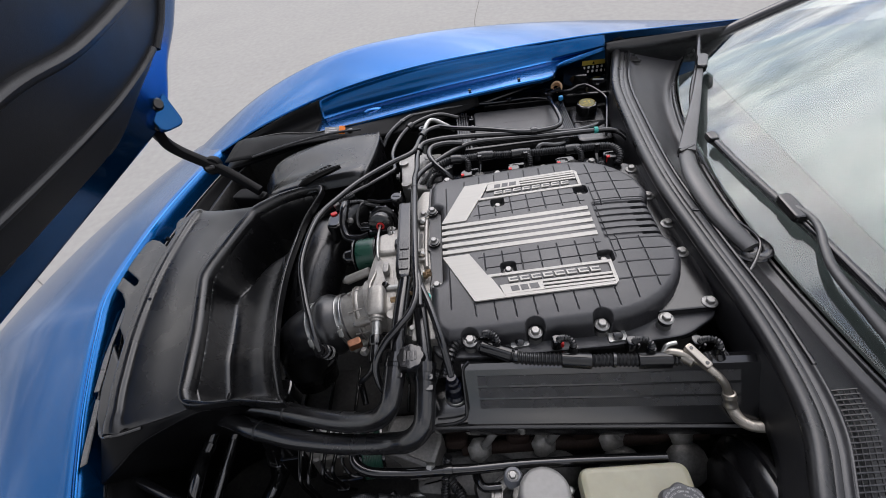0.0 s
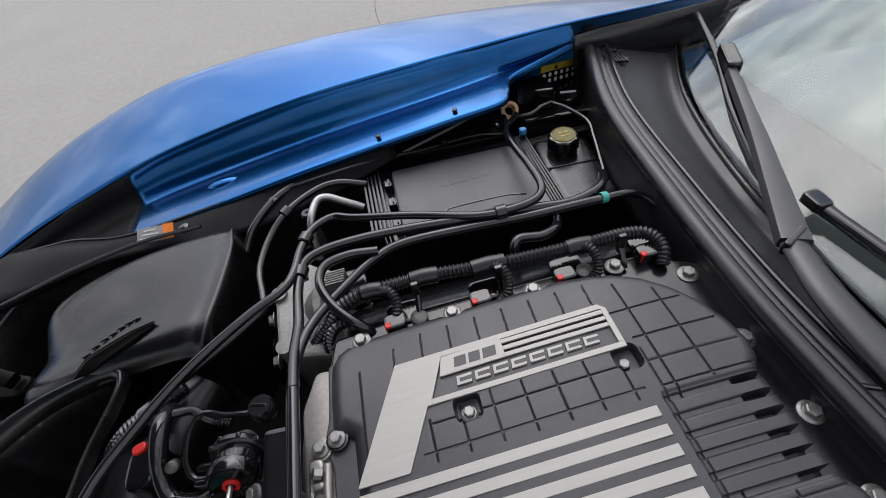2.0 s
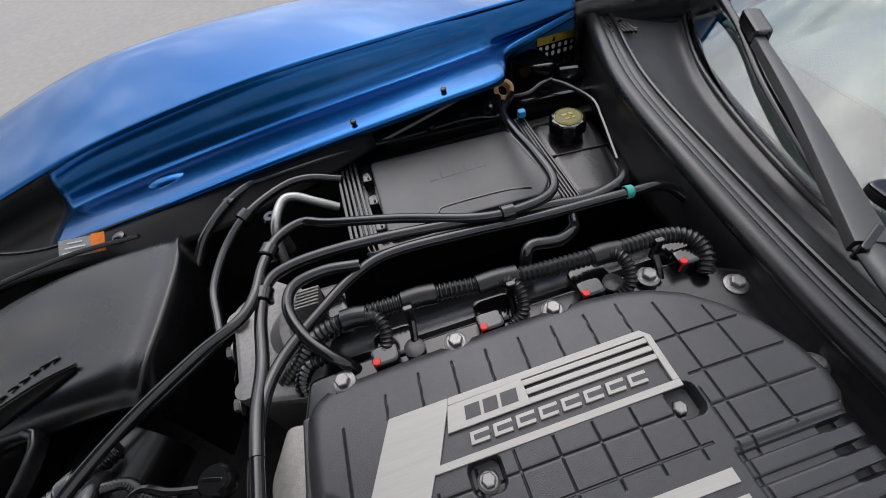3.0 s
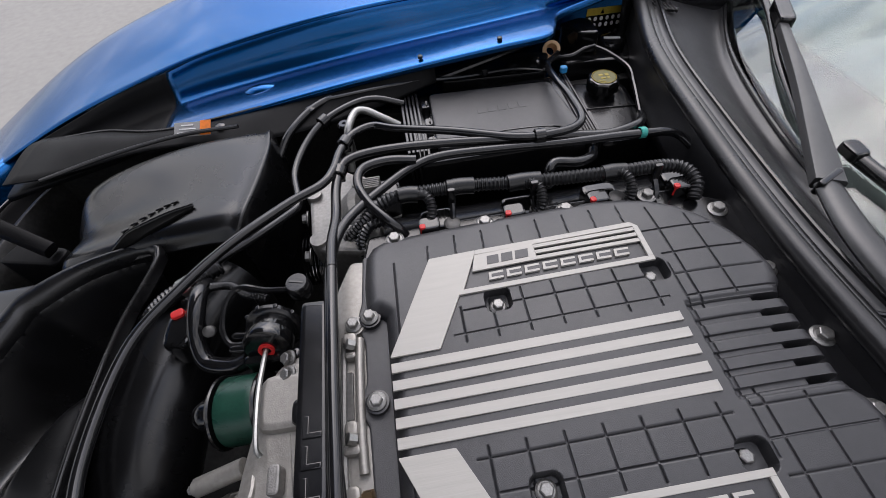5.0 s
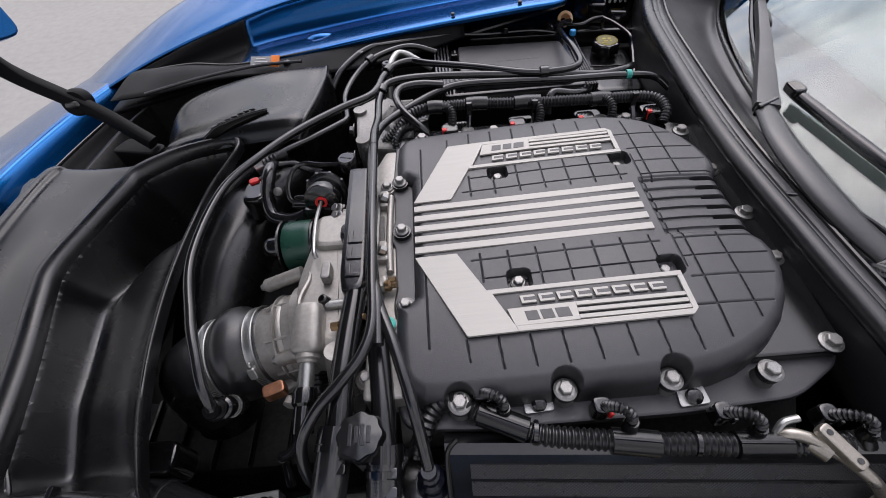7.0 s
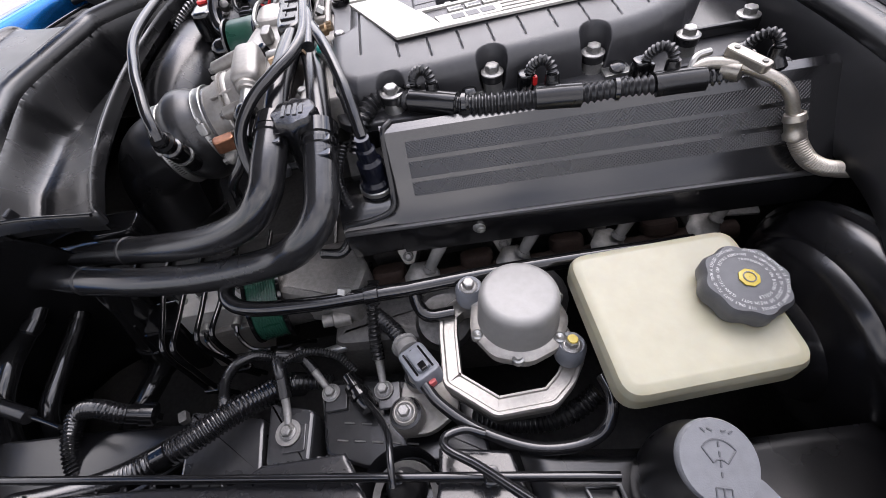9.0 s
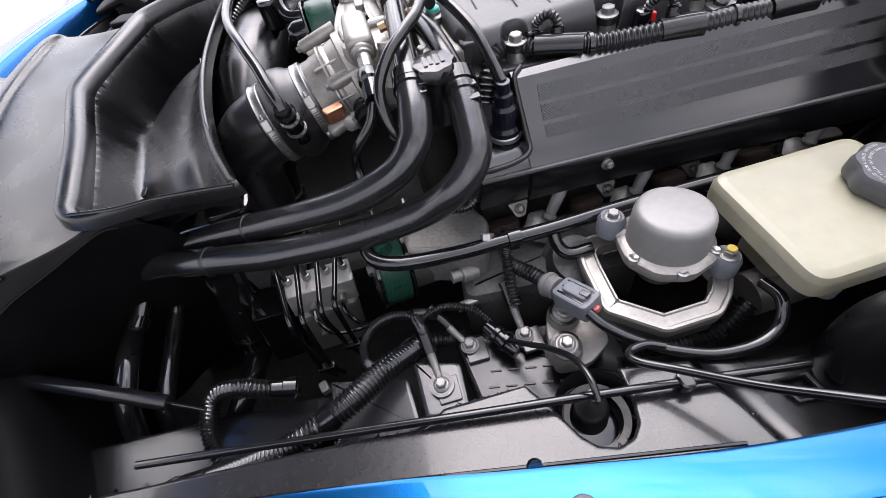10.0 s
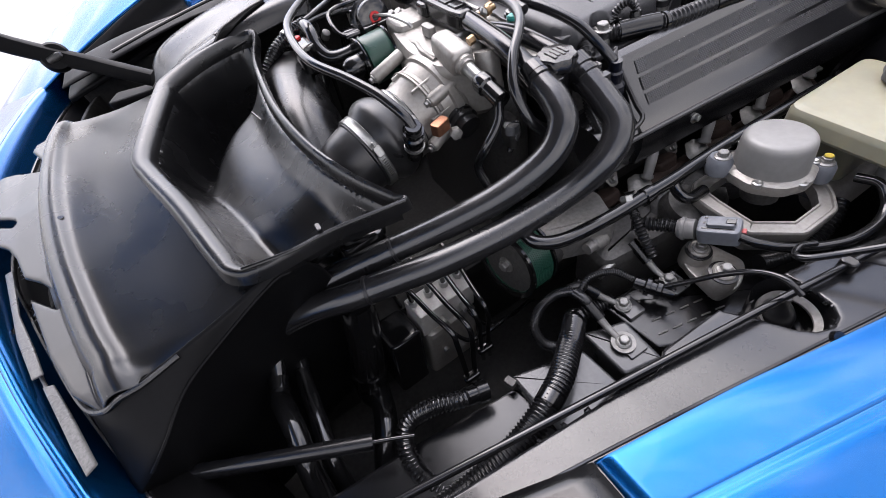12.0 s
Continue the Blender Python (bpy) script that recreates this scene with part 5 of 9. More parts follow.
def cowl():
    c = thing("cowl", (0.56, YC, 0.80), "satin black windscreen cowl with a rubber bonnet seal", "cowl panel")
    rows = []
    for x, y, z in SEAL:
        e, ez = edge_x(y), edge_z(y)
        e = max(e, x + 0.075)
        m = 0.5 * (x + 0.05 + e)
        rows.append([(x - 0.006, y, z - 0.10), (x - 0.004, y, z - 0.012), (x + 0.016, y, z - 0.006), (x + 0.032, y, z - 0.004), (x + 0.040, y, z + 0.002), (x + 0.048, y, z - 0.006), (m, y, 0.5 * (z + ez) - 0.010), (e - 0.02, y, ez - 0.004), (e - 0.002, y, ez + 0.001)])
    part("panel", Geo().loft(rows, 6, 5), M_COWL, c, "grained charcoal cowl panel", thick=0.003)
    part("bulb_seal", Geo().tube([(x + 0.002, y, z) for x, y, z in SEAL], 0.0125, n=14, per=10), M_RUBBER, c, "thick black rubber bulb seal")
    part("seal_lip", Geo().tube([(x + 0.020, y, z - 0.002) for x, y, z in SEAL], 0.0065, n=10, per=10, squash=0.6), M_RUBBER, c)
    part("panel_lip", Geo().tube([(x + 0.040, y, z + 0.001) for x, y, z in SEAL[:8]], 0.0035, n=8, per=10), M_SATIN, c)
    # woven air grille
    g = Geo()
    y0, y1 = 0.13, 0.350
    for i in range(34):
        y = y0 + (y1 - y0) * i / 33
        sx = float(np.interp(y, [p[1] for p in SEAL][::-1], [p[0] for p in SEAL][::-1]))
        g.box((sx + 0.0605, y, 0.9435), (0.041, 0.0018, 0.003), 0.0003)
    for j in range(6):
        pts = []
        for i in range(12):
            y = y0 + (y1 - y0) * i / 11
            sx = float(np.interp(y, [p[1] for p in SEAL][::-1], [p[0] for p in SEAL][::-1]))
            pts.append((sx + 0.041 + j * 0.0075, y, 0.9435))
        g.tube(pts, 0.0011, n=5, per=2)
    part("air_grille", g, M_SATIN, c, "fine black mesh air grille")
    g = Geo()
    for i in range(7):
        g.box((0.596 + i * 0.006, 1.405 - i * 0.003, 0.938), (0.0022, 0.036, 0.006), 0.0004)
    g.box((0.612, 1.424, 0.936), (0.05, 0.003, 0.006), 0.0004)
    g.box((0.616, 1.382, 0.936), (0.05, 0.003, 0.006), 0.0004)
    part("drain_grille", g, M_SATIN, c, "small black slotted drain grille")
    # wiper spindle well
    g = Geo().lathe([(0.030, 0.0), (0.034, 0.004), (0.036, 0.008), (0.033, 0.010), (0.028, 0.003), (0.0005, -0.006)], (0.570, 0.612, 0.936), (0.05, 0, 1), n=28)
    part("spindle_well", g, M_GLOSS, c, "round black wiper spindle well")
    g = Geo().tube([(0.515, 0.72, 0.945), (0.545, 0.695, 0.956), (0.572, 0.655, 0.958), (0.585, 0.618, 0.952), (0.566, 0.585, 0.948), (0.540, 0.556, 0.945)], 0.0028, n=8)
    part("washer_hose", g, M_HOSE, c, "thin looped washer hose")
    g = Geo().box((0.604, 1.494, 0.962), (0.026, 0.018, 0.005), 0.0015, Matrix.Rotation(radians(20), 4, "Z"))
    part("grey_clip", g, M_CASTDARK, c, "small grey metal clip")
    return c


cowl()


def windscreen():
    w = thing("windscreen", (0.9, YC, 0.94), "raked glass windscreen reflecting grey clouds", "windscreen")
    rows = []
    for k, up in enumerate((0.0, 0.10, 0.25, 0.5, 0.85)):
        row = []
        for d in (-0.80, -0.70, -0.55, -0.35, -0.15, 0.0, 0.15, 0.35, 0.55, 0.70, 0.80):
            s = d * (1 - 0.18 * up)
            y = YC + s
            x = edge_x(YC + d) + up
            z = edge_z(YC + d) + 0.47 * up - 0.10 * up * up
            row.append((x, y, z))
        rows.append(row)
    pane = part("pane", Geo().loft(rows, 6, 5), M_GLASS, w, "clear glass pane", thick=0.005, offset=-1, angle=80)
    pane.visible_shadow = False
    edge = [(edge_x(YC + d) + 0.001, YC + d, edge_z(YC + d) + 0.002) for d in (-0.8, -0.7, -0.55, -0.35, -0.15, 0, 0.15, 0.35, 0.55, 0.7, 0.8)]
    part("lower_trim", Geo().tube(edge, 0.004, n=8), M_RUBBER, w, "thin black rubber trim")
    g = Geo().tube([rows[0][-1], rows[1][-1], rows[2][-1], rows[3][-1], rows[4][-1]], 0.022, n=12)
    part("pillar", g, M_GLOSS, w, "gloss black roof pillar")
    g = Geo().tube([rows[0][0], rows[1][0], rows[2][0], rows[3][0], rows[4][0]], 0.022, n=12)
    part("pillar", g, M_GLOSS, w, "gloss black roof pillar")
    g = Geo().tube([rows[4][0], rows[4][3], rows[4][5], rows[4][7], rows[4][-1]], 0.03, n=10)
    part("header", g, M_GLOSS, w)
    return w


windscreen()
g = Geo().loft([[(0.62, 0.05, 0.80), (0.57, 0.4, 0.83), (0.56, YC, 0.84), (0.57, 1.0, 0.83), (0.62, 1.36, 0.80)], [(0.68, 0.05, 0.86), (0.63, 0.4, 0.895), (0.62, YC, 0.905), (0.63, 1.0, 0.895), (0.68, 1.36, 0.86)], [(1.0, 0.02, 0.90), (1.0, 0.4, 0.94), (1.0, YC, 0.95), (1.0, 1.0, 0.94), (1.0, 1.40, 0.90)],
                [(1.30, 0.02, 0.91), (1.30, 0.4, 0.96), (1.30, YC, 0.97), (1.30, 1.0, 0.96), (1.30, 1.40, 0.91)], [(1.36, 0.02, 0.70), (1.36, 0.4, 0.72), (1.36, YC, 0.72), (1.36, 1.0, 0.72), (1.36, 1.40, 0.70)]], 5, 5)
dash = thing("dashboard", (0.8, YC, 0.80), "two-tone dashboard top seen through the glass", "dashboard")
part("shelf", g, pbr("dash_leather", (0.022, 0.023, 0.024), 0.7, var=0.01, scale=4), dash, "dark grey padded shelf", thick=0.01)
g = Geo().loft([[(0.80, 0.05, 0.915), (0.765, 0.4, 0.945), (0.755, YC, 0.952), (0.765, 1.0, 0.945), (0.80, 1.36, 0.915)], [(1.02, 0.05, 0.96), (1.0, 0.4, 0.985), (1.0, YC, 0.99), (1.0, 1.0, 0.985), (1.02, 1.36, 0.96)], [(1.29, 0.05, 0.965), (1.29, 0.4, 0.985), (1.29, YC, 0.99), (1.29, 1.0, 0.985), (1.29, 1.36, 0.965)]], 5, 5)
part("top_pad", g, pbr("pale_dash_pad", (0.075, 0.115, 0.104), 0.75, var=0.01, scale=4), dash, "pale grey upper pad", thick=0.006)
g = Geo()
g.box((1.65, YC, 0.75), (0.03, 1.5, 0.95), 0.004)
lone("cabin_back", g, M_MATTE, "dark cabin interior behind the windscreen", "cabin", kind="structure")
g = Geo()
g.box((1.75, YC, 1.27), (0.5, 1.25, 0.03), 0.01)
lone("roof", g, M_GLOSS, "gloss black roof panel", "roof", kind="structure")


def wiper_far():
    w = thing("wiper", (0.56, 0.61, 0.94), "black windscreen wiper resting along the cowl", "wiper", group="wipers")
    g = Geo().tube([(0.566, 0.605, 0.950), (0.548, 0.66, 0.958), (0.541, 0.72, 0.963), (0.543, 0.80, 0.966), (0.560, 0.873, 0.966)], lambda k: 0.013 + 0.0065 * math.sin(math.pi * min(1, 0.2 + 0.7 * k)), n=16, squash=0.55)
    part("arm_base", g, M_ARM, w, "broad black arm base")
    g = Geo().strap([(0.560, 0.872, 0.967), (0.605, 0.962, 0.967), (0.66, 1.07, 0.965), (0.735, 1.225, 0.960)], lambda k: 0.034 - 0.019 * k, 0.017)
    part("arm", g, M_ARM, w, "matte grey-black arm")
    g = Geo().box((0.562, 0.877, 0.967), (0.040, 0.008, 0.020), 0.002, Matrix.Rotation(radians(25), 4, "Z"))
    part("hinge_pin", g, M_GLOSS, w)
    g = Geo().tube([(0.618, 0.972, 0.944), (0.690, 1.15, 0.946), (0.765, 1.30, 0.949), (0.838, 1.468, 0.945)], 0.0065, n=10, squash=0.8)
    blade = part("blade", g, M_SATIN, w, "long black wiper blade")
    g = Geo().tube([(0.622, 0.970, 0.936), (0.694, 1.148, 0.938), (0.769, 1.298, 0.940), (0.842, 1.466, 0.934)], 0.004, n=6)
    part("rubber_edge", g, M_RUBBER, blade)
    g = Geo().box((0.752, 1.255, 0.966), (0.026, 0.075, 0.022), 0.004, Matrix.Rotation(radians(-24), 4, "Z"))
    part("coupler", g, M_GLOSS, w)
    return w


def wiper_near():
    w = thing("wiper", (0.65, 0.42, 0.95), "black windscreen wiper with a bent cranked arm", "wiper", group="wipers")
    g = Geo().tube([(0.639, 0.932, 0.955), (0.645, 0.79, 0.962), (0.655, 0.68, 0.966), (0.664, 0.60, 0.968), (0.668, 0.53, 0.970), (0.677, 0.40, 0.97), (0.69, 0.28, 0.965)], 0.0085, n=10, squash=0.8)
    blade = part("blade", g, M_SATIN, w, "long black wiper blade")
    g = Geo().tube([(0.642, 0.932, 0.944), (0.648, 0.79, 0.951), (0.658, 0.68, 0.955), (0.667, 0.60, 0.957), (0.671, 0.53, 0.959), (0.68, 0.40, 0.96)], 0.004, n=6)
    part("rubber_edge", g, M_RUBBER, blade)
    g = Geo().box((0.637, 0.925, 0.958), (0.022, 0.03, 0.016), 0.003)
    part("blade_end", g, M_GLOSS, blade)
    g = Geo().tube([(0.652, 0.675, 0.978), (0.664, 0.635, 0.982), (0.660, 0.60, 0.982), (0.648, 0.565, 0.978), (0.640, 0.52, 0.972), (0.644, 0.44, 0.965), (0.652, 0.34, 0.955), (0.655, 0.28, 0.950)], lambda k: 0.0050 + 0.005 * k, n=14, squash=0.7)
    part("arm", g, M_ARM, w, "cranked matte black arm")
    g = Geo().box((0.655, 0.665, 0.974), (0.026, 0.065, 0.018), 0.004)
    part("coupler", g, M_GLOSS, w)
    g = Geo().lathe([(0.0005, -0.03), (0.014, -0.03), (0.014, 0.008), (0.010, 0.014), (0.0005, 0.015)], (0.655, 0.285, 0.945), n=18)
    part("spindle", g, M_GLOSS, w)
    return w


wiper_far()
wiper_near()


# ---- far side of the bay ----
def ribbed_wall(parent, x0, x1, y0, y1, z):
    n = 5
    for i in range(n):
        x = x0 + (x1 - x0) * (i + 0.5) / n
        g = Geo().box((x, (y0 + y1) / 2, z - 0.03), ((x1 - x0) / n * 0.72, abs(y1 - y0), 0.06), 0.0012)
        part("rib", g, M_SATIN, parent)


def fuse_box():
    f = thing("fuse_box", (0.23, 1.20, 0.80), "black plastic fuse box with a flat lid and ribbed sides", "fuse box")
    g = Geo().box((0.24, 1.20, 0.85), (0.30, 0.19, 0.08), 0.006)
    part("base", g, M_SATIN, f)
    g = Geo().prism(rounded([(0.128, 1.122), (0.345, 1.112), (0.366, 1.138), (0.352, 1.262), (0.132, 1.276)], 0.01), 0.885, 0.902, 0.003)
    lid = part("lid", g, M_LID, f, "flat textured black lid")
    g = Geo().tube([(0.165, 1.135, 0.902), (0.20, 1.134, 0.902), (0.215, 1.142, 0.902), (0.30, 1.138, 0.902), (0.335, 1.128, 0.902)], 0.0014, n=6)
    part("lid_seam", g, M_GLOSS, lid)
    for k in range(5):
        g = Geo().box((0.215 + k * 0.018, 1.205, 0.9018), (0.013, 0.016, 0.0012), 0.0003)
        part("raised_mark", g, M_LID, lid)
    ribbed_wall(f, 0.078, 0.112, 1.118, 1.300, 0.905)
    ribbed_wall(f, 0.370, 0.394, 1.098, 1.294, 0.893)
    for y in (1.24, 1.19, 1.14):
        g = Geo().box((0.122, y, 0.897), (0.014, 0.02, 0.02), 0.002)
        part("latch", g, M_GLOSS, f)
        g = Geo().box((0.124, y, 0.9085), (0.003, 0.012, 0.003), 0.0005)
        part("latch_tab", g, M_CASTDARK, f)
    g = Geo().box((0.388, 1.290, 0.902), (0.013, 0.012, 0.012), 0.002)
    part("blue_clip", g, M_BLUECLIP, f, "bright blue plastic clip")
    return f


fuse_box()


def coolant_tank():
    c = thing("coolant_tank", (0.455, 1.22, 0.72), "black plastic coolant tank with a yellow marked cap", "coolant tank")
    g = Geo().prism(rounded([(0.405, 1.125), (0.505, 1.120), (0.515, 1.29), (0.412, 1.315)], 0.02), 0.72, 0.858, 0.010)
    part("tank", g, M_SATIN, c)
    g = Geo().box((0.46, 1.215, 0.8585), (0.10, 0.0025, 0.004), 0.001, Matrix.Rotation(radians(-6), 4, "Z"))
    part("seam", g, M_SATIN, c)
    g = Geo().lathe([(0.024, 0.0), (0.024, 0.016), (0.0005, 0.016)], (0.458, 1.264, 0.852), n=24)
    part("neck", g, M_SATIN, c)
    g = Geo().lathe([(0.026, 0.0), (0.029, 0.003), (0.029, 0.020), (0.026, 0.024), (0.022, 0.025), (0.0005, 0.0255)], (0.458, 1.264, 0.866), n=64, lobes=8, lobe=0.045)
    cap = part("cap", g, M_GLOSS, c, "black lobed cap with yellow markings")
    g = Geo().lathe([(0.0225, 0.0), (0.0225, 0.0008), (0.0215, 0.0012), (0.0215, 0.0004)], (0.458, 1.264, 0.8913), n=40)
    part("yellow_ring", g, M_YELLOW, cap)
    part("cap_print", Geo().lathe([(0.0005, 0.0), (0.0205, 0.0), (0.0205, 0.0006), (0.0005, 0.0008)], (0.458, 1.264, 0.8915), n=36), M_OLIVE, cap, "olive printed cap face")
    for k in range(3):
        q = k * math.pi / 12 + 3.9
        g = Geo().box((0.458 + 0.0175 * math.cos(q), 1.264 + 0.0175 * math.sin(q), 0.8925), (0.004, 0.0022, 0.0012), 0.0003, Matrix.Rotation(q + 1.57, 4, "Z"))
        part("print_bar", g, M_YELLOW, cap)
    for dx, dy, sx, sy in ((-0.005, 0.005, 0.009, 0.008), (0.006, 0.004, 0.008, 0.009), (-0.004, -0.006, 0.010, 0.006), (0.006, -0.006, 0.006, 0.007)):
        g = Geo().box((0.458 + dx, 1.264 + dy, 0.8925), (sx * 0.85, sy * 0.75, 0.0012), 0.0004)
        part("symbol_block", g, M_YELLOW, cap)
    return c


coolant_tank()


def battery_corner():
    b = thing("brake_line_bracket", (0.45, 1.42, 0.84), "black bracket with a warning label and filler cap", "bracket")
    g = Geo().prism(rounded([(0.41, 1.36), (0.57, 1.34), (0.58, 1.48), (0.44, 1.50)], 0.015), 0.78, 0.872, 0.006)
    part("base", g, M_SATIN, b)
    g = Geo().prism(rounded([(0.421, 1.43), (0.450, 1.385), (0.486, 1.375), (0.487, 1.43), (0.470, 1.445)], 0.008), 0.872, 0.918, 0.004)
    part("flap", g, M_GLOSS, b)
    ex = Vector((0.945, 0.29, -0.16)).normalized()
    ez = ex.cross(Vector((0, 0.15, 1))).normalized()
    m = Matrix.Translation((0.531, 1.462, 0.898)) @ Matrix((ex, ez.cross(ex), ez)).transposed().to_4x4()
    g = Geo().prism([(-0.050, -0.022), (0.050, -0.022), (0.050, 0.022), (-0.050, 0.022)], -0.001, 0.001, 0.0002, m)
    lab = part("label", g, M_GLOSS, b, "black label with a yellow header and white pictograms")
    g = Geo().prism([(-0.050, 0.008), (0.050, 0.008), (0.050, 0.022), (-0.050, 0.022)], 0.0008, 0.0016, 0.0002, m)
    part("yellow_header", g, M_YELLOW, lab)
    g = Geo().prism([(-0.014, 0.0105), (-0.004, 0.0105), (-0.009, 0.0195)], 0.0014, 0.0022, 0.0001, m)
    part("warning_triangle", g, M_GLOSS, lab)
    for r in range(2):
        for k in range(6):
            g = Geo().lathe([(0.0042, 0), (0.0042, 0.0008), (0.0005, 0.0009)], m @ Vector((-0.040 + k * 0.016, 0.001 - r * 0.012, 0.0008)), m.to_3x3() @ Vector((0, 0, 1)), n=12)
            part("pictogram_dot", g, M_WHITE, lab)
    g = Geo().lathe([(0.024, 0.0), (0.026, 0.003), (0.026, 0.018), (0.023, 0.022), (0.0005, 0.023)], (0.523, 1.392, 0.868), n=36, lobes=12, lobe=0.02)
    cap = part("cap", g, M_GLOSS, b, "black ribbed filler cap")
    g = Geo().box((0.523, 1.392, 0.8918), (0.032, 0.008, 0.0012), 0.0004, Matrix.Rotation(radians(-15), 4, "Z"))
    part("print_bar", g, M_PRINT, cap)
    g = Geo().lathe([(0.010, -0.02), (0.0105, 0.0), (0.017, 0.0), (0.018, 0.003), (0.0175, 0.008), (0.0115, 0.009), (0.0095, 0.004), (0.0095, -0.02)], (0.396, 1.389, 0.886), (-0.1, -0.75, 0.65), n=28)
    part("brass_ring", g, pbr("tan_plastic", (0.62, 0.40, 0.22), 0.45), b, "tan open ring grommet")
    g = Geo().tube([(0.398, 1.372, 0.880), (0.43, 1.36, 0.885), (0.455, 1.365, 0.892), (0.478, 1.37, 0.892)], 0.0055, n=10)
    part("vent_hose", g, M_HOSE, b)
    g = Geo().tube([(0.478, 1.37, 0.892), (0.50, 1.345, 0.888), (0.522, 1.30, 0.880), (0.512, 1.25, 0.878), (0.496, 1.19, 0.874), (0.482, 1.14, 0.872)], 0.0042, n=8)
    part("return_hose", g, M_HOSE, b)
    return b


battery_corner()


def wing_brackets():
    b = thing("wing_bracket", (0.27, 1.34, 0.84), "black pressed steel bracket along the wing", "bracket")
    g = Geo().prism(rounded([(0.16, 1.32), (0.36, 1.305), (0.385, 1.37), (0.34, 1.385), (0.19, 1.37)], 0.01), 0.80, 0.895, 0.004)
    part("plate", g, M_SATIN, b)
    for x, y, r in ((0.22, 1.335, 0.012), (0.30, 1.335, 0.012), (0.345, 1.345, 0.014)):
        g = Geo().lathe([(r, 0.0), (r, 0.004), (r * 0.7, 0.006), (r * 0.7, 0.012), (0.0005, 0.013)], (x, y, 0.894), n=18)
        part("stud", g, M_GLOSS, b)
    g = Geo().tube([(0.15, 1.31, 0.91), (0.25, 1.335, 0.918), (0.35, 1.365, 0.925), (0.385, 1.385, 0.925)], 0.008, n=8, squash=0.6)
    part("flange", g, M_SATIN, b)
    g = Geo().tube([(-0.05, 1.285, 0.918), (0.1, 1.292, 0.922), (0.20, 1.30, 0.912), (0.30, 1.312, 0.905), (0.36, 1.30, 0.9)], 0.0035, n=8)
    part("cable", g, M_HOSE, b)
    for x in (0.10, 0.24):
        g = Geo().box((x, 1.297, 0.918), (0.012, 0.014, 0.014), 0.002)
        part("cable_clip", g, M_GLOSS, b)
    return b


wing_brackets()


def alternator():
    a = thing("alternator", (-0.03, 1.02, 0.74), "cast aluminium alternator with black front covers", "alternator")
    g = Geo().prism(rounded([(-0.078, 1.075), (-0.070, 0.965), (-0.055, 0.948), (0.015, 0.932), (0.028, 0.975), (0.012, 1.075), (-0.03, 1.11)], 0.012), 0.76, 0.905, 0.006)
    part("case", g, M_CASTMID, a)
    g = Geo().lathe([(0.0005, 0.0), (0.050, 0.0), (0.055, 0.008), (0.055, 0.050), (0.048, 0.058), (0.0005, 0.058)], (-0.018, 1.02, 0.845), (0.75, 0, 0.65), n=30)
    part("rear_housing", g, M_CASTMID, a)
    for i in range(6):
        g = Geo().box((0.018, 1.035 + 0.006 * i, 0.915 - 0.002 * i), (0.028, 0.003, 0.02), 0.0006)
        part("cooling_fin", g, M_CASTMID, a)
    for x, y in ((-0.068, 1.055), (-0.058, 0.965), (0.012, 0.952), (0.0, 1.065)):
        g = Geo().lathe([(0.0005, -0.03), (0.012, -0.03), (0.012, 0.006), (0.0005, 0.007)], (x, y, 0.905), n=16)
        part("boss", g, M_CASTMID, a)
    bolt(a, (-0.082, 1.03, 0.885), (-1, 0, 0.2), BOLT_BIG)
    bolt(a, (-0.080, 0.97, 0.870), (-1, 0, 0.2), BOLT_BIG)
    for i in range(5):
        g = Geo().lathe([(0.040, 0.0), (0.042, 0.0015), (0.040, 0.003), (0.036, 0.004), (0.036, 0.0)], (-0.088 - 0.005 * i, 1.02, 0.80), (-1, 0, 0.1), n=30)
        part("pulley_groove", g, M_GLOSS, a)
    g = Geo().box((0.035, 1.045, 0.885), (0.05, 0.06, 0.03), 0.006)
    part("terminal_cover", g, M_GLOSS, a)
    return a


alternator()

# aluminium line and post beside the alternator
g = Geo().tube([(-0.02, 1.15, 0.86), (-0.014, 1.175, 0.915), (0.0, 1.212, 0.928), (0.018, 1.222, 0.925), (0.045, 1.214, 0.912), (0.072, 1.208, 0.895)], 0.0065, n=12)
lone("metal_line", g, M_STEEL, "bright bent aluminium coolant line", "metal pipe")
post = thing("service_port", (-0.02, 1.207, 0.84), "black capped service port on a pipe", "service port")
part("stem", Geo().lathe([(0.0005, 0), (0.008, 0), (0.008, 0.06), (0.0005, 0.06)], (-0.02, 1.207, 0.84), n=14), M_CASTDARK, post)
part("cap", Geo().lathe([(0.011, 0), (0.012, 0.002), (0.012, 0.014), (0.009, 0.017), (0.003, 0.017), (0.003, 0.015), (0.0005, 0.015)], (-0.02, 1.207, 0.90), n=20), M_GLOSS, post)


# ---- hoses and pipes over the engine ----
def hose(name, label, category, pts, r, mat=None, clips=(), n=12, per=10, wave=0.0, pitch=0.004, clip_mat=None):
    h = thing(name, pts[0], label, category)
    part("tube", Geo().tube(pts, r, n=n, per=per, wave=wave, pitch=pitch), mat or M_HOSE, h)
    path = catmull(pts, per)
    for k, size in clips:
        i = min(len(path) - 2, max(1, int(k * (len(path) - 1))))
        d = (path[i + 1] - path[i - 1]).normalized()
        rr = (r if not callable(r) else r(k)) + size
        g = Geo().lathe([(rr - 0.002, -0.008), (rr, -0.007), (rr, 0.007), (rr - 0.002, 0.008)], path[i], d, n=16)
        g.box(path[i] + Vector((0, 0, -rr)), (0.012, 0.010, 0.010), 0.001)
        part("clip", g, clip_mat or M_GLOSS, h)
    return h


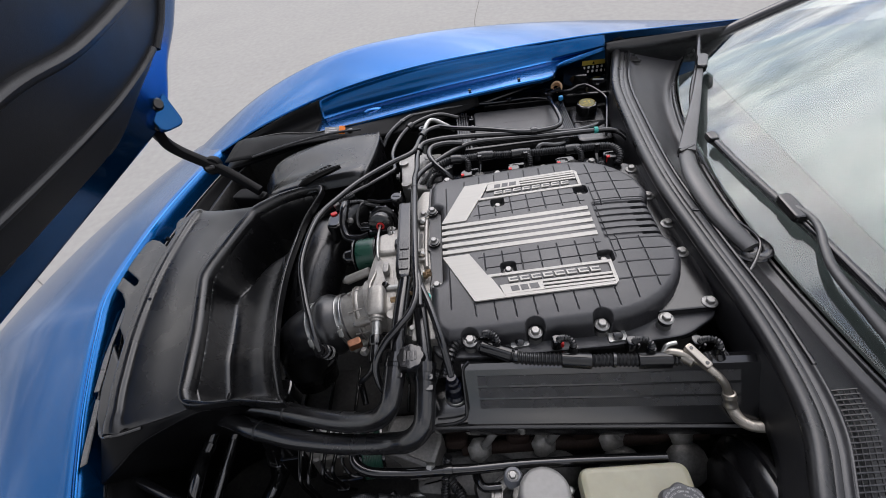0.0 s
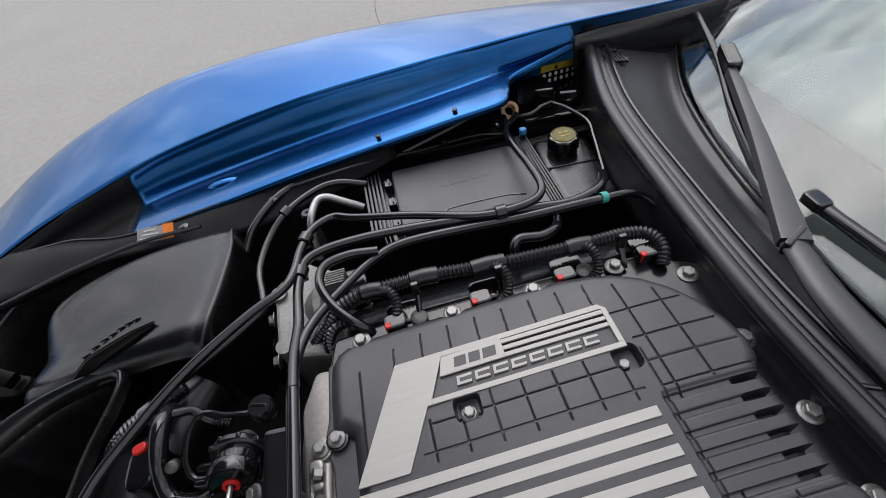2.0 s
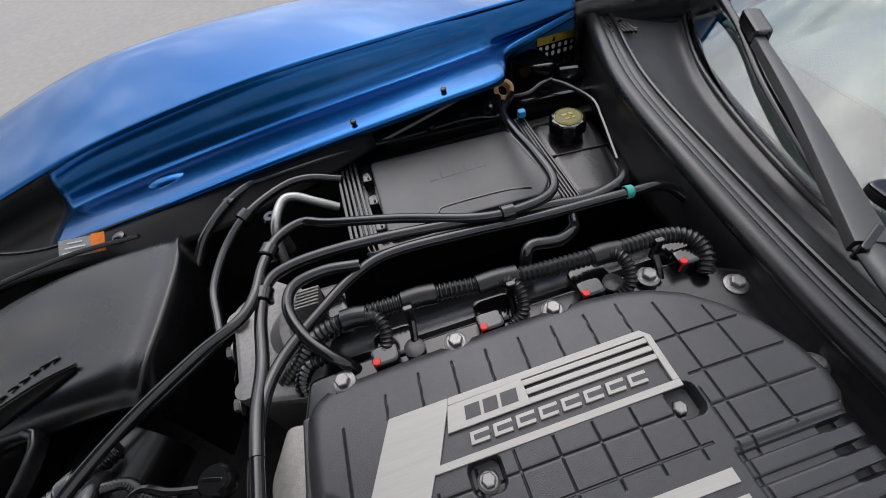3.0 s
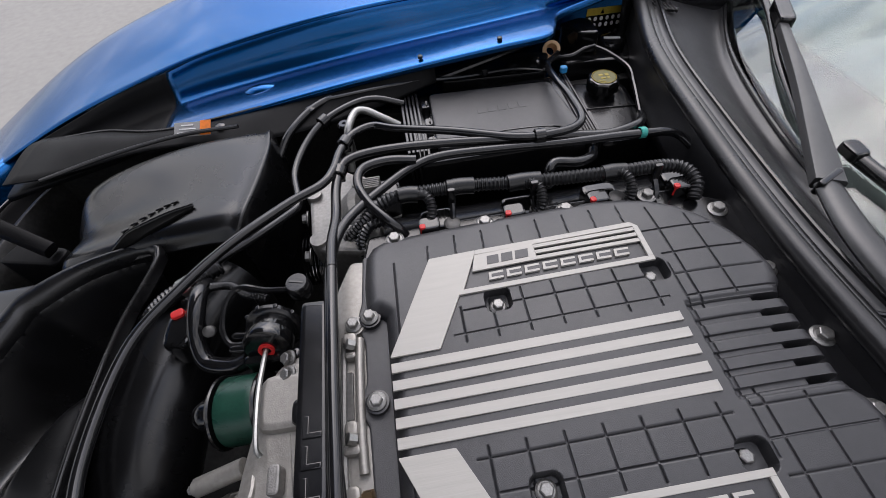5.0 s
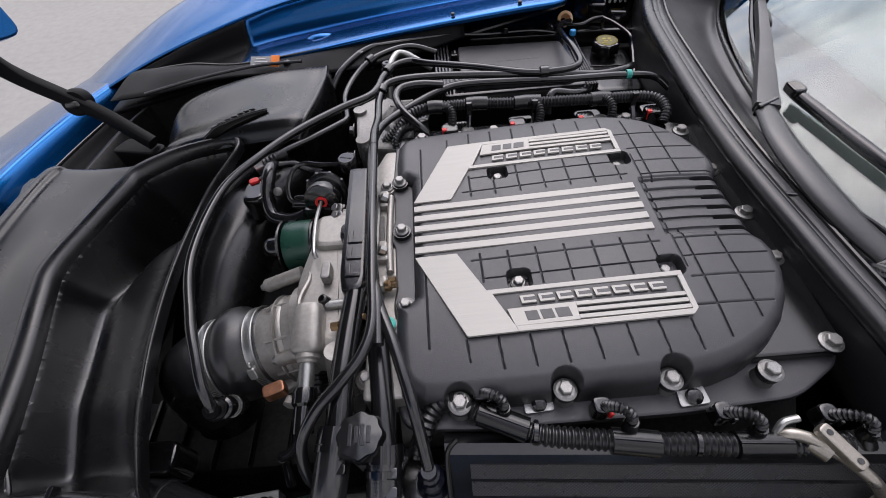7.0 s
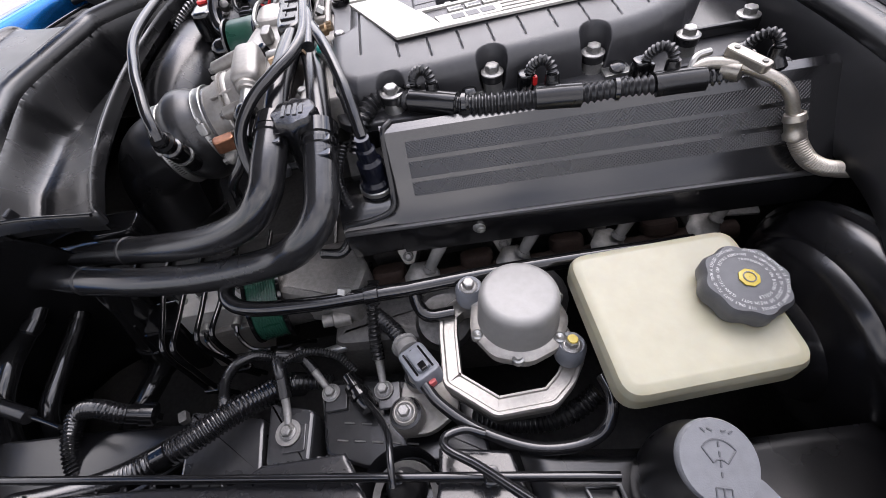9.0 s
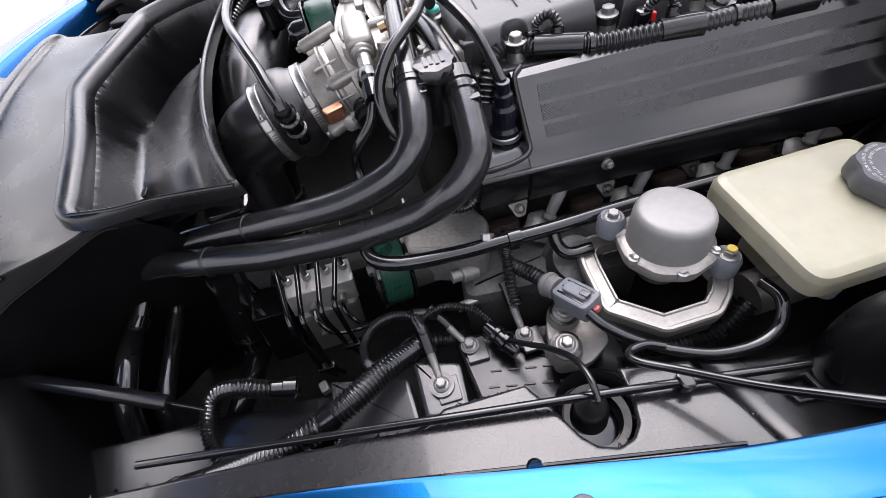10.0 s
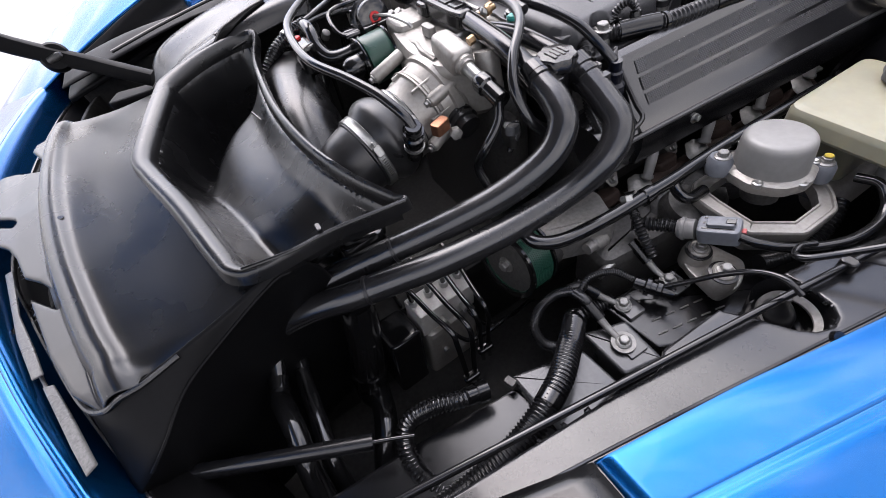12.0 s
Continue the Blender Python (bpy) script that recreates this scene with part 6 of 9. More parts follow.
hose("vent_hose", "long black vapour hose looping over the engine bay", "hose",
     [(-0.2005, 0.514, 0.904), (-0.203, 0.521, 0.915), (-0.209, 0.536, 0.926), (-0.217, 0.562, 0.936), (-0.233, 0.609, 0.945), (-0.256, 0.700, 0.950), (-0.244, 0.815, 0.955), (-0.200, 0.885, 0.957), (-0.150, 0.940, 0.958), (-0.085, 0.992, 0.958), (-0.042, 1.018, 0.958), (-0.026, 1.045, 0.957),
      (-0.017, 1.085, 0.955), (0.000, 1.122, 0.953), (0.032, 1.140, 0.951), (0.067, 1.125, 0.951), (0.15, 1.098, 0.951), (0.24, 1.062, 0.951), (0.295, 1.058, 0.951), (0.330, 1.068, 0.950), (0.345, 1.095, 0.948), (0.346, 1.15, 0.945), (0.345, 1.215, 0.935), (0.350, 1.275, 0.925), (0.372, 1.31, 0.915), (0.395, 1.35, 0.90)],
     0.0062, clips=((0.50, 0.004), (0.70, 0.004)))
hose("coolant_hose", "black coolant hose beside the alternator", "hose",
     [(0.085, 1.255, 0.905), (0.04, 1.262, 0.918), (0.0, 1.256, 0.920), (-0.049, 1.221, 0.920), (-0.083, 1.180, 0.910), (-0.102, 1.123, 0.902), (-0.096, 1.07, 0.900), (-0.094, 1.045, 0.900), (-0.108, 1.030, 0.900), (-0.150, 0.998, 0.900), (-0.205, 0.962, 0.898), (-0.250, 0.93, 0.885), (-0.275, 0.89, 0.870)],
     0.0062, clips=((0.26, 0.005),))
hose("coolant_hose", "black coolant hose running along the wing", "hose", [(-0.14, 1.19, 0.88), (-0.118, 1.226, 0.900), (-0.075, 1.272, 0.912), (-0.02, 1.300, 0.915), (0.06, 1.312, 0.915), (0.15, 1.31, 0.91)], 0.0075)
hose("heater_pipe", "black heater pipe with a green end clip", "pipe",
     [(-0.024, 0.870, 0.966), (-0.026, 0.915, 0.958), (-0.024, 0.965, 0.948), (-0.024, 1.02, 0.948), (-0.014, 1.062, 0.950), (0.015, 1.078, 0.950), (0.07, 1.083, 0.948), (0.14, 1.079, 0.946), (0.23, 1.068, 0.944), (0.32, 1.057, 0.942), (0.37, 1.050, 0.941), (0.415, 1.060, 0.940), (0.44, 1.085, 0.93), (0.46, 1.12, 0.91)],
     0.0068, clips=((0.28, 0.004),))
pipe = hose("heater_pipe", "black heater pipe bending down to the fuel rail", "pipe",
     [(-0.008, 0.545, 0.962), (-0.010, 0.60, 0.968), (-0.018, 0.64, 0.970), (-0.021, 0.72, 0.970), (-0.024, 0.80, 0.968), (-0.027, 0.87, 0.962), (-0.022, 0.925, 0.952), (-0.004, 0.968, 0.944), (0.04, 1.012, 0.941), (0.082, 1.045, 0.940), (0.128, 1.060, 0.940), (0.22, 1.055, 0.940), (0.314, 1.046, 0.940), (0.411, 1.041, 0.940), (0.47, 1.042, 0.930), (0.50, 1.02, 0.91)],
     0.0065)
g = Geo().lathe([(0.0072, -0.005), (0.0082, -0.004), (0.0082, 0.004), (0.0072, 0.005)], (0.419, 1.042, 0.940), (1, 0, -0.1), n=16)
part("end_clip", g, M_TEAL, pipe, "pale green quick-connect clip")
hose("cable_loop", "short black coolant hose bend", "hose", [(0.062, 0.942, 0.912), (0.052, 0.948, 0.928), (0.040, 0.957, 0.937), (0.018, 0.985, 0.945), (0.006, 1.02, 0.950), (0.016, 1.046, 0.952), (0.05, 1.054, 0.952), (0.09, 1.05, 0.949)], 0.0065)
hose("vent_hose", "short black breather hose with an elbow", "hose", [(0.271, 1.000, 0.905), (0.271, 1.003, 0.930), (0.282, 1.012, 0.937), (0.314, 1.010, 0.933), (0.340, 1.024, 0.926), (0.352, 1.045, 0.918)], 0.0072)

# two feed lines running down the front of the cover
hose("feed_line", "black line curving down in front of the cover", "pipe",
     [(-0.024, 0.87, 0.966), (-0.020, 0.74, 0.972), (-0.016, 0.63, 0.972), (-0.014, 0.57, 0.968), (-0.024, 0.535, 0.964), (-0.045, 0.510, 0.958), (-0.070, 0.488, 0.946), (-0.088, 0.463, 0.925), (-0.086, 0.44, 0.895), (-0.070, 0.43, 0.87)], 0.0062)
hose("feed_line", "black line ending in a quick connector", "pipe",
     [(-0.024, 0.76, 0.962), (-0.021, 0.70, 0.966), (-0.018, 0.66, 0.966), (-0.010, 0.60, 0.965), (0.008, 0.545, 0.963), (0.024, 0.49, 0.950), (0.032, 0.455, 0.930), (0.036, 0.435, 0.915)], 0.0062)


def fuel_rail():
    f = thing("fuel_rail", (-0.045, 0.68, 0.90), "black coolant manifold tube with two hose ends", "manifold tube")
    g = Geo().tube([(-0.050, 0.832, 0.932), (-0.047, 0.78, 0.938), (-0.042, 0.70, 0.940), (-0.040, 0.64, 0.940), (-0.046, 0.57, 0.938), (-0.050, 0.52, 0.934), (-0.053, 0.468, 0.922)], 0.0135, n=14)
    part("rail", g, M_SATIN, f)
    g = Geo().prism(rounded([(-0.062, 0.840), (-0.030, 0.838), (-0.026, 0.64), (-0.032, 0.622), (-0.056, 0.622), (-0.060, 0.65)], 0.008), 0.928, 0.955, 0.006)
    boss = part("lettered_boss", g, M_SATIN, f, "raised black boss with moulded marks")
    for k in range(3):
        g = Geo().prism([(-0.052, 0.640 + k * 0.026), (-0.034, 0.640 + k * 0.026), (-0.034, 0.645 + k * 0.026), (-0.046, 0.645 + k * 0.026), (-0.046, 0.660 + k * 0.026), (-0.052, 0.660 + k * 0.026)], 0.953, 0.9572, 0.0008)
        part("raised_mark", g, M_SATIN, boss)
    g = Geo().box((-0.058, 0.722, 0.938), (0.018, 0.026, 0.022), 0.005)
    part("ear", g, M_SATIN, f)
    g = Geo().tube([(-0.024, 0.61, 0.925), (-0.014, 0.56, 0.930), (-0.008, 0.50, 0.926), (-0.006, 0.452, 0.918)], 0.0125, n=14)
    part("rail", g, M_SATIN, f)
    # filler neck with its cap
    g = Geo().lathe([(0.020, -0.05), (0.020, 0.0), (0.0005, 0.0)], (-0.027, 0.463, 0.925), n=20)
    part("filler_neck", g, M_SATIN, f)
    g = Geo().lathe([(0.020, 0.0), (0.0235, 0.002), (0.0235, 0.012), (0.021, 0.016), (0.0005, 0.0175)], (-0.027, 0.463, 0.926), n=48, lobes=8, lobe=0.05)
    cap = part("cap", g, M_SATIN, f, "worn black lobed coolant cap")
    for k in range(4):
        g = Geo().box((-0.036 + 0.006 * k, 0.463, 0.9432), (0.004, 0.02 - 0.004 * (k % 2), 0.0012), 0.0003)
        part("raised_mark", g, M_SATIN, cap)
    return f


fuel_rail()


def big_hose(pts, band_k):
    h = thing("radiator_hose", pts[0], "thick black radiator hose with fine ribs and clamps", "radiator hose", group="radiator hoses")
    part("tube", Geo().tube(pts, 0.0172, n=24, per=14, wave=0.000012, pitch=0.0032), M_RADHOSE, h)
    path = catmull(pts, 14)
    for k, w in ((0.03, 0.008), (0.085, 0.003)):
        i = max(1, int(k * len(path)))
        d = (path[i + 1] - path[i - 1]).normalized()
        g = Geo().lathe([(0.0170, -w), (0.0192, -w), (0.0192, w), (0.0170, w)], path[i], d, n=22)
        c = part("clamp", g, M_GLOSS, h, "black spring clamp")
        g = Geo().box(path[i] + Vector((0.008, -0.020, 0.004)), (0.012, 0.010, 0.010), 0.001)
        part("clamp_tab", g, M_GLOSS, c)
    i = int(band_k * len(path))
    d = (path[i + 1] - path[i - 1]).normalized()
    g = Geo().lathe([(0.0170, -0.0025), (0.0184, -0.0015), (0.0184, 0.0015), (0.0170, 0.0025)], path[i], d, n=22)
    part("band", g, M_RUBBER, h, "thin rubber band")
    return h


big_hose([(-0.053, 0.475, 0.925), (-0.056, 0.452, 0.920), (-0.060, 0.424, 0.911), (-0.069, 0.402, 0.895), (-0.096, 0.394, 0.870), (-0.152, 0.405, 0.842), (-0.220, 0.427, 0.820), (-0.288, 0.452, 0.801), (-0.365, 0.475, 0.785), (-0.45, 0.49, 0.765), (-0.54, 0.50, 0.74)], 0.70)
big_hose([(-0.006, 0.458, 0.922), (-0.007, 0.435, 0.914), (-0.009, 0.402, 0.900), (-0.015, 0.372, 0.884), (-0.040, 0.360, 0.860), (-0.083, 0.369, 0.830), (-0.165, 0.381, 0.810), (-0.248, 0.397, 0.800), (-0.305, 0.413, 0.795), (-0.36, 0.432, 0.788), (-0.41, 0.456, 0.776), (-0.45, 0.474, 0.760), (-0.475, 0.482, 0.735)], 0.72)
hose("ribbed_wire", "thin ribbed wire conduit dropping between the hoses", "wire conduit", [(0.012, 0.455, 0.90), (-0.002, 0.43, 0.87), (0.004, 0.41, 0.83), (-0.02, 0.40, 0.79), (-0.05, 0.41, 0.78)], 0.0055, wave=0.0009, pitch=0.004)


# ---- throttle body and intake ----
def throttle_body():
    t = thing("throttle_body", (-0.12, 0.64, 0.82), "cast aluminium throttle body and supercharger snout", "throttle body")
    ax = Vector((-0.975, -0.12, -0.18)).normalized()
    # snout block towards the cover
    g = Geo().prism(rounded([(-0.120, 0.580), (-0.055, 0.555), (-0.036, 0.58), (-0.036, 0.785), (-0.065, 0.80), (-0.100, 0.785), (-0.118, 0.72), (-0.128, 0.66)], 0.02, 6), 0.83, 0.922, 0.014)
    part("snout", g, M_CAST, t)
    part("snout_flat", Geo().box((-0.078, 0.742, 0.918), (0.062, 0.060, 0.026), 0.007), M_CAST, t)
    part("bracket_tab", Geo().box((-0.083, 0.668, 0.930), (0.012, 0.026, 0.016), 0.002), M_CASTMID, t)
    part("casting_rib", Geo().tube([(-0.112, 0.690, 0.915), (-0.108, 0.665, 0.922), (-0.115, 0.635, 0.924), (-0.112, 0.605, 0.920)], 0.0035, n=8), M_CAST, t)
    # smooth round barrel with ridges
    o = Vector((-0.1155, 0.6255, 0.857))
    g = Geo().lathe([(0.0005, -0.045), (0.052, -0.045), (0.058, -0.035), (0.060, -0.012), (0.0645, -0.008), (0.0645, 0.002), (0.060, 0.004), (0.0565, 0.018), (0.058, 0.020), (0.058, 0.024), (0.055, 0.027), (0.053, 0.042), (0.051, 0.046), (0.0505, 0.068), (0.0005, 0.068)], o, ax, n=52)
    part("barrel", g, M_CAST, t)
    u, v, w = axes(ax)
    # raised ring rib and bolt-boss webs round the bore
    part("ring_rib", Geo().lathe([(0.0545, 0.026), (0.0600, 0.0268), (0.0600, 0.0292), (0.0545, 0.030)], o, ax, n=48), M_CAST, t)
    for q in (15, 62, 110, 160, 210, 262, 312):
        d = u * math.cos(radians(q)) + v * math.sin(radians(q))
        g = Geo().box((0, 0, 0), (0.006, 0.0035, 0.038), 0.0012, None)
        m = Matrix((d, w.cross(d), w)).transposed().to_4x4()
        g.v = [tuple(m @ Vector(p) + o + d * 0.0558 + w * 0.022) for p in g.v]
        part("rib", g, M_CAST, t)
    for p, q in (((-0.135, 0.690, 0.902), (-0.178, 0.683, 0.892)), ((-0.118, 0.575, 0.842), (-0.165, 0.556, 0.832)), ((-0.100, 0.583, 0.893), (-0.146, 0.577, 0.884))):
        p, q = Vector(p), Vector(q)
        d = (q - p).normalized()
        g = Geo().lathe([(0.0005, -0.01), (0.0095, -0.01), (0.0095, (q - p).length - 0.002), (0.008, (q - p).length), (0.0005, (q - p).length)], p, d, n=18)
        part("bolt_boss", g, M_CAST, t)
        bolt(t, q, d, BOLT_SMALL)
    # bulged rubber sleeve between the clamps
    part("bellows", Geo().lathe([(0.0505, 0.055), (0.0520, 0.058), (0.0525, 0.072), (0.0560, 0.078), (0.0610, 0.086), (0.0635, 0.095), (0.0638, 0.103), (0.0610, 0.111), (0.0560, 0.117), (0.0540, 0.121), (0.0540, 0.136), (0.0520, 0.138)], o, ax, n=48), M_ELBOW, t, "bulged rubber sleeve")
    # worm-drive clamp bands
    for s, r in ((0.065, 0.0545), (0.1275, 0.0560)):
        c0 = o + w * s
        g = Geo().lathe([(r - 0.002, -0.0065), (r - 0.0003, -0.0065), (r + 0.0006, -0.0055), (r, -0.0045), (r, 0.0045), (r + 0.0006, 0.0055), (r - 0.0003, 0.0065), (r - 0.002, 0.0065)], c0, ax, n=44)
        clamp = part("clamp_band", g, M_STEEL, t, "bright steel worm-drive clamp")
        d = Vector((0.05, -0.85, 0.50))
        d = (d - w * d.dot(w)).normalized()
        e = w.cross(d)
        m = Matrix((w, e, d)).transposed().to_4x4()
        g = Geo().box((0, 0, 0), (0.011, 0.016, 0.009), 0.0015, None)
        g.v = [tuple(m @ Vector(p) + c0 + d * (r + 0.004)) for p in g.v]
        part("clamp_screw", g, M_STEEL, clamp)
        g = Geo().hexa(c0 + d * (r + 0.004) + e * 0.009, e, 0.0045, 0.006)
        part("screw_head", g, M_STEEL, clamp)
        for k in range(9):
            q = radians(14 + 3.6 * k)
            dk = d * math.cos(q) - e * math.sin(q)
            m = Matrix((w, dk.cross(w), dk)).transposed().to_4x4()
            g = Geo().box((0, 0, 0), (0.0065, 0.0013, 0.0012), 0.0002, None)
            g.v = [tuple(m @ Vector(p) + c0 + dk * (r + 0.0002)) for p in g.v]
            part("clamp_slot", g, M_CASTDARK, clamp)
    # rubber elbow
    c = lambda k, x=0.0, y=0.0, z=0.0: o + w * k + Vector((x, y, z))
    g = Geo().tube([c(0.124), c(0.140), c(0.158, 0.0, 0.0, -0.003), c(0.176, 0.0, 0.002, -0.014), c(0.192, 0.0, 0.004, -0.036), c(0.200, 0.0, 0.004, -0.070), c(0.202, 0.0, 0.0, -0.11)], lambda k: 0.0530 - 0.006 * min(1, k * 1.6), n=36)
    part("rubber_elbow", g, M_RUBBER, t, "fat black rubber intake elbow")
    # quick connector pointing down
    ax3 = Vector((0.03, 0.40, -0.91)).normalized()
    o3 = Vector((-0.2005, 0.514, 0.904))
    con = part("hose_end", Geo().lathe([(0.0005, -0.004), (0.0095, -0.004), (0.0105, -0.002), (0.0105, 0.004), (0.0098, 0.006), (0.0098, 0.016), (0.0125, 0.018), (0.0125, 0.040), (0.0105, 0.043), (0.0105, 0.062), (0.0005, 0.062)], o3, ax3, n=24), M_GLOSS, t, "black quick connector")
    for s in (0.005, 0.019, 0.039):
        part("edge_ring", Geo().lathe([(0.0100, s), (0.0132, s), (0.0132, s + 0.0022), (0.0100, s + 0.0022)], o3, ax3, n=24), M_STEEL if s > 0.03 else M_GLOSS, con)
    # silver solenoid barrel, its stem and plug
    ax2 = Vector((0.0, -0.97, -0.22)).normalized()
    o2 = Vector((-0.095, 0.606, 0.934))
    u2, v2, w2 = axes(ax2)
    def squared(s, r):
        pts = []
        for k in range(28):
            q = 2 * math.pi * (k + 0.5) / 28
            a, b = math.cos(q), math.sin(q)
            f = r / (a ** 4 + b ** 4) ** 0.25
            pts.append(o2 + w2 * s + u2 * a * f + v2 * b * f)
        return pts
    sol = part("solenoid_housing", Geo().rings([squared(s, r) for s, r in ((-0.012, 0.006), (-0.011, 0.0125), (-0.007, 0.0148), (0.006, 0.0160), (0.034, 0.0172), (0.042, 0.0172), (0.046, 0.0155), (0.048, 0.0120))]), M_CAST, t, "squared cast solenoid housing", angle=40)
    part("collar", Geo().lathe([(0.0005, 0.046), (0.0130, 0.046), (0.0140, 0.048), (0.0140, 0.052), (0.0115, 0.054), (0.0110, 0.057), (0.0005, 0.057)], o2, ax2, n=26), M_CAST, sol)
    part("stem", Geo().lathe([(0.0005, 0.05), (0.0085, 0.05), (0.0085, 0.086), (0.0005, 0.086)], o2, ax2, n=20), M_STEEL, sol)
    part("connector", Geo().lathe([(0.0005, 0.084), (0.012, 0.084), (0.0135, 0.088), (0.0135, 0.100), (0.011, 0.103), (0.0115, 0.130), (0.0005, 0.132)], o2, ax2, n=20), M_GLOSS, t, "black plugged connector")
    g = Geo().tube([(-0.096, 0.484, 0.907), (-0.108, 0.472, 0.885), (-0.130, 0.470, 0.86), (-0.140, 0.478, 0.83), (-0.138, 0.455, 0.80)], 0.0058, n=10)
    part("drop_hose", g, M_HOSE, t)
    part("hex_plug", Geo().hexa((-0.134, 0.540, 0.850), (-0.25, -0.95, 0.15), 0.015, 0.010), M_CASTMID, t)
    part("sealed_coupling", Geo().lathe([(0.0005, -0.02), (0.017, -0.02), (0.017, -0.006), (0.0215, -0.004), (0.0215, 0.0), (0.0185, 0.002), (0.0185, 0.005), (0.0220, 0.007), (0.0220, 0.011), (0.0180, 0.013), (0.0180, 0.022), (0.0005, 0.024)], (-0.108, 0.568, 0.845), (0.05, -0.95, -0.30), n=28), M_RUBBER, t, "ribbed black rubber coupling")
    g = Geo().lathe([(0.0005, 0), (0.016, 0), (0.016, 0.05), (0.0005, 0.05)], (-0.065, 0.545, 0.88), (0.1, 0.3, 0.9), n=18)
    part("side_boss", g, M_CAST, t)
    g = Geo().box((-0.151, 0.546, 0.864), (0.026, 0.016, 0.018), 0.002, Matrix.Rotation(radians(20), 4, "Z"))
    part("copper_block", g, M_COPPER, t, "copper coloured metal block")
    for x, y, z in ((-0.080, 0.628, 0.926),):
        g = Geo().lathe([(0.0005, 0), (0.006, 0), (0.006, 0.010), (0.004, 0.012), (0.0005, 0.012)], (x, y, z), (-0.3, -0.2, 1), n=14)
        part("nipple", g, M_GLOSS, t)
    for p in ((-0.068, 0.588, 0.932), (-0.002, 0.640, 0.938)):
        g = Geo().hexa(p, (1, 0, 0.2), 0.010, 0.010)
        part("brass_hex", g, M_BRASS, t, "brass hexagon fitting")
    bolt(t, (-0.083, 0.792, 0.918), (-0.5, -0.2, 1), BOLT)
    bolt(t, (-0.079, 0.770, 0.925), (-0.5, -0.2, 1), BOLT)
    return t


throttle_body()


def front_plug():
    c = thing("wire_connector", (-0.075, 0.50, 0.78), "small grey plug on a black lead by the throttle", "connector")
    turn = Matrix.Rotation(radians(35), 4, "Z") @ Matrix.Rotation(radians(20), 4, "Y")
    part("body", Geo().box((-0.079, 0.485, 0.853), (0.024, 0.014, 0.013), 0.002, turn), M_CAPGREY, c)
    part("latch", Geo().box((-0.081, 0.483, 0.861), (0.012, 0.007, 0.004), 0.001, turn), M_BOOT, c)
    part("lead", Geo().tube([(-0.070, 0.492, 0.852), (-0.058, 0.503, 0.842), (-0.050, 0.515, 0.815), (-0.055, 0.53, 0.78)], 0.0045, n=10, wave=0.0006, pitch=0.0032), M_CONDUIT, c)
    part("mount_stud", Geo().hexa((-0.062, 0.520, 0.835), (-0.6, -0.7, 0.4), 0.010, 0.008), M_STEEL, c)
    part("bracket", Geo().box((-0.052, 0.530, 0.815), (0.016, 0.030, 0.050), 0.003), M_CASTDARK, c)
    return c


front_plug()


def drive_snout():
    p = thing("drive_pulley", (-0.13, 0.76, 0.86), "dark green painted pulley on a black hub", "pulley", group="green pulleys")
    ax = (-0.98, 0.02, -0.05)
    prof = [(0.030, -0.002), (0.0366, -0.001), (0.0374, 0.001), (0.0374, 0.010), (0.0371, 0.020), (0.0374, 0.030), (0.0374, 0.039), (0.0366, 0.041), (0.030, 0.042)]
    g = Geo().lathe(prof, (-0.118, 0.757, 0.885), ax, n=44)
    part("ring", g, M_GREEN, p, "dark green ring")
    for s in (-0.004, 0.044):
        g = Geo().lathe([(0.020, 0.0), (0.0395, 0.0), (0.0405, 0.002), (0.0395, 0.004), (0.020, 0.004)], Vector((-0.118, 0.757, 0.885)) + Vector(ax).normalized() * s, ax, n=44)
        part("rim", g, M_GLOSS, p)
    g = Geo().lathe([(0.0005, 0.0), (0.018, 0.0), (0.018, 0.02), (0.015, 0.026), (0.012, 0.03), (0.0005, 0.03)], (-0.166, 0.758, 0.883), ax, n=24)
    part("hub", g, M_GLOSS, p)
    g = Geo().lathe([(0.0005, -0.03), (0.02, -0.03), (0.02, 0.03), (0.0005, 0.03)], (-0.10, 0.757, 0.885), ax, n=20)
    part("shaft", g, M_CASTDARK, p)
    return p


drive_snout()


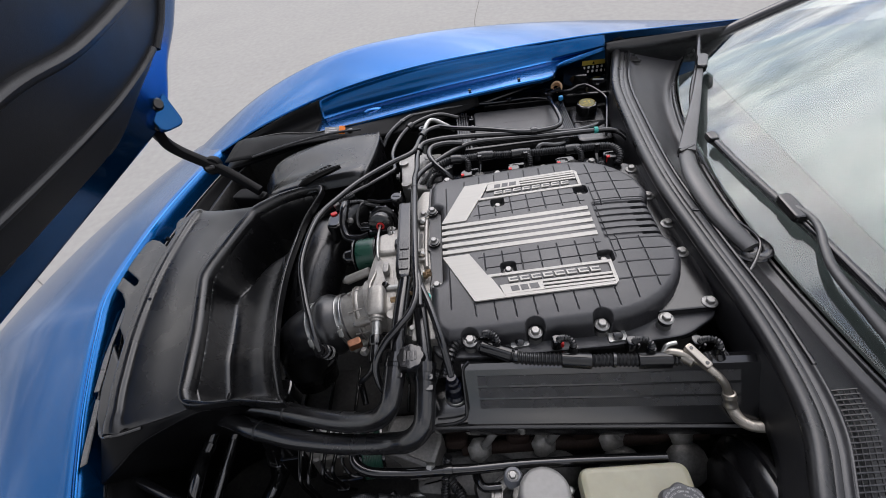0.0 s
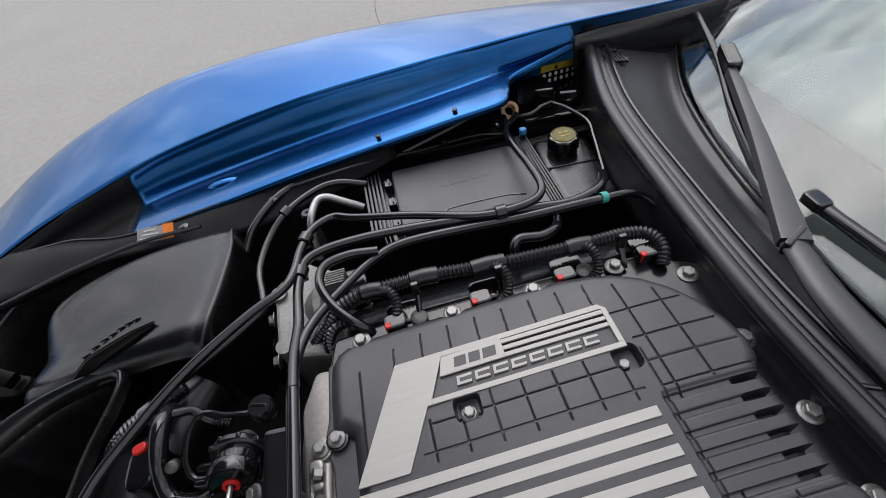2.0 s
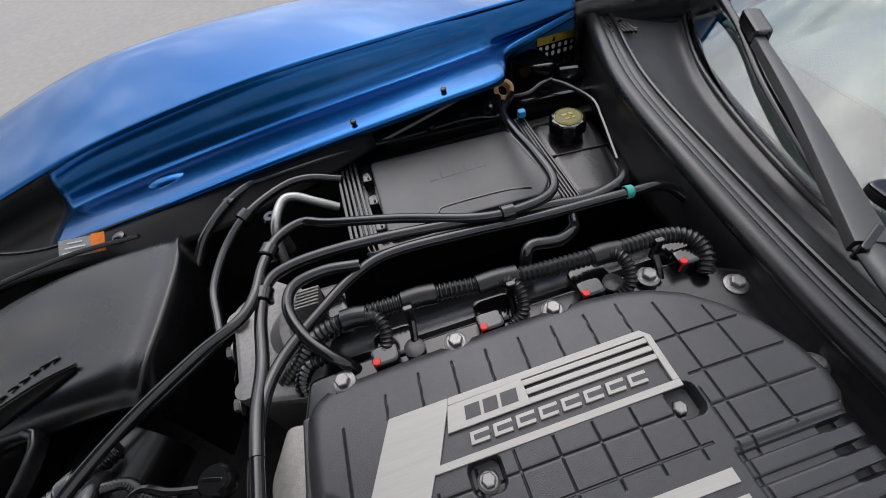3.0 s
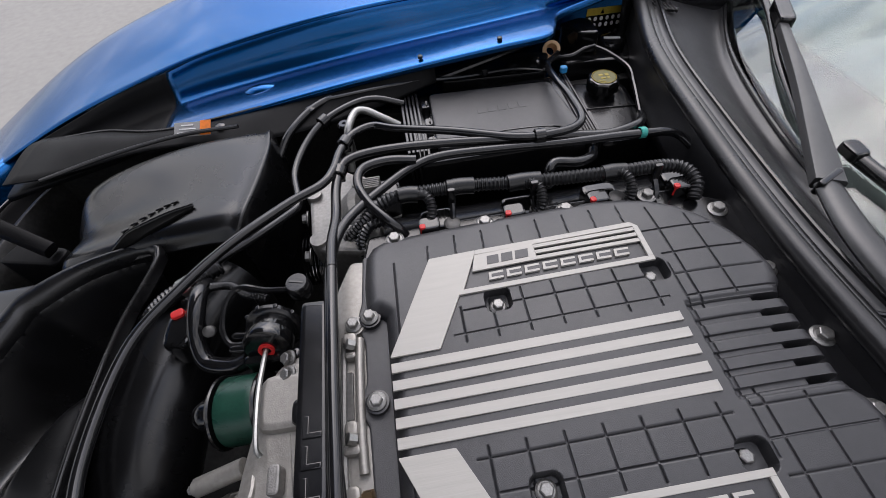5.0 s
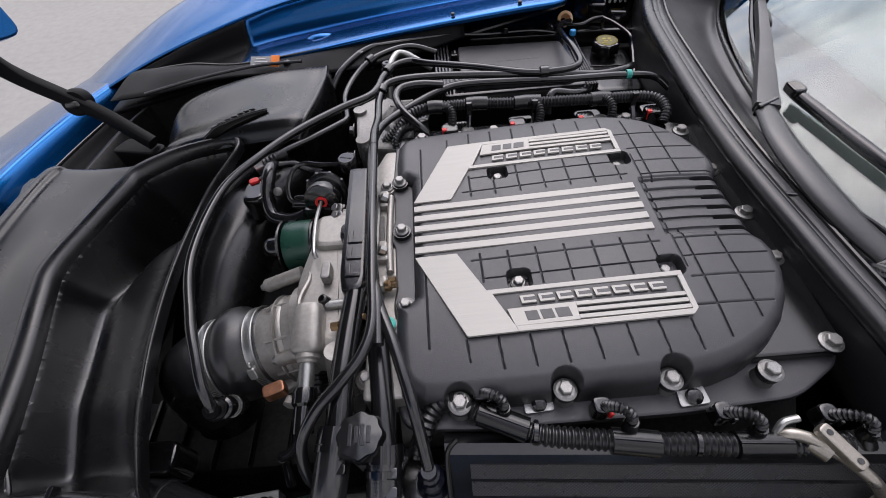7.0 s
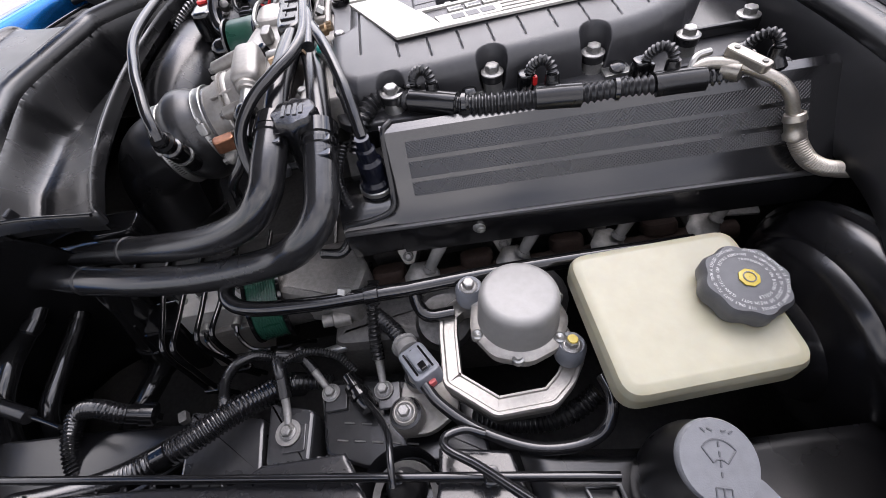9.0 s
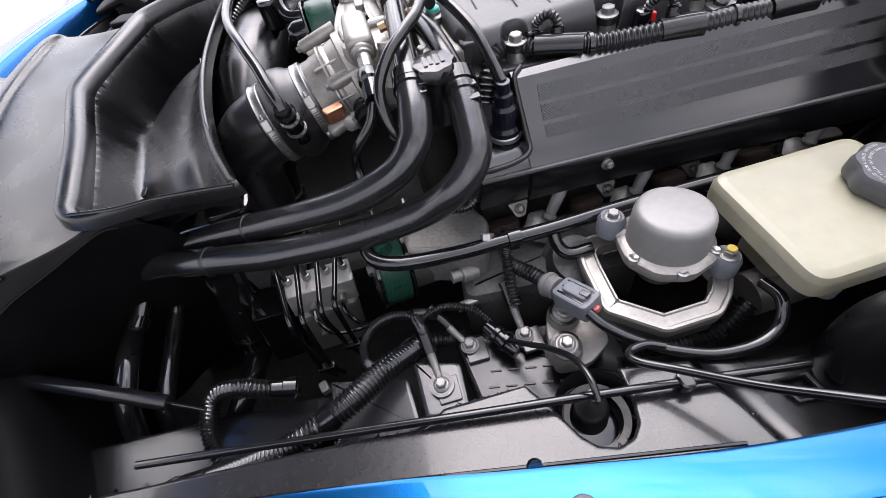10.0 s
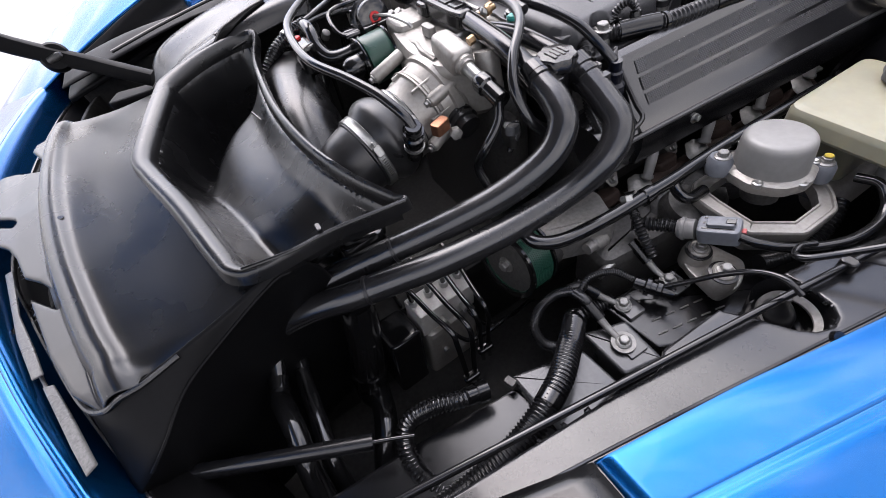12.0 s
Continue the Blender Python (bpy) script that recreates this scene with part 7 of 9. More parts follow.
def actuator():
    a = thing("bypass_actuator", (-0.108, 0.83, 0.88), "black vacuum actuator can with a thin steel rod", "actuator")
    ax = (0.05, 0.90, -0.30)
    at = Vector((-0.108, 0.806, 0.922))
    can = part("can", Geo().lathe([(0.0005, 0.0), (0.019, 0.0), (0.0255, 0.0015), (0.0275, 0.005), (0.0275, 0.015), (0.0255, 0.0165), (0.0250, 0.019), (0.0250, 0.030), (0.0265, 0.031)], at, ax, n=36), M_GLOSS, a, angle=30)
    part("crimp_ring", Geo().lathe([(0.024, 0.030), (0.0305, 0.031), (0.0325, 0.033), (0.0325, 0.038), (0.0300, 0.041), (0.0240, 0.044), (0.016, 0.046)], at, ax, n=40), M_SATIN, can, "satin crimped ring")
    part("end_cap", Geo().lathe([(0.0005, 0.040), (0.0165, 0.040), (0.0165, 0.052), (0.0150, 0.055), (0.0110, 0.056), (0.0105, 0.060), (0.0005, 0.060)], at, ax, n=28), M_CAPGREY, can, "charcoal end cap")
    for q in range(10):
        u0, v0, w0 = axes(ax)
        d = u0 * math.cos(q * 0.628) + v0 * math.sin(q * 0.628)
        part("crimp_tab", Geo().box(at + w0 * 0.0355 + d * 0.0322, (0.005, 0.006, 0.004), 0.001), M_SATIN, can)
    part("bracket", Geo().box((-0.104, 0.800, 0.902), (0.062, 0.012, 0.030), 0.003), M_GLOSS, a)
    g = Geo().lathe([(0.0055, 0), (0.009, 0.0), (0.009, 0.003), (0.0055, 0.003)], (-0.108, 0.806, 0.922), (-0.05, -0.90, 0.30), n=20)
    part("red_seal", g, M_RED, a, "red ring at the rod")
    g = Geo().tube([(-0.108, 0.806, 0.924), (-0.105, 0.75, 0.938), (-0.101, 0.70, 0.940), (-0.098, 0.690, 0.934)], 0.0028, n=8)
    part("rod", g, M_STEEL, a, "thin steel rod")
    g = Geo().tube([(-0.135, 0.826, 0.905), (-0.160, 0.83, 0.905), (-0.168, 0.85, 0.915), (-0.162, 0.88, 0.925), (-0.145, 0.892, 0.928), (-0.115, 0.880, 0.932), (-0.085, 0.872, 0.936)], 0.0035, n=8)
    part("vacuum_hose", g, M_HOSE, a)
    g = Geo().lathe([(0.0005, 0.0), (0.013, 0.0), (0.0145, 0.003), (0.0145, 0.018), (0.012, 0.022), (0.0005, 0.022)], (-0.071, 0.873, 0.925), n=22)
    cap = part("vacuum_cap", g, M_SATIN, a, "black round cap with a slot")
    part("slot", Geo().box((-0.071, 0.873, 0.9472), (0.018, 0.003, 0.0012), 0.0004, Matrix.Rotation(radians(-15), 4, "Z")), M_GLOSS, cap)
    for y in (0.822, 0.838):
        g = Geo().lathe([(0.0005, 0.0), (0.005, 0.0), (0.0055, 0.02), (0.004, 0.025), (0.0005, 0.025)], (-0.135, y, 0.902), (-1, 0.1, 0), n=10)
        part("port", g, M_GLOSS, a)
    return a


actuator()
elbow = thing("purge_valve", (-0.2, 0.85, 0.85), "black valve and hose elbow with a red lock clip", "purge valve")
part("hose_elbow", Geo().tube([(-0.205, 0.925, 0.90), (-0.203, 0.90, 0.918), (-0.203, 0.87, 0.915), (-0.205, 0.845, 0.898), (-0.195, 0.822, 0.885), (-0.165, 0.812, 0.885), (-0.14, 0.812, 0.893)], 0.0105, n=14), M_HOSE, elbow)
part("valve_body", Geo().box((-0.225, 0.860, 0.885), (0.035, 0.05, 0.05), 0.006), M_GLOSS, elbow)
part("lock_clip", Geo().box((-0.229, 0.880, 0.906), (0.016, 0.012, 0.016), 0.002, Matrix.Rotation(radians(20), 4, "Z")), M_RED, elbow, "bright red lock clip")
part("plug_screw", Geo().lathe([(0.0005, 0), (0.007, 0), (0.007, 0.012), (0.004, 0.014), (0.0005, 0.014)], (-0.187, 0.852, 0.905), (0.3, -0.5, 0.8), n=14), M_CASTDARK, elbow)
hose("ribbed_hose", "short ribbed hose with a steel clamp", "hose", [(-0.30, 0.90, 0.87), (-0.262, 0.915, 0.895), (-0.225, 0.93, 0.905), (-0.19, 0.95, 0.905)], 0.0105, wave=0.0012, pitch=0.006, clips=((0.6, 0.002),), clip_mat=M_STEEL)
hose("wire_conduit", "thin ribbed wire conduit behind the actuator", "wire conduit", [(-0.19, 0.91, 0.915), (-0.165, 0.905, 0.918), (-0.14, 0.885, 0.922), (-0.115, 0.875, 0.92)], 0.005, wave=0.0008, pitch=0.004)

# smooth black intake tract
duct = thing("intake_duct", (-0.28, 0.75, 0.78), "smooth satin black moulded intake duct", "intake duct")
run = [(-0.22, 0.99, 0.82), (-0.262, 0.90, 0.825), (-0.285, 0.80, 0.815), (-0.297, 0.73, 0.795), (-0.310, 0.67, 0.755), (-0.318, 0.63, 0.70), (-0.32, 0.61, 0.64)]
part("tract", Geo().tube(run, lambda k: 0.062 - 0.012 * abs(k - 0.4), n=28), M_AIRBOX, duct)
part("mould_seam", Geo().tube([(x + 0.056, y, z + 0.018) for x, y, z in run[1:6]], 0.0022, n=6), M_AIRBOX, duct)
part("collar", Geo().lathe([(0.055, -0.008), (0.062, -0.007), (0.062, 0.007), (0.055, 0.008)], (-0.3185, 0.625, 0.69), (-0.05, -0.33, -0.94), n=30), M_RUBBER, duct, "rubber collar")

# ---- harness along the near bank ----
def near_harness():
    h = thing("wiring_harness", (0.05, 0.48, 0.90), "black corrugated wiring harness with four injector branches", "wiring harness", group="wiring harnesses")
    run = [(0.022, 0.458, 0.880), (0.034, 0.476, 0.905), (0.047, 0.493, 0.915), (0.066, 0.497, 0.917), (0.091, 0.482, 0.916), (0.137, 0.461, 0.916), (0.16, 0.454, 0.916), (0.214, 0.446, 0.916), (0.257, 0.439, 0.916), (0.292, 0.437, 0.916), (0.327, 0.433, 0.916), (0.372, 0.429, 0.916), (0.41, 0.428, 0.915), (0.455, 0.428, 0.912)]
    part("conduit", Geo().tube(run, 0.0096, n=14, per=8, wave=0.0012, pitch=0.0062), M_RUBBER, h)
    for k0, k1 in (((0.090, 0.4825), (0.136, 0.4615)), ((0.214, 0.446), (0.257, 0.439)), ((0.327, 0.433), (0.374, 0.429))):
        mid = ((k0[0] + k1[0]) / 2, (k0[1] + k1[1]) / 2)
        part("sleeve", Geo().tube([(k0[0], k0[1], 0.9158), (mid[0], mid[1], 0.9162), (k1[0], k1[1], 0.9158)], 0.0128, n=16), M_MATTE, h)
        part("sleeve_rib", Geo().tube([(k0[0], k0[1] - 0.001, 0.9278), (mid[0], mid[1] - 0.001, 0.9285), (k1[0], k1[1] - 0.001, 0.9278)], 0.0016, n=6), M_MATTE, h)
    for i, (x, y) in enumerate(((0.114, 0.478), (0.233, 0.455), (0.347, 0.440), (0.442, 0.430))):
        part("boot", Geo().tube([(x + 0.001, y - 0.006, 0.916), (x, y, 0.924), (x, y + 0.002, 0.934)], lambda k: 0.0092 - 0.0026 * k, n=14), M_MATTE, h, "tapered rubber boot")
        g = Geo().tube([(x, y + 0.002, 0.932), (x - 0.001, y + 0.005, 0.9405), (x - 0.006, y + 0.009, 0.945), (x - 0.012, y + 0.013, 0.943), (x - 0.017, y + 0.017, 0.936), (x - 0.019, y + 0.020, 0.926)], 0.0048, n=12, per=8, wave=0.0009, pitch=0.0036)
        part("branch", g, M_RUBBER, h)
        plug = part("injector_plug", Geo().box((x - 0.021, y + 0.022, 0.917), (0.018, 0.018, 0.024), 0.003), M_GLOSS, h)
        part("lock_tab", Geo().box((x - 0.014, y + 0.014, 0.922), (0.005, 0.006, 0.010), 0.001), M_RED if i == 1 else M_GLOSS, plug)
    for x, y in ((0.153, 0.492), (0.312, 0.486)):
        g = Geo().prism(rounded([(x - 0.016, y - 0.012), (x + 0.016, y - 0.010), (x + 0.014, y + 0.012), (x - 0.014, y + 0.012)], 0.004), 0.9035, 0.9075, 0.0006)
        part("mount_tab", g, M_STEEL, h, "zinc plated mounting tab")
        part("tab_lip", Geo().tube([(x - 0.015, y + 0.013, 0.908), (x, y + 0.013, 0.912), (x + 0.015, y + 0.014, 0.911)], 0.0035, n=8, squash=0.6), M_STEEL, h)
        part("stud", Geo().lathe([(0.0005, 0), (0.008, 0), (0.008, 0.006), (0.004, 0.008), (0.0005, 0.008)], (x, y - 0.002, 0.907), (0, -0.3, 0.9), n=14), M_GLOSS, h)
    for x, y in ((0.143, 0.459), (0.292, 0.437)):
        part("tie_band", Geo().lathe([(0.0104, -0.0025), (0.0122, -0.002), (0.0122, 0.002), (0.0104, 0.0025)], (x, y, 0.916), (1, -0.2, 0), n=16), M_GLOSS, h)
    return h


near_harness()


def far_harness():
    h = thing("wiring_harness", (0.05, 0.98, 0.90), "black corrugated wiring harness with four coil branches", "wiring harness", group="wiring harnesses")
    run = [(-0.02, 0.965, 0.90), (0.01, 0.972, 0.925), (0.035, 0.982, 0.942), (0.073, 0.986, 0.946), (0.152, 0.985, 0.946), (0.240, 0.974, 0.946), (0.347, 0.967, 0.946), (0.415, 0.966, 0.944), (0.440, 0.955, 0.942), (0.446, 0.935, 0.936), (0.438, 0.918, 0.925)]
    part("conduit", Geo().tube(run, 0.0085, n=14, per=8, wave=0.0010, pitch=0.0055), M_RUBBER, h)
    for x0, x1, y in ((0.06, 0.085, 0.986), (0.125, 0.16, 0.986), (0.205, 0.248, 0.977), (0.33, 0.36, 0.967)):
        g = Geo().tube([(x0, y, 0.946), ((x0 + x1) / 2, y, 0.9465), (x1, y - 0.002, 0.946)], 0.0115, n=14)
        part("sleeve", g, M_MATTE, h)
    for i, (x, y) in enumerate(((0.078, 0.984), (0.222, 0.974), (0.338, 0.966))):
        g = Geo().tube([(x, y, 0.946), (x + 0.016, y - 0.008, 0.950), (x + 0.022, y - 0.022, 0.944), (x + 0.018, y - 0.036, 0.932), (x + 0.006, y - 0.040, 0.922)], 0.0065, n=12, per=8, wave=0.001, pitch=0.0042)
        part("branch", g, M_RUBBER, h)
    for x, y in ((0.128, 0.975), (0.235, 0.965), (0.398, 0.960)):
        g = Geo().box((x, y - 0.006, 0.945), (0.010, 0.006, 0.03), 0.001)
        part("strap", g, M_GLOSS, h)
        g = Geo().tube([(x, y - 0.008, 0.935), (x - 0.002, y - 0.022, 0.928), (x - 0.004, y - 0.030, 0.922)], 0.004, n=8)
        part("strap_tail", g, M_GLOSS, h)
    return h


far_harness()
hose("wire_conduit", "fat ribbed conduit beside the alternator", "wire conduit", [(0.02, 1.03, 0.86), (0.012, 1.00, 0.90), (0.028, 0.985, 0.932), (0.06, 0.985, 0.945)], 0.009, wave=0.0013, pitch=0.006)
hose("wire_conduit", "ribbed conduit dropping behind the cover corner", "wire conduit", [(0.02, 0.925, 0.85), (0.0, 0.945, 0.90), (0.012, 0.958, 0.925), (0.035, 0.962, 0.93)], 0.0075, wave=0.0011, pitch=0.005)

# oil filler connector in the step of the valve cover
oil = thing("breather_fitting", (0.036, 0.428, 0.846), "dark blue-black breather fitting with a plated clip", "breather fitting")
part("body", Geo().lathe([(0.0005, 0), (0.017, 0), (0.017, 0.016), (0.0135, 0.020), (0.0135, 0.042), (0.010, 0.046), (0.010, 0.058), (0.0075, 0.060), (0.0075, 0.072), (0.0005, 0.072)], (0.036, 0.432, 0.846), n=26), M_BLUESTEEL, oil)
part("clip", Geo().lathe([(0.0175, 0), (0.019, 0.001), (0.019, 0.006), (0.0175, 0.007)], (0.036, 0.432, 0.850), n=26), M_STEEL, oil, "plated metal clip")


def ac_line():
    a = thing("refrigerant_line", (0.42, 0.44, 0.91), "bright metal refrigerant line with a braided hose", "refrigerant line")
    part("pipe", Geo().tube([(0.366, 0.436, 0.920), (0.376, 0.436, 0.927), (0.392, 0.428, 0.929), (0.410, 0.412, 0.928), (0.424, 0.396, 0.924), (0.434, 0.386, 0.914), (0.440, 0.380, 0.900), (0.443, 0.376, 0.892)], 0.0058, n=14), M_TANPIPE, a)
    turn = Matrix.Rotation(radians(-61), 4, "Z") @ Matrix.Rotation(radians(6), 4, "Y")
    block = part("block", Geo().box((0.405, 0.420, 0.936), (0.042, 0.013, 0.010), 0.0018, turn), M_TANPIPE, a, "machined metal block")
    for d in (-0.013, 0.015):
        part("bolt_hole", Geo().lathe([(0.0005, 0), (0.0028, 0), (0.0028, 0.0006), (0.0005, 0.0006)], (0.405 + 0.48 * d, 0.420 - 0.87 * d, 0.9412 - 0.1 * d), n=10), M_GLOSS, block)
    part("nut", Geo().lathe([(0.0005, -0.010), (0.0095, -0.010), (0.0095, 0.006), (0.0005, 0.008)], (0.398, 0.422, 0.924), (0.6, -0.7, 0.1), n=18), M_TANPIPE, a)
    g = Geo().lathe([(0.0066, -0.013), (0.0090, -0.012), (0.0100, -0.006), (0.0088, -0.004), (0.0088, 0.006), (0.0100, 0.008), (0.0098, 0.012), (0.0070, 0.013)], (0.4445, 0.3735, 0.886), (0.18, -0.42, -0.9), n=22)
    part("ferrule", g, M_TANPIPE, a)
    g = Geo().tube([(0.446, 0.370, 0.879), (0.451, 0.361, 0.868), (0.459, 0.353, 0.858), (0.472, 0.347, 0.851), (0.486, 0.345, 0.847), (0.500, 0.346, 0.842), (0.515, 0.352, 0.834)], 0.0080, n=22, wave=0.0005, pitch=0.0024)
    part("braided_hose", g, M_TANPIPE, a, "braided stainless steel hose")
    part("link", Geo().tube([(0.364, 0.438, 0.922), (0.372, 0.446, 0.930), (0.386, 0.448, 0.932)], 0.0035, n=8), M_STEEL, a)
    return a


ac_line()


# ---- near side of the bay ----
def pump():
    p = thing("vacuum_pump", (0.157, 0.277, 0.74), "silver electric vacuum pump in an octagonal alloy bracket", "vacuum pump")
    ax = (0.04, 0.10, 1.0)
    c = Vector((0.158, 0.278, 0.782))
    g = Geo().lathe([(0.0005, 0.0), (0.040, 0.0), (0.0405, 0.004), (0.0387, 0.0365), (0.0380, 0.0410), (0.0362, 0.0445), (0.0335, 0.0464), (0.0300, 0.0470), (0.0005, 0.0476)], c, ax, n=56)
    part("motor_can", g, M_CAN, p, "smooth silver motor can")
    g = Geo().lathe([(0.0005, -0.016), (0.040, -0.016), (0.046, -0.012), (0.0485, -0.004), (0.0485, 0.002), (0.044, 0.005), (0.0005, 0.005)], c, ax, n=48, lobes=9, lobe=0.018)
    fl = part("flange", g, M_CAST, p, "cast flange with small screws")
    for q in range(6):
        d = Vector((math.cos(q * 1.047 + 0.3), math.sin(q * 1.047 + 0.3), 0))
        g = Geo().lathe([(0.0005, 0), (0.006, 0), (0.006, 0.006), (0.004, 0.007), (0.0005, 0.0055)], c + d * 0.0455 + Vector((0, 0, 0.002)), ax, n=14)
        part("flange_screw", g, M_STEEL, fl)
    g = Geo().lathe([(0.0005, -0.045), (0.022, -0.045), (0.024, -0.012), (0.0005, -0.012)], c, ax, n=24)
    part("lower_body", g, M_CASTDARK, p)
    # ears to the bushes
    for e in ((0.115, 0.314, 0.784), (0.200, 0.239, 0.772)):
        d = Vector(e) - c
        g = Geo().tube([c + d * 0.55, c + d * 0.8, Vector(e)], 0.011, n=10, squash=0.5)
        part("ear", g, M_CAST, p)
    octa = [(0.150, 0.332), (0.098, 0.331), (0.079, 0.317), (0.075, 0.292), (0.072, 0.234), (0.118, 0.194), (0.177, 0.195), (0.199, 0.212), (0.217, 0.236), (0.210, 0.275)]
    octa = rounded(octa, 0.006, 3)
    ring = lambda d, z: [(x, y, z) for x, y in inset(octa, d)]
    part("bracket", Geo().rings([ring(0.0005, 0.742), ring(0.0, 0.7545), ring(0.0015, 0.757), ring(0.0045, 0.757), ring(0.0060, 0.7548), ring(0.0165, 0.7548), ring(0.0175, 0.7568), ring(0.0195, 0.7568), ring(0.0205, 0.742), ring(0.0005, 0.742)], cap=False), M_CAST, p, "octagonal cast alloy bracket", angle=30)
    part("bracket_skirt", Geo().rings([ring(0.003, 0.743), ring(0.003, 0.722), ring(0.007, 0.722), ring(0.007, 0.743)], cap=False), M_CASTDARK, p, angle=30)
    for e, mat in (((0.115, 0.315, 0.775), M_STEEL), ((0.200, 0.239, 0.763), M_YELLOW)):
        g = Geo().lathe([(0.0005, 0.0), (0.014, 0.0), (0.015, 0.004), (0.015, 0.018), (0.012, 0.024), (0.0005, 0.024)], e, ax, n=26)
        b = part("rubber_bush", g, M_GREY, p, "blue-grey rubber bush")
        bolt(b, Vector(e) + Vector((0, 0, 0.024)), ax, BOLT)
        if mat is M_YELLOW:
            g = Geo().lathe([(0.0005, 0), (0.0052, 0), (0.0045, 0.001), (0.0005, 0.0012)], Vector(e) + Vector((0.0005, 0.001, 0.0345)), ax, n=12)
            part("paint_dot", g, M_YELLOW, b, "yellow paint dot")
    return p


pump()


def glyph(ch, kept={}):
    """Corners and faces of one letter of the built-in font."""
    if ch not in kept:
        cu = bpy.data.curves.new("letter", "FONT")
        cu.body = ch
        cu.resolution_u = 1
        cu.offset = 0.012
        ob = bpy.data.objects.new("letter", cu)
        me = bpy.data.meshes.new_from_object(ob)
        kept[ch] = ([v.co.copy() for v in me.vertices], [tuple(p.vertices) for p in me.polygons])
        bpy.data.objects.remove(ob)
        bpy.data.curves.remove(cu)
        bpy.data.meshes.remove(me)
    return kept[ch]


def ring_text(words, centre, rad, start, sweep, size):
    """Words set clockwise round a circle, letters standing outward."""
    g = Geo()
    for i, ch in enumerate(words):
        if ch == " ":
            continue
        q = radians(90 - start - sweep * i / len(words))
        out, along = Vector((math.cos(q), math.sin(q), 0)), Vector((math.sin(q), -math.cos(q), 0))
        vs, fs = glyph(ch)
        wide = max(v.x for v in vs) / 2
        base = len(g.v)
        for v in vs:
            p = out * (rad + v.y * size * 0.9) + along * ((v.x - wide) * size * 0.72)
            g.v.append(centre + p + Vector((0, 0, 0.05 * p.y - 0.02 * p.x)))
        for f in fs:
            g.f.append(tuple(base + k for k in f))
    return g


def brake_reservoir():
    b = thing("brake_fluid_reservoir", (0.30, 0.24, 0.76), "cream translucent brake fluid reservoir with a charcoal cap", "fluid reservoir")
    poly = rounded([(0.212, 0.313), (0.373, 0.313), (0.372, 0.172), (0.216, 0.168)], 0.020, 6)
    m = Matrix.Translation((0, 0, 0.0))
    g = Geo().prism(poly, 0.793, 0.829, 0.009)
    part("tank", g, M_CREAM, b)
    g = Geo().prism(rounded([(0.27, 0.235), (0.35, 0.235), (0.345, 0.29), (0.27, 0.29)], 0.01), 0.71, 0.797, 0.006)
    part("lower_tank", g, M_CREAM, b)
    for x, y in ((0.300, 0.200),):
        g = Geo().lathe([(0.0005, 0), (0.012, 0), (0.012, 0.05), (0.0005, 0.05)], (x, y, 0.73), n=18)
        part("outlet", g, M_LABEL, b)
    g = Geo().box((0.335, 0.21, 0.775), (0.012, 0.03, 0.04), 0.003)
    part("foot", g, M_CREAM, b)
    cap_at, cap_ax = (0.341, 0.243, 0.829), (0.02, -0.05, 1)
    g = Geo().lathe([(0.026, 0.0), (0.0335, 0.003), (0.0345, 0.006), (0.0345, 0.018), (0.032, 0.0225), (0.0005, 0.0235)], cap_at, cap_ax, n=80, lobes=8, lobe=0.045)
    cap = part("cap", g, M_CAPGREY, b, "charcoal lobed screw cap with rings of fine print")
    top = Vector(cap_at) + Vector(cap_ax).normalized() * 0.0236
    g = Geo().lathe([(0.0085, 0.0), (0.0085, 0.0012), (0.0075, 0.0016), (0.0005, 0.0016)], top, cap_ax, n=8)
    hub = part("yellow_hub", g, M_YELLOW, cap, "yellow octagon with a symbol")
    g = Geo().lathe([(0.0052, 0.0), (0.0052, 0.0006), (0.0042, 0.0006), (0.0042, 0.0)], top + Vector((0, 0, 0.0016)), cap_ax, n=20)
    part("symbol_ring", g, M_GLOSS, hub)
    for rad, start, sweep, words in ((0.0272, 20, 345, "ATTENTION NETTOYER LE BOUCHON AVANT LA DEPOSE  USE ONLY DOT3 FLUID FROM A SEALED CONTAINER"),
                                     (0.0222, 40, 345, "N'EMPLOYER QUE DU LIQUIDE DE FREIN DOT3  CLEAN FILLER CAP BEFORE REMOVING"),
                                     (0.0172, 5, 185, "PROVENANT D'UN BIDON SCELLE")):
        part("print_ring", ring_text(words, top + Vector((0, 0, 0.0003)), rad, start, sweep, 0.0042), M_PRINT, cap, "ring of fine pale print")
    return b


brake_reservoir()


def booster():
    b = thing("brake_booster", (0.56, 0.25, 0.55), "large round gloss black brake booster", "brake booster")
    g = Geo().lathe([(0.0005, 0.0), (0.05, 0.0), (0.058, 0.004), (0.064, 0.012), (0.100, 0.020), (0.108, 0.026), (0.112, 0.034), (0.118, 0.036), (0.132, 0.048), (0.137, 0.056), (0.137, 0.075), (0.130, 0.085), (0.128, 0.15)], (0.425, 0.238, 0.702), (1, 0, 0.10), n=64)
    part("shell", g, M_SATIN, b)
    g = Geo().lathe([(0.138, 0.0), (0.143, 0.003), (0.143, 0.009), (0.138, 0.012)], (0.485, 0.238, 0.708), (1, 0, 0.10), n=64)
    part("rim", g, M_SATIN, b)
    g = Geo().lathe([(0.0005, -0.17), (0.026, -0.17), (0.026, 0.0), (0.0005, 0.0)], (0.43, 0.238, 0.70), (1, 0, 0.1), n=28)
    part("master_cylinder", g, M_CAST, b, "cast alloy master cylinder")
    return b


booster()


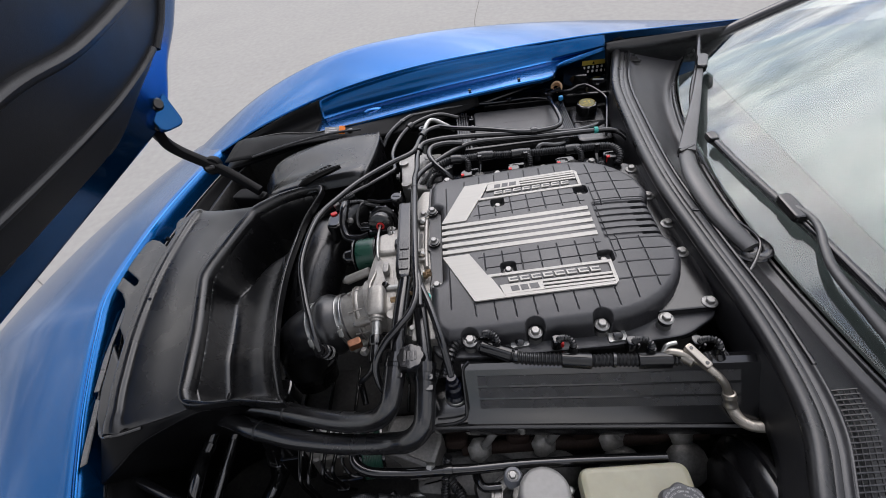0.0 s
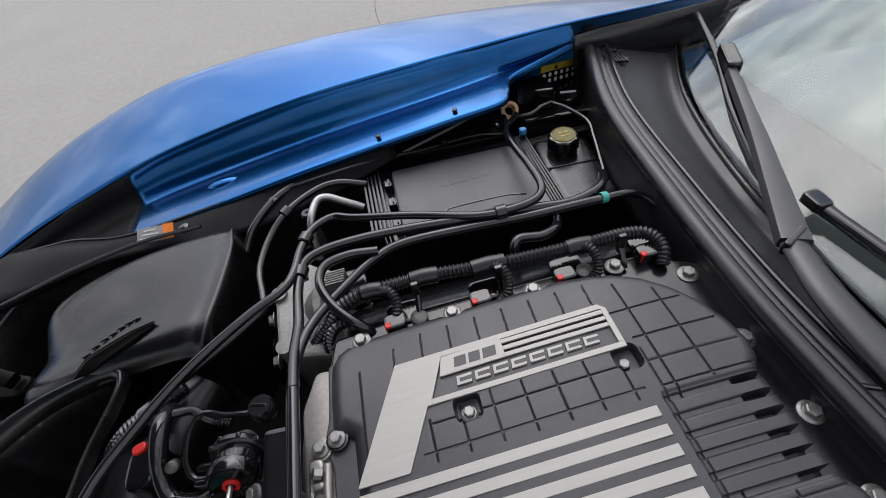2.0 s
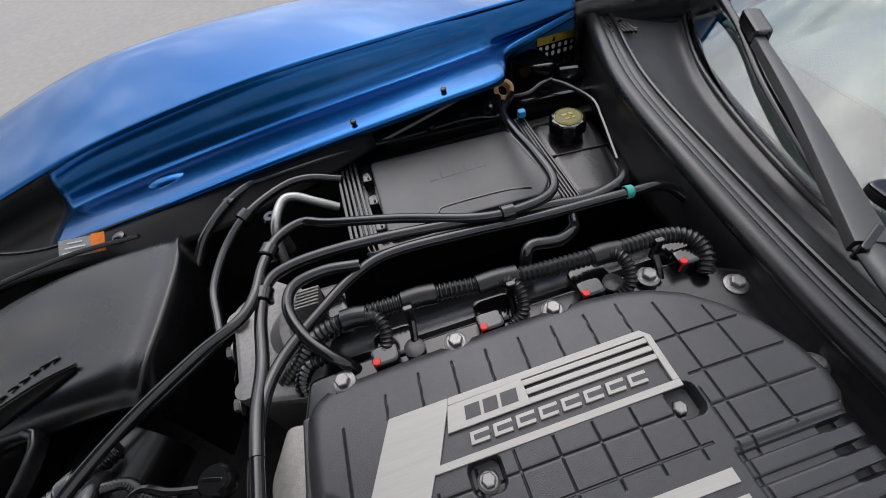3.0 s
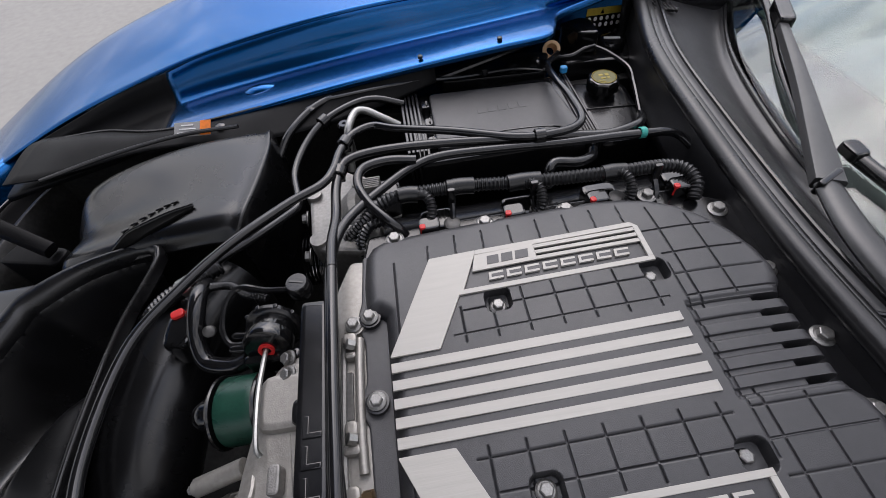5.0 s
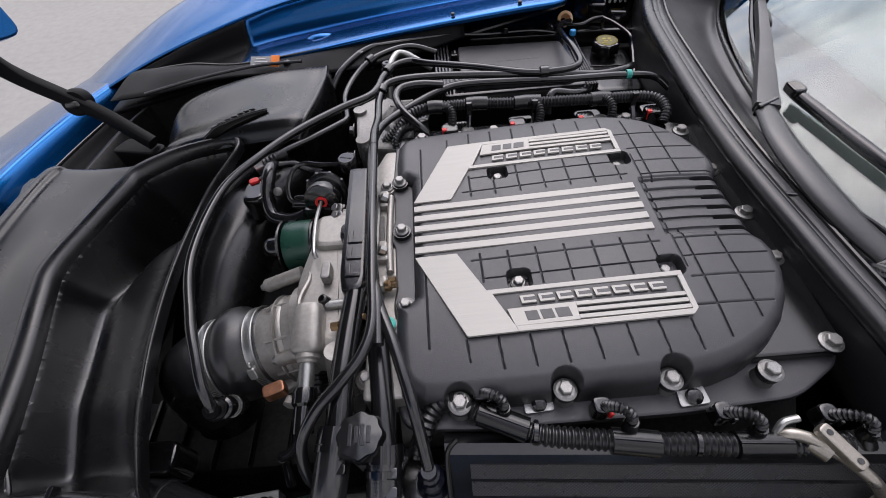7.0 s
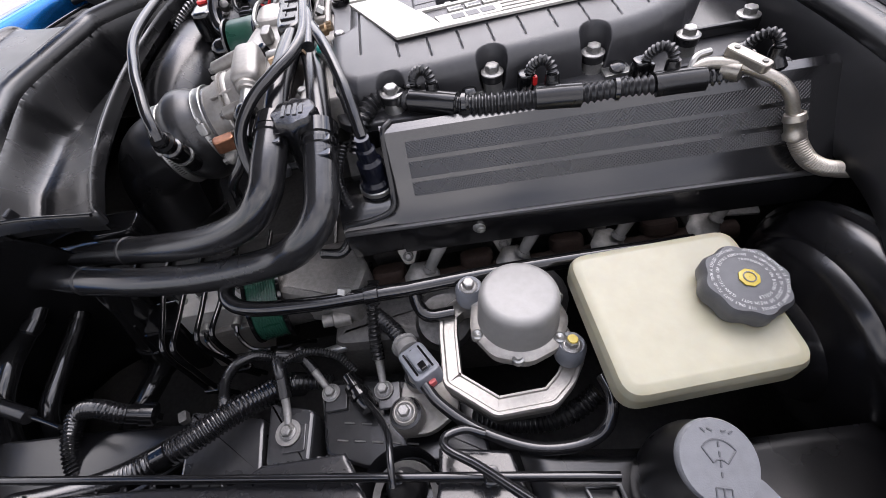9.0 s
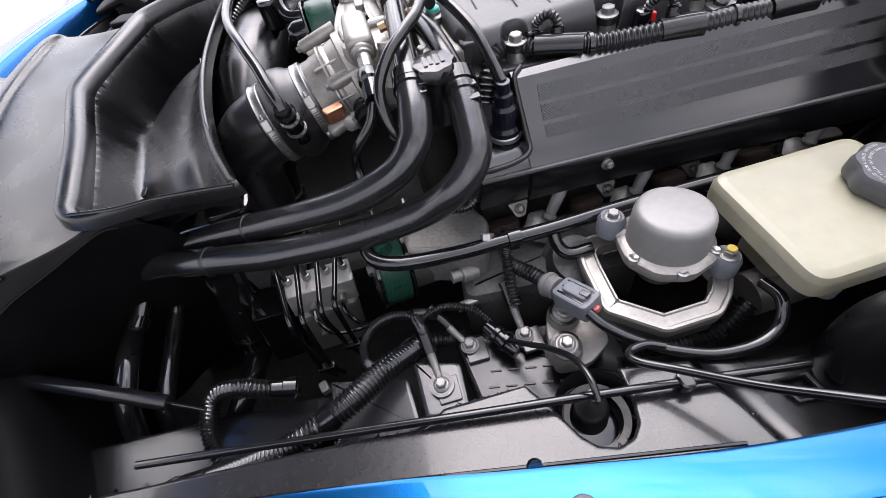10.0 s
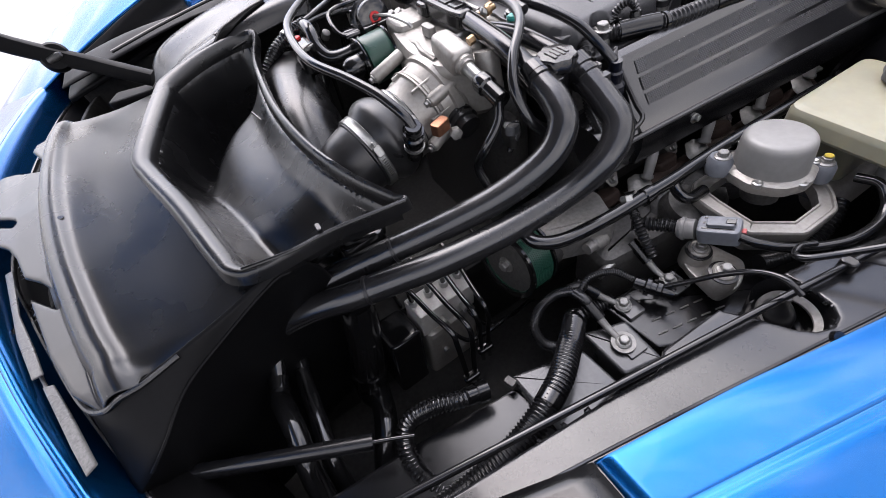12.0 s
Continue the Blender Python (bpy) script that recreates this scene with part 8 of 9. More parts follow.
def washer_filler():
    w = thing("washer_filler", (0.26, 0.11, 0.72), "black washer bottle neck with a slate grey cap", "washer filler")
    ax = Vector((0.10, -0.26, 1.0)).normalized()
    lean = Vector((0, 0, 1)).rotation_difference(ax).to_matrix().to_4x4()
    top = Vector((0.250, 0.116, 0.852))
    g = Geo().tube([top - ax * 0.002, top - ax * 0.04 + Vector((0.004, -0.004, 0)), top - ax * 0.09 + Vector((0.012, -0.02, 0)), top - ax * 0.16 + Vector((0.03, -0.05, 0))], lambda k: 0.0246 + 0.016 * k, n=28)
    part("neck", g, M_AIRBOX, w)
    g = Geo().lathe([(0.022, -0.006), (0.0258, -0.004), (0.0264, -0.002), (0.0264, 0.002), (0.0254, 0.0035), (0.0005, 0.0040)], top, ax, n=48)
    cap = part("cap", g, M_WASHCAP, w, "slate grey cap with embossed wiper symbol")
    g = Geo().prism(rounded([(-0.011, -0.03), (0.011, -0.03), (0.009, 0.02), (-0.009, 0.02)], 0.006), -0.004, 0.004, 0.001, Matrix.Translation(top) @ lean @ Matrix.Translation((0.024, -0.033, -0.001)) @ Matrix.Rotation(radians(30), 4, "Z"))
    part("tab", g, M_WASHCAP, cap)
    m = Matrix.Translation(top + ax * 0.0041) @ lean @ Matrix.Rotation(radians(-14), 4, "Z")
    arc = [m @ Vector((0.0145 * math.sin(q), -0.004 + 0.017 * math.cos(q), 0)) for q in np.linspace(-0.85, 0.85, 9)]
    low = [m @ Vector((0.006 * math.sin(q), -0.006 + 0.007 * math.cos(q), 0)) for q in np.linspace(-0.85, 0.85, 5)]
    g = Geo().tube(arc + low[::-1] + [arc[0]], 0.0006, n=5, straight=True)
    part("screen_symbol", g, M_CAPGREY, cap)
    g = Geo()
    for k in range(4):
        g.box(m @ Vector((0, -0.008 + 0.006 * k, 0)), (0.0012, 0.0035, 0.001), 0.0002, lean @ Matrix.Rotation(radians(-14), 4, "Z"))
    for k in (-2, -1, 1, 2):
        g.box(m @ Vector((0.0045 * k, 0.019 - abs(k) * 0.0005, 0)), (0.0036, 0.0012, 0.001), 0.0002, lean @ Matrix.Rotation(radians(-14 + 18 * k), 4, "Z"))
    part("spray_marks", g, M_CAPGREY, cap)
    g = Geo()
    for dx in (-0.005, 0.0, 0.005):
        g.box(m @ Vector((dx, -0.020, 0)), (0.0009, 0.009, 0.001), 0.0002, lean @ Matrix.Rotation(radians(-14), 4, "Z"))
    for dy in (-0.0245, -0.0155):
        for dx in (-0.0025, 0.0025):
            g.box(m @ Vector((dx, dy, 0)), (0.005, 0.0009, 0.001), 0.0002, lean @ Matrix.Rotation(radians(-14), 4, "Z"))
    part("book_symbol", g, M_CAPGREY, cap)
    return w


washer_filler()


def inner_wing():
    w = thing("inner_wing", (-0.05, 0.16, 0.60), "gloss grey-black painted inner wing and frame rail", "inner wing")
    # flat gloss panel with a bay cut round the damper tower
    outline = [(-0.48, 0.205), (-0.20, 0.184), (-0.137, 0.176), (-0.126, 0.181), (-0.113, 0.190), (-0.030, 0.189), (-0.015, 0.162), (-0.001, 0.129), (0.009, 0.117), (0.025, 0.111), (0.040, 0.115), (0.050, 0.125), (0.056, 0.145), (0.060, 0.179), (0.126, 0.167), (0.129, 0.146), (0.140, 0.115), (0.150, 0.060), (-0.05, 0.072), (-0.27, 0.108), (-0.48, 0.145)]
    def panel_z(X, Y):
        return 0.746 + 0.20 * np.clip(0.180 - 0.09 * X - Y, 0, 1)
    part("panel", masked_sheet(outline, 0.002, panel_z, 0.003), M_INNER, w, "gloss black painted panel", angle=60, thick=0.004, offset=-1)
    n = 40
    def bay(k, dz):
        return [(0.024 + 0.037 * k * math.cos(q), 0.147 + 0.037 * k * math.sin(q), 0.757 + dz) for q in (2 * math.pi * i / n for i in range(n))]
    part("tower_well", Geo().rings([bay(1.05, -0.008), bay(1.04, -0.03), bay(0.98, -0.045), bay(0.4, -0.052)], cap=False), M_INNER, w, "deep black well round the tower", angle=50)
    seam = [(x, y, float(panel_z(x, y)) + 0.0006) for x, y in ((-0.46, 0.182), (-0.38, 0.170), (-0.20, 0.142), (-0.05, 0.116), (0.12, 0.086))]
    part("panel_seam", Geo().tube(seam, 0.0017, n=6), M_GLOSS, w)
    part("rear_panel", Geo().loft([[(0.132, 0.170, 0.742), (0.14, 0.11, 0.748), (0.15, 0.03, 0.77)], [(0.25, 0.150, 0.738), (0.25, 0.10, 0.742), (0.25, 0.03, 0.77)], [(0.48, 0.14, 0.735), (0.48, 0.09, 0.742), (0.48, 0.02, 0.77)]], 4, 4), M_MATTE, w, "satin black rear panel", thick=0.003)
    part("edge_tab", Geo().hoop([(0.180, 0.128, 0.746), (0.212, 0.126, 0.746), (0.214, 0.102, 0.748), (0.186, 0.104, 0.748)], 0.004, 0.004), M_FRAME, w)
    part("edge_cover", Geo().loft([[(-0.45, 0.175, 0.828), (-0.45, 0.13, 0.845), (-0.45, 0.085, 0.842)], [(-0.36, 0.158, 0.838), (-0.36, 0.11, 0.852), (-0.36, 0.06, 0.850)], [(-0.274, 0.134, 0.850), (-0.274, 0.09, 0.857), (-0.274, 0.046, 0.858)]], 4, 4), M_MATTE, w, "matte black cover at the lip's end", thick=0.003)
    # rail with stepped plates
    g = Geo().prism(rounded([(-0.62, 0.30), (-0.40, 0.29), (-0.245, 0.276), (-0.235, 0.240), (-0.30, 0.20), (-0.62, 0.22)], 0.008), 0.60, 0.662, 0.004)
    part("rail", g, M_SATIN, w)
    g = Geo().prism(rounded([(-0.245, 0.286), (-0.150, 0.262), (-0.145, 0.20), (-0.24, 0.19)], 0.006), 0.62, 0.676, 0.004)
    part("rail_plate", g, M_FRAME, w)
    g = Geo().prism(rounded([(-0.140, 0.275), (-0.085, 0.258), (-0.088, 0.195), (-0.138, 0.205)], 0.006), 0.62, 0.686, 0.004)
    part("ground_plate", g, M_FRAME, w)
    g = Geo().prism(rounded([(-0.085, 0.30), (0.10, 0.27), (0.11, 0.18), (-0.03, 0.188), (-0.075, 0.21)], 0.006), 0.60, 0.672, 0.004)
    part("rail_floor", g, M_SATIN, w)
    for k in range(5):
        for j in range(2):
            g = Geo().box((-0.055 + 0.020 * k + 0.008 * j, 0.222 + 0.018 * j - 0.004 * k, 0.6728), (0.013, 0.002, 0.0015), 0.0003, Matrix.Rotation(radians(-12), 4, "Z"))
            part("stamped_slot", g, M_CASTDARK, w)
    # open top of the damper tower
    c = Vector((0.024, 0.145, 0.722))
    g = Geo().lathe([(0.034, -0.02), (0.034, 0.002), (0.031, 0.004), (0.027, 0.003), (0.025, -0.012), (0.0005, -0.012)], c, (0, -0.1, 1), n=40)
    tower = part("damper_tower", g, M_GLOSS, w, "round black damper tower opening")
    part("steel_ring", Geo().lathe([(0.0255, 0.0), (0.0315, 0.004), (0.0305, 0.009), (0.0245, 0.004)], c + Vector((0, 0, 0.006)), (0, -0.1, 1), n=36), M_CASTMID, tower)
    part("rubber_cap", Geo().lathe([(0.0005, -0.02), (0.019, -0.02), (0.018, 0.006), (0.013, 0.016), (0.0065, 0.024), (0.0060, 0.036), (0.0005, 0.037)], c + Vector((-0.001, 0.010, 0.002)), (0, 0.05, 1), n=24), M_RUBBER, tower)
    # long rod with clips
    g = Geo().tube([(-0.42, 0.222, 0.748), (-0.30, 0.204, 0.752), (-0.125, 0.178, 0.757), (0.0, 0.160, 0.760), (0.103, 0.145, 0.761), (0.21, 0.129, 0.762)], 0.0042, n=10)
    rod = part("release_cable", g, M_HOSE, w, "long black cable along the panel")
    for p in ((0.104, 0.145, 0.760),):
        g = Geo().box(p, (0.014, 0.016, 0.014), 0.002)
        part("cable_clip", g, M_GLOSS, rod)
    g = Geo().lathe([(0.0005, 0.0), (0.006, 0.0), (0.0055, 0.004), (0.0005, 0.004)], (-0.056, 0.100, 0.842), (0, -0.5, 0.9), n=12)
    part("drain_hole", g, M_GLOSS, w)
    part("weld_tab", Geo().box((-0.25, 0.278, 0.679), (0.010, 0.014, 0.010), 0.001, Matrix.Rotation(radians(20), 4, "Z")), M_CASTDARK, w)
    return w


inner_wing()


def lug(at, toward, label, big=False, run=()):
    l = thing("earth_lug", at, label, "cable lug", group="cable lugs")
    at, d = Vector(at), Vector(toward).normalized()
    r = 0.0145 if big else 0.011
    part("ring", Geo().lathe([(0.0005, 0), (r, 0), (r, 0.0022), (0.0005, 0.0024)], at, n=26), M_CASTMID, l, "plated ring terminal")
    g = Geo().tube([at + d * r * 0.6 + Vector((0, 0, 0.001)), at + d * (r + 0.010) + Vector((0, 0, 0.005)), at + d * (r + 0.024) + Vector((0, 0, 0.012))], lambda k: 0.0042 + 0.001 * k, n=12, squash=0.8)
    part("crimp", g, M_CASTMID, l)
    g = Geo().tube([at + d * (r + 0.022) + Vector((0, 0, 0.011)), at + d * (r + 0.036) + Vector((0, 0, 0.018)), at + d * (r + 0.052) + Vector((0, 0, 0.026))], 0.0075, n=12)
    part("sleeve", g, M_MATTE, l)
    if run:
        part("cable", Geo().tube([at + d * (r + 0.040) + Vector((0, 0, 0.020)), *run], 0.0066, n=12), M_ELBOW, l, "dull grey-black cable sleeve")
    bolt(l, at + Vector((0, 0, 0.0022)), me=BOLT)
    part("tab", Geo().box(at + Vector((0.006, -0.006, -0.004)), (0.026, 0.03, 0.006), 0.001), M_FRAME, l)
    return l


lug((-0.112, 0.235, 0.690), (-0.08, 0.9, 0), "plated earth lug bolted to the frame rail", True, ((-0.118, 0.297, 0.716), (-0.122, 0.312, 0.718)))
lug((-0.068, 0.277, 0.679), (-0.55, 0.8, 0), "plated earth lug bolted to the frame rail", False, ((-0.108, 0.318, 0.712), (-0.124, 0.319, 0.718)))
lug((-0.002, 0.266, 0.688), (-0.05, 0.9, 0), "plated earth lug bolted to the frame rail")

hose("main_conduit", "thick black corrugated battery cable conduit", "cable conduit", [(-0.118, 0.308, 0.650), (-0.128, 0.300, 0.672), (-0.150, 0.281, 0.692), (-0.176, 0.260, 0.708), (-0.218, 0.231, 0.718), (-0.28, 0.209, 0.714), (-0.35, 0.203, 0.702), (-0.42, 0.205, 0.69)], 0.0142, M_CONDUIT, wave=0.0011, pitch=0.0047, n=18, clips=((0.62, 0.001),))
hose("branch_conduit", "short corrugated conduit meeting the battery cable", "cable conduit", [(-0.070, 0.294, 0.672), (-0.088, 0.296, 0.674), (-0.105, 0.299, 0.674), (-0.122, 0.304, 0.668)], 0.0082, M_RUBBER, wave=0.0012, pitch=0.0045)
hose("loop_conduit", "thin corrugated loop joining the earth lug", "cable conduit", [(-0.116, 0.314, 0.714), (-0.132, 0.318, 0.721), (-0.150, 0.321, 0.722), (-0.173, 0.319, 0.714), (-0.189, 0.306, 0.705), (-0.191, 0.287, 0.700), (-0.184, 0.272, 0.704), (-0.172, 0.266, 0.710)], 0.0062, M_CONDUIT, wave=0.0008, pitch=0.0034)
hose("side_conduit", "short corrugated conduit above the frame rail", "cable conduit", [(-0.285, 0.285, 0.690), (-0.315, 0.288, 0.700), (-0.347, 0.298, 0.702), (-0.378, 0.302, 0.693), (-0.394, 0.285, 0.678), (-0.396, 0.262, 0.664), (-0.388, 0.240, 0.655), (-0.380, 0.225, 0.65)], 0.0105, M_CONDUIT, wave=0.0011, pitch=0.0050, n=16, clips=((0.02, 0.003), (0.08, 0.001)))
hose("earth_strap", "ribbed earth strap dropping to the rail", "cable conduit", [(0.010, 0.360, 0.775), (0.004, 0.345, 0.758), (-0.001, 0.318, 0.733), (-0.002, 0.296, 0.712)], 0.0062, M_RUBBER, wave=0.0011, pitch=0.0048)
hose("wire_conduit", "thin wire conduit across the engine mount", "wire conduit", [(-0.125, 0.305, 0.715), (-0.09, 0.318, 0.715), (-0.055, 0.312, 0.705), (-0.035, 0.295, 0.69)], 0.0045, M_RUBBER, wave=0.0007, pitch=0.0035)
hose("pump_cable", "smooth black cable looping below the pump", "cable", [(0.055, 0.235, 0.762), (0.066, 0.217, 0.758), (0.090, 0.195, 0.752), (0.118, 0.177, 0.750), (0.152, 0.163, 0.750), (0.188, 0.160, 0.754), (0.212, 0.168, 0.762), (0.222, 0.187, 0.775), (0.222, 0.21, 0.77)], 0.0058)
hose("bonnet_cable", "smooth black bonnet release cable", "cable", [(0.105, 0.180, 0.762), (0.088, 0.186, 0.765), (0.070, 0.182, 0.768), (0.070, 0.170, 0.774), (0.096, 0.150, 0.782), (0.133, 0.115, 0.806), (0.162, 0.090, 0.828), (0.187, 0.070, 0.846), (0.215, 0.055, 0.858)], 0.0040)
lead = hose("sensor_lead", "thin black sensor lead to the damper tower", "cable", [(-0.028, 0.262, 0.700), (-0.010, 0.238, 0.725), (0.006, 0.214, 0.752), (0.018, 0.190, 0.772), (0.021, 0.165, 0.782), (0.021, 0.146, 0.776)], 0.0032)
part("plug", Geo().lathe([(0.0005, -0.004), (0.009, -0.004), (0.010, 0.0), (0.010, 0.010), (0.0125, 0.012), (0.0125, 0.017), (0.0095, 0.018), (0.0095, 0.024), (0.0125, 0.025), (0.0125, 0.030), (0.008, 0.032), (0.008, 0.044), (0.0005, 0.044)], (-0.020, 0.248, 0.696), (-0.45, 0.80, 0.05), n=20), M_GLOSS, lead, "ribbed gloss black plug")
hose("corrugated_hose", "corrugated conduit under the pump bracket", "cable conduit", [(0.095, 0.215, 0.70), (0.13, 0.205, 0.695), (0.17, 0.198, 0.70), (0.20, 0.20, 0.715), (0.225, 0.21, 0.73)], 0.0095, M_RUBBER, wave=0.0013, pitch=0.0052)


def pump_plug():
    c = thing("cable_connector", (0.045, 0.26, 0.74), "grey plastic plug connector on the pump cable", "connector")
    d = Vector((0.44, -0.85, 0.28)).normalized()
    o = Vector((0.034, 0.292, 0.744))
    m = Matrix((d.cross(Vector((0, 0, 1))).normalized(), d, d.cross(Vector((0, 0, 1))).normalized().cross(d))).transposed().to_4x4()
    part("body", Geo().box(o + d * 0.042, (0.030, 0.046, 0.024), 0.003, m), M_GREY, c)
    part("latch", Geo().box(o + d * 0.040 + Vector((0, 0, 0.014)), (0.014, 0.030, 0.006), 0.0015, m), M_GREY, c)
    part("latch_window", Geo().box(o + d * 0.050 + Vector((0, 0, 0.0165)), (0.007, 0.010, 0.004), 0.0006, m), M_GLOSS, c)
    part("collar", Geo().lathe([(0.0005, 0), (0.011, 0), (0.013, 0.003), (0.013, 0.020), (0.0005, 0.022)], o - d * 0.004, d, n=20), M_BOOT, c)
    part("red_seal", Geo().box(o + d * 0.067 + Vector((0, 0, 0.001)), (0.008, 0.005, 0.006), 0.001, m), pbr("dull_pink_rubber", (0.42, 0.09, 0.09), 0.5), c)
    for k in (-0.009, 0.0, 0.009):
        part("body_slot", Geo().box(o + d * 0.042 + m.to_3x3() @ Vector((k, 0, 0.0118)), (0.0022, 0.034, 0.0015), 0.0003, m), M_GLOSS, c)
    part("collar_rib", Geo().lathe([(0.0125, 0.004), (0.0148, 0.005), (0.0148, 0.009), (0.0125, 0.010)], o - d * 0.004, d, n=20), M_BOOT, c)
    part("lead", Geo().tube([o - d * 0.002, o - d * 0.02 + Vector((-0.002, 0.004, 0.002)), o - d * 0.045 + Vector((-0.012, 0.01, 0.004))], 0.0085, n=12, wave=0.0012, pitch=0.005), M_RUBBER, c)
    return c


pump_plug()


def mounts():
    s = thing("pump_mount", (0.03, 0.24, 0.68), "alloy pump mount with two rubber bushes", "mount")
    part("plate", Geo().prism(rounded([(0.012, 0.208), (0.050, 0.205), (0.085, 0.225), (0.075, 0.275), (0.045, 0.29), (0.022, 0.265)], 0.012), 0.690, 0.702, 0.002), M_CAST, s)
    for at in ((0.028, 0.224, 0.700), (0.045, 0.268, 0.688)):
        g = Geo().lathe([(0.0005, 0.0), (0.018, 0.0), (0.0185, 0.006), (0.0185, 0.020), (0.016, 0.026), (0.013, 0.026), (0.013, 0.031), (0.011, 0.033), (0.0005, 0.033)], at, (0, -0.06, 1), n=28)
        b = part("bush", g, M_CAST, s)
        g = Geo().lathe([(0.0125, 0), (0.0165, 0.0), (0.0165, 0.002), (0.0125, 0.003)], Vector(at) + Vector((0, -0.0015, 0.0262)), (0, -0.06, 1), n=26)
        part("rubber_washer", g, M_RUBBER, b)
        bolt(b, Vector(at) + Vector((0, -0.002, 0.033)), (0, -0.06, 1), BOLT)
    return s


mounts()


def abs_unit():
    a = thing("brake_hydraulic_unit", (-0.26, 0.39, 0.60), "aluminium brake hydraulic unit with black bent pipes", "hydraulic unit")
    m = Matrix.Translation((-0.2525, 0.450, 0.652)) @ Matrix.Rotation(radians(7), 4, "Z") @ Matrix.Rotation(radians(7), 4, "Y")
    part("block", Geo().prism(rounded([(-0.050, -0.021), (0.048, -0.021), (0.048, 0.022), (-0.050, 0.022)], 0.003), -0.025, 0.022, 0.002, m), M_MACHINED, a, "bright machined valve block")
    part("lower_block", Geo().prism(rounded([(-0.046, -0.030), (0.046, -0.030), (0.046, 0.022), (-0.046, 0.022)], 0.010, 5), -0.13, -0.022, 0.008, m), M_CAST, a)
    part("module_case", Geo().prism(rounded([(-0.105, -0.028), (-0.054, -0.028), (-0.054, 0.030), (-0.105, 0.030)], 0.008, 4), -0.12, 0.004, 0.005, m), M_GLOSS, a, "gloss black control module")
    clips = (Vector((-0.272, 0.348, 0.597)), Vector((-0.231, 0.373, 0.597)))
    for k, (nx, ex, ey, ez) in enumerate(((-0.297, -0.278, 0.352, 0.704), (-0.269, -0.258, 0.346, 0.712), (-0.241, -0.238, 0.362, 0.700), (-0.215, -0.220, 0.366, 0.698))):
        top = m @ Vector((nx + 0.2535, 0.006, 0.022))
        part("pipe_nut", Geo().hexa(top, (0, 0.05, 1), 0.0115, 0.010), M_STEEL, a)
        end = clips[k // 2] + Vector((-0.006 + 0.012 * (k % 2), 0, 0))
        e = [top + Vector((0, 0, 0.008)), top + Vector((0, -0.001, 0.030)), top + Vector((0.001, -0.010, 0.043)), top.lerp(Vector((ex, ey, ez)), 0.5) + Vector((0, -0.004, 0.026)), Vector((ex, ey + 0.008, ez + 0.010)), Vector((ex, ey, ez - 0.010)), Vector((ex, ey, ez)).lerp(end, 0.5), end, end + Vector((0.004, 0.010, -0.05))]
        part("bent_pipe", Geo().tube(e, 0.0036, n=10, per=6), M_GLOSS, a, "thin black bent brake pipe")
    for c in clips:
        part("pipe_clip", Geo().box(c, (0.026, 0.012, 0.010), 0.002), M_GLOSS, a)
    for x in (-0.018, 0.024):
        q = m @ Vector((x, -0.021, -0.006))
        part("pipe_nut", Geo().lathe([(0.0005, 0), (0.0070, 0), (0.0070, 0.016), (0.0005, 0.016)], q, (0.05, -1, 0.15), n=12), M_STEEL, a)
        part("bent_pipe", Geo().tube([q + Vector((0, -0.012, 0.002)), q + Vector((0.004, -0.030, -0.004)), q + Vector((0.020, -0.044, -0.022)), q + Vector((0.055, -0.046, -0.028)), q + Vector((0.090, -0.042, -0.030)), q + Vector((0.105, -0.036, -0.045))], 0.0032, n=8), M_GLOSS, a)
    for x, z in ((-0.020, -0.075), (0.012, -0.095)):
        part("casting_screw", Geo().lathe([(0.0005, 0), (0.005, 0), (0.005, 0.006), (0.0005, 0.006)], m @ Vector((x, -0.030, z)), (0.1, -1, 0), n=12), M_STEEL, a)
    return a


abs_unit()


def crank_pulley():
    p = thing("belt_pulley", (-0.13, 0.40, 0.69), "dark green painted belt pulley with a steel bolt", "pulley", group="green pulleys")
    ax = (-0.97, -0.16, 0.12)
    o = Vector((-0.125, 0.408, 0.712))
    w = Vector(ax).normalized()
    part("ring", Geo().lathe([(0.045, -0.002)] + [(0.0520 - 0.0007 * (k % 2), 0.0015 * k) for k in range(24)] + [(0.045, 0.036)], o, ax, n=48), M_GREEN, p, "dark green ring")
    part("face", Geo().lathe([(0.0005, 0.0), (0.047, 0.0), (0.049, 0.004), (0.0005, 0.006)], o + w * 0.030, ax, n=40), M_CASTDARK, p)
    part("rim", Geo().lathe([(0.046, 0), (0.0535, 0), (0.0535, 0.004), (0.046, 0.004)], o + w * 0.035, ax, n=48), M_GLOSS, p)
    part("rim", Geo().lathe([(0.046, 0), (0.0545, 0), (0.0545, 0.004), (0.046, 0.004)], o - w * 0.006, ax, n=48), M_GLOSS, p)
    bolt(p, o + w * 0.036, ax, BOLT_BIG)
    part("carrier", Geo().lathe([(0.0005, -0.10), (0.035, -0.10), (0.042, -0.05), (0.042, 0.0), (0.0005, 0.0)], o, ax, n=30), M_CASTDARK, p, "dull cast carrier")
    part("carrier_plate", Geo().prism(rounded([(-0.118, 0.385), (-0.02, 0.345), (0.0, 0.40), (-0.02, 0.45), (-0.10, 0.45)], 0.01), 0.69, 0.755, 0.008), M_CASTMID, p)
    return p


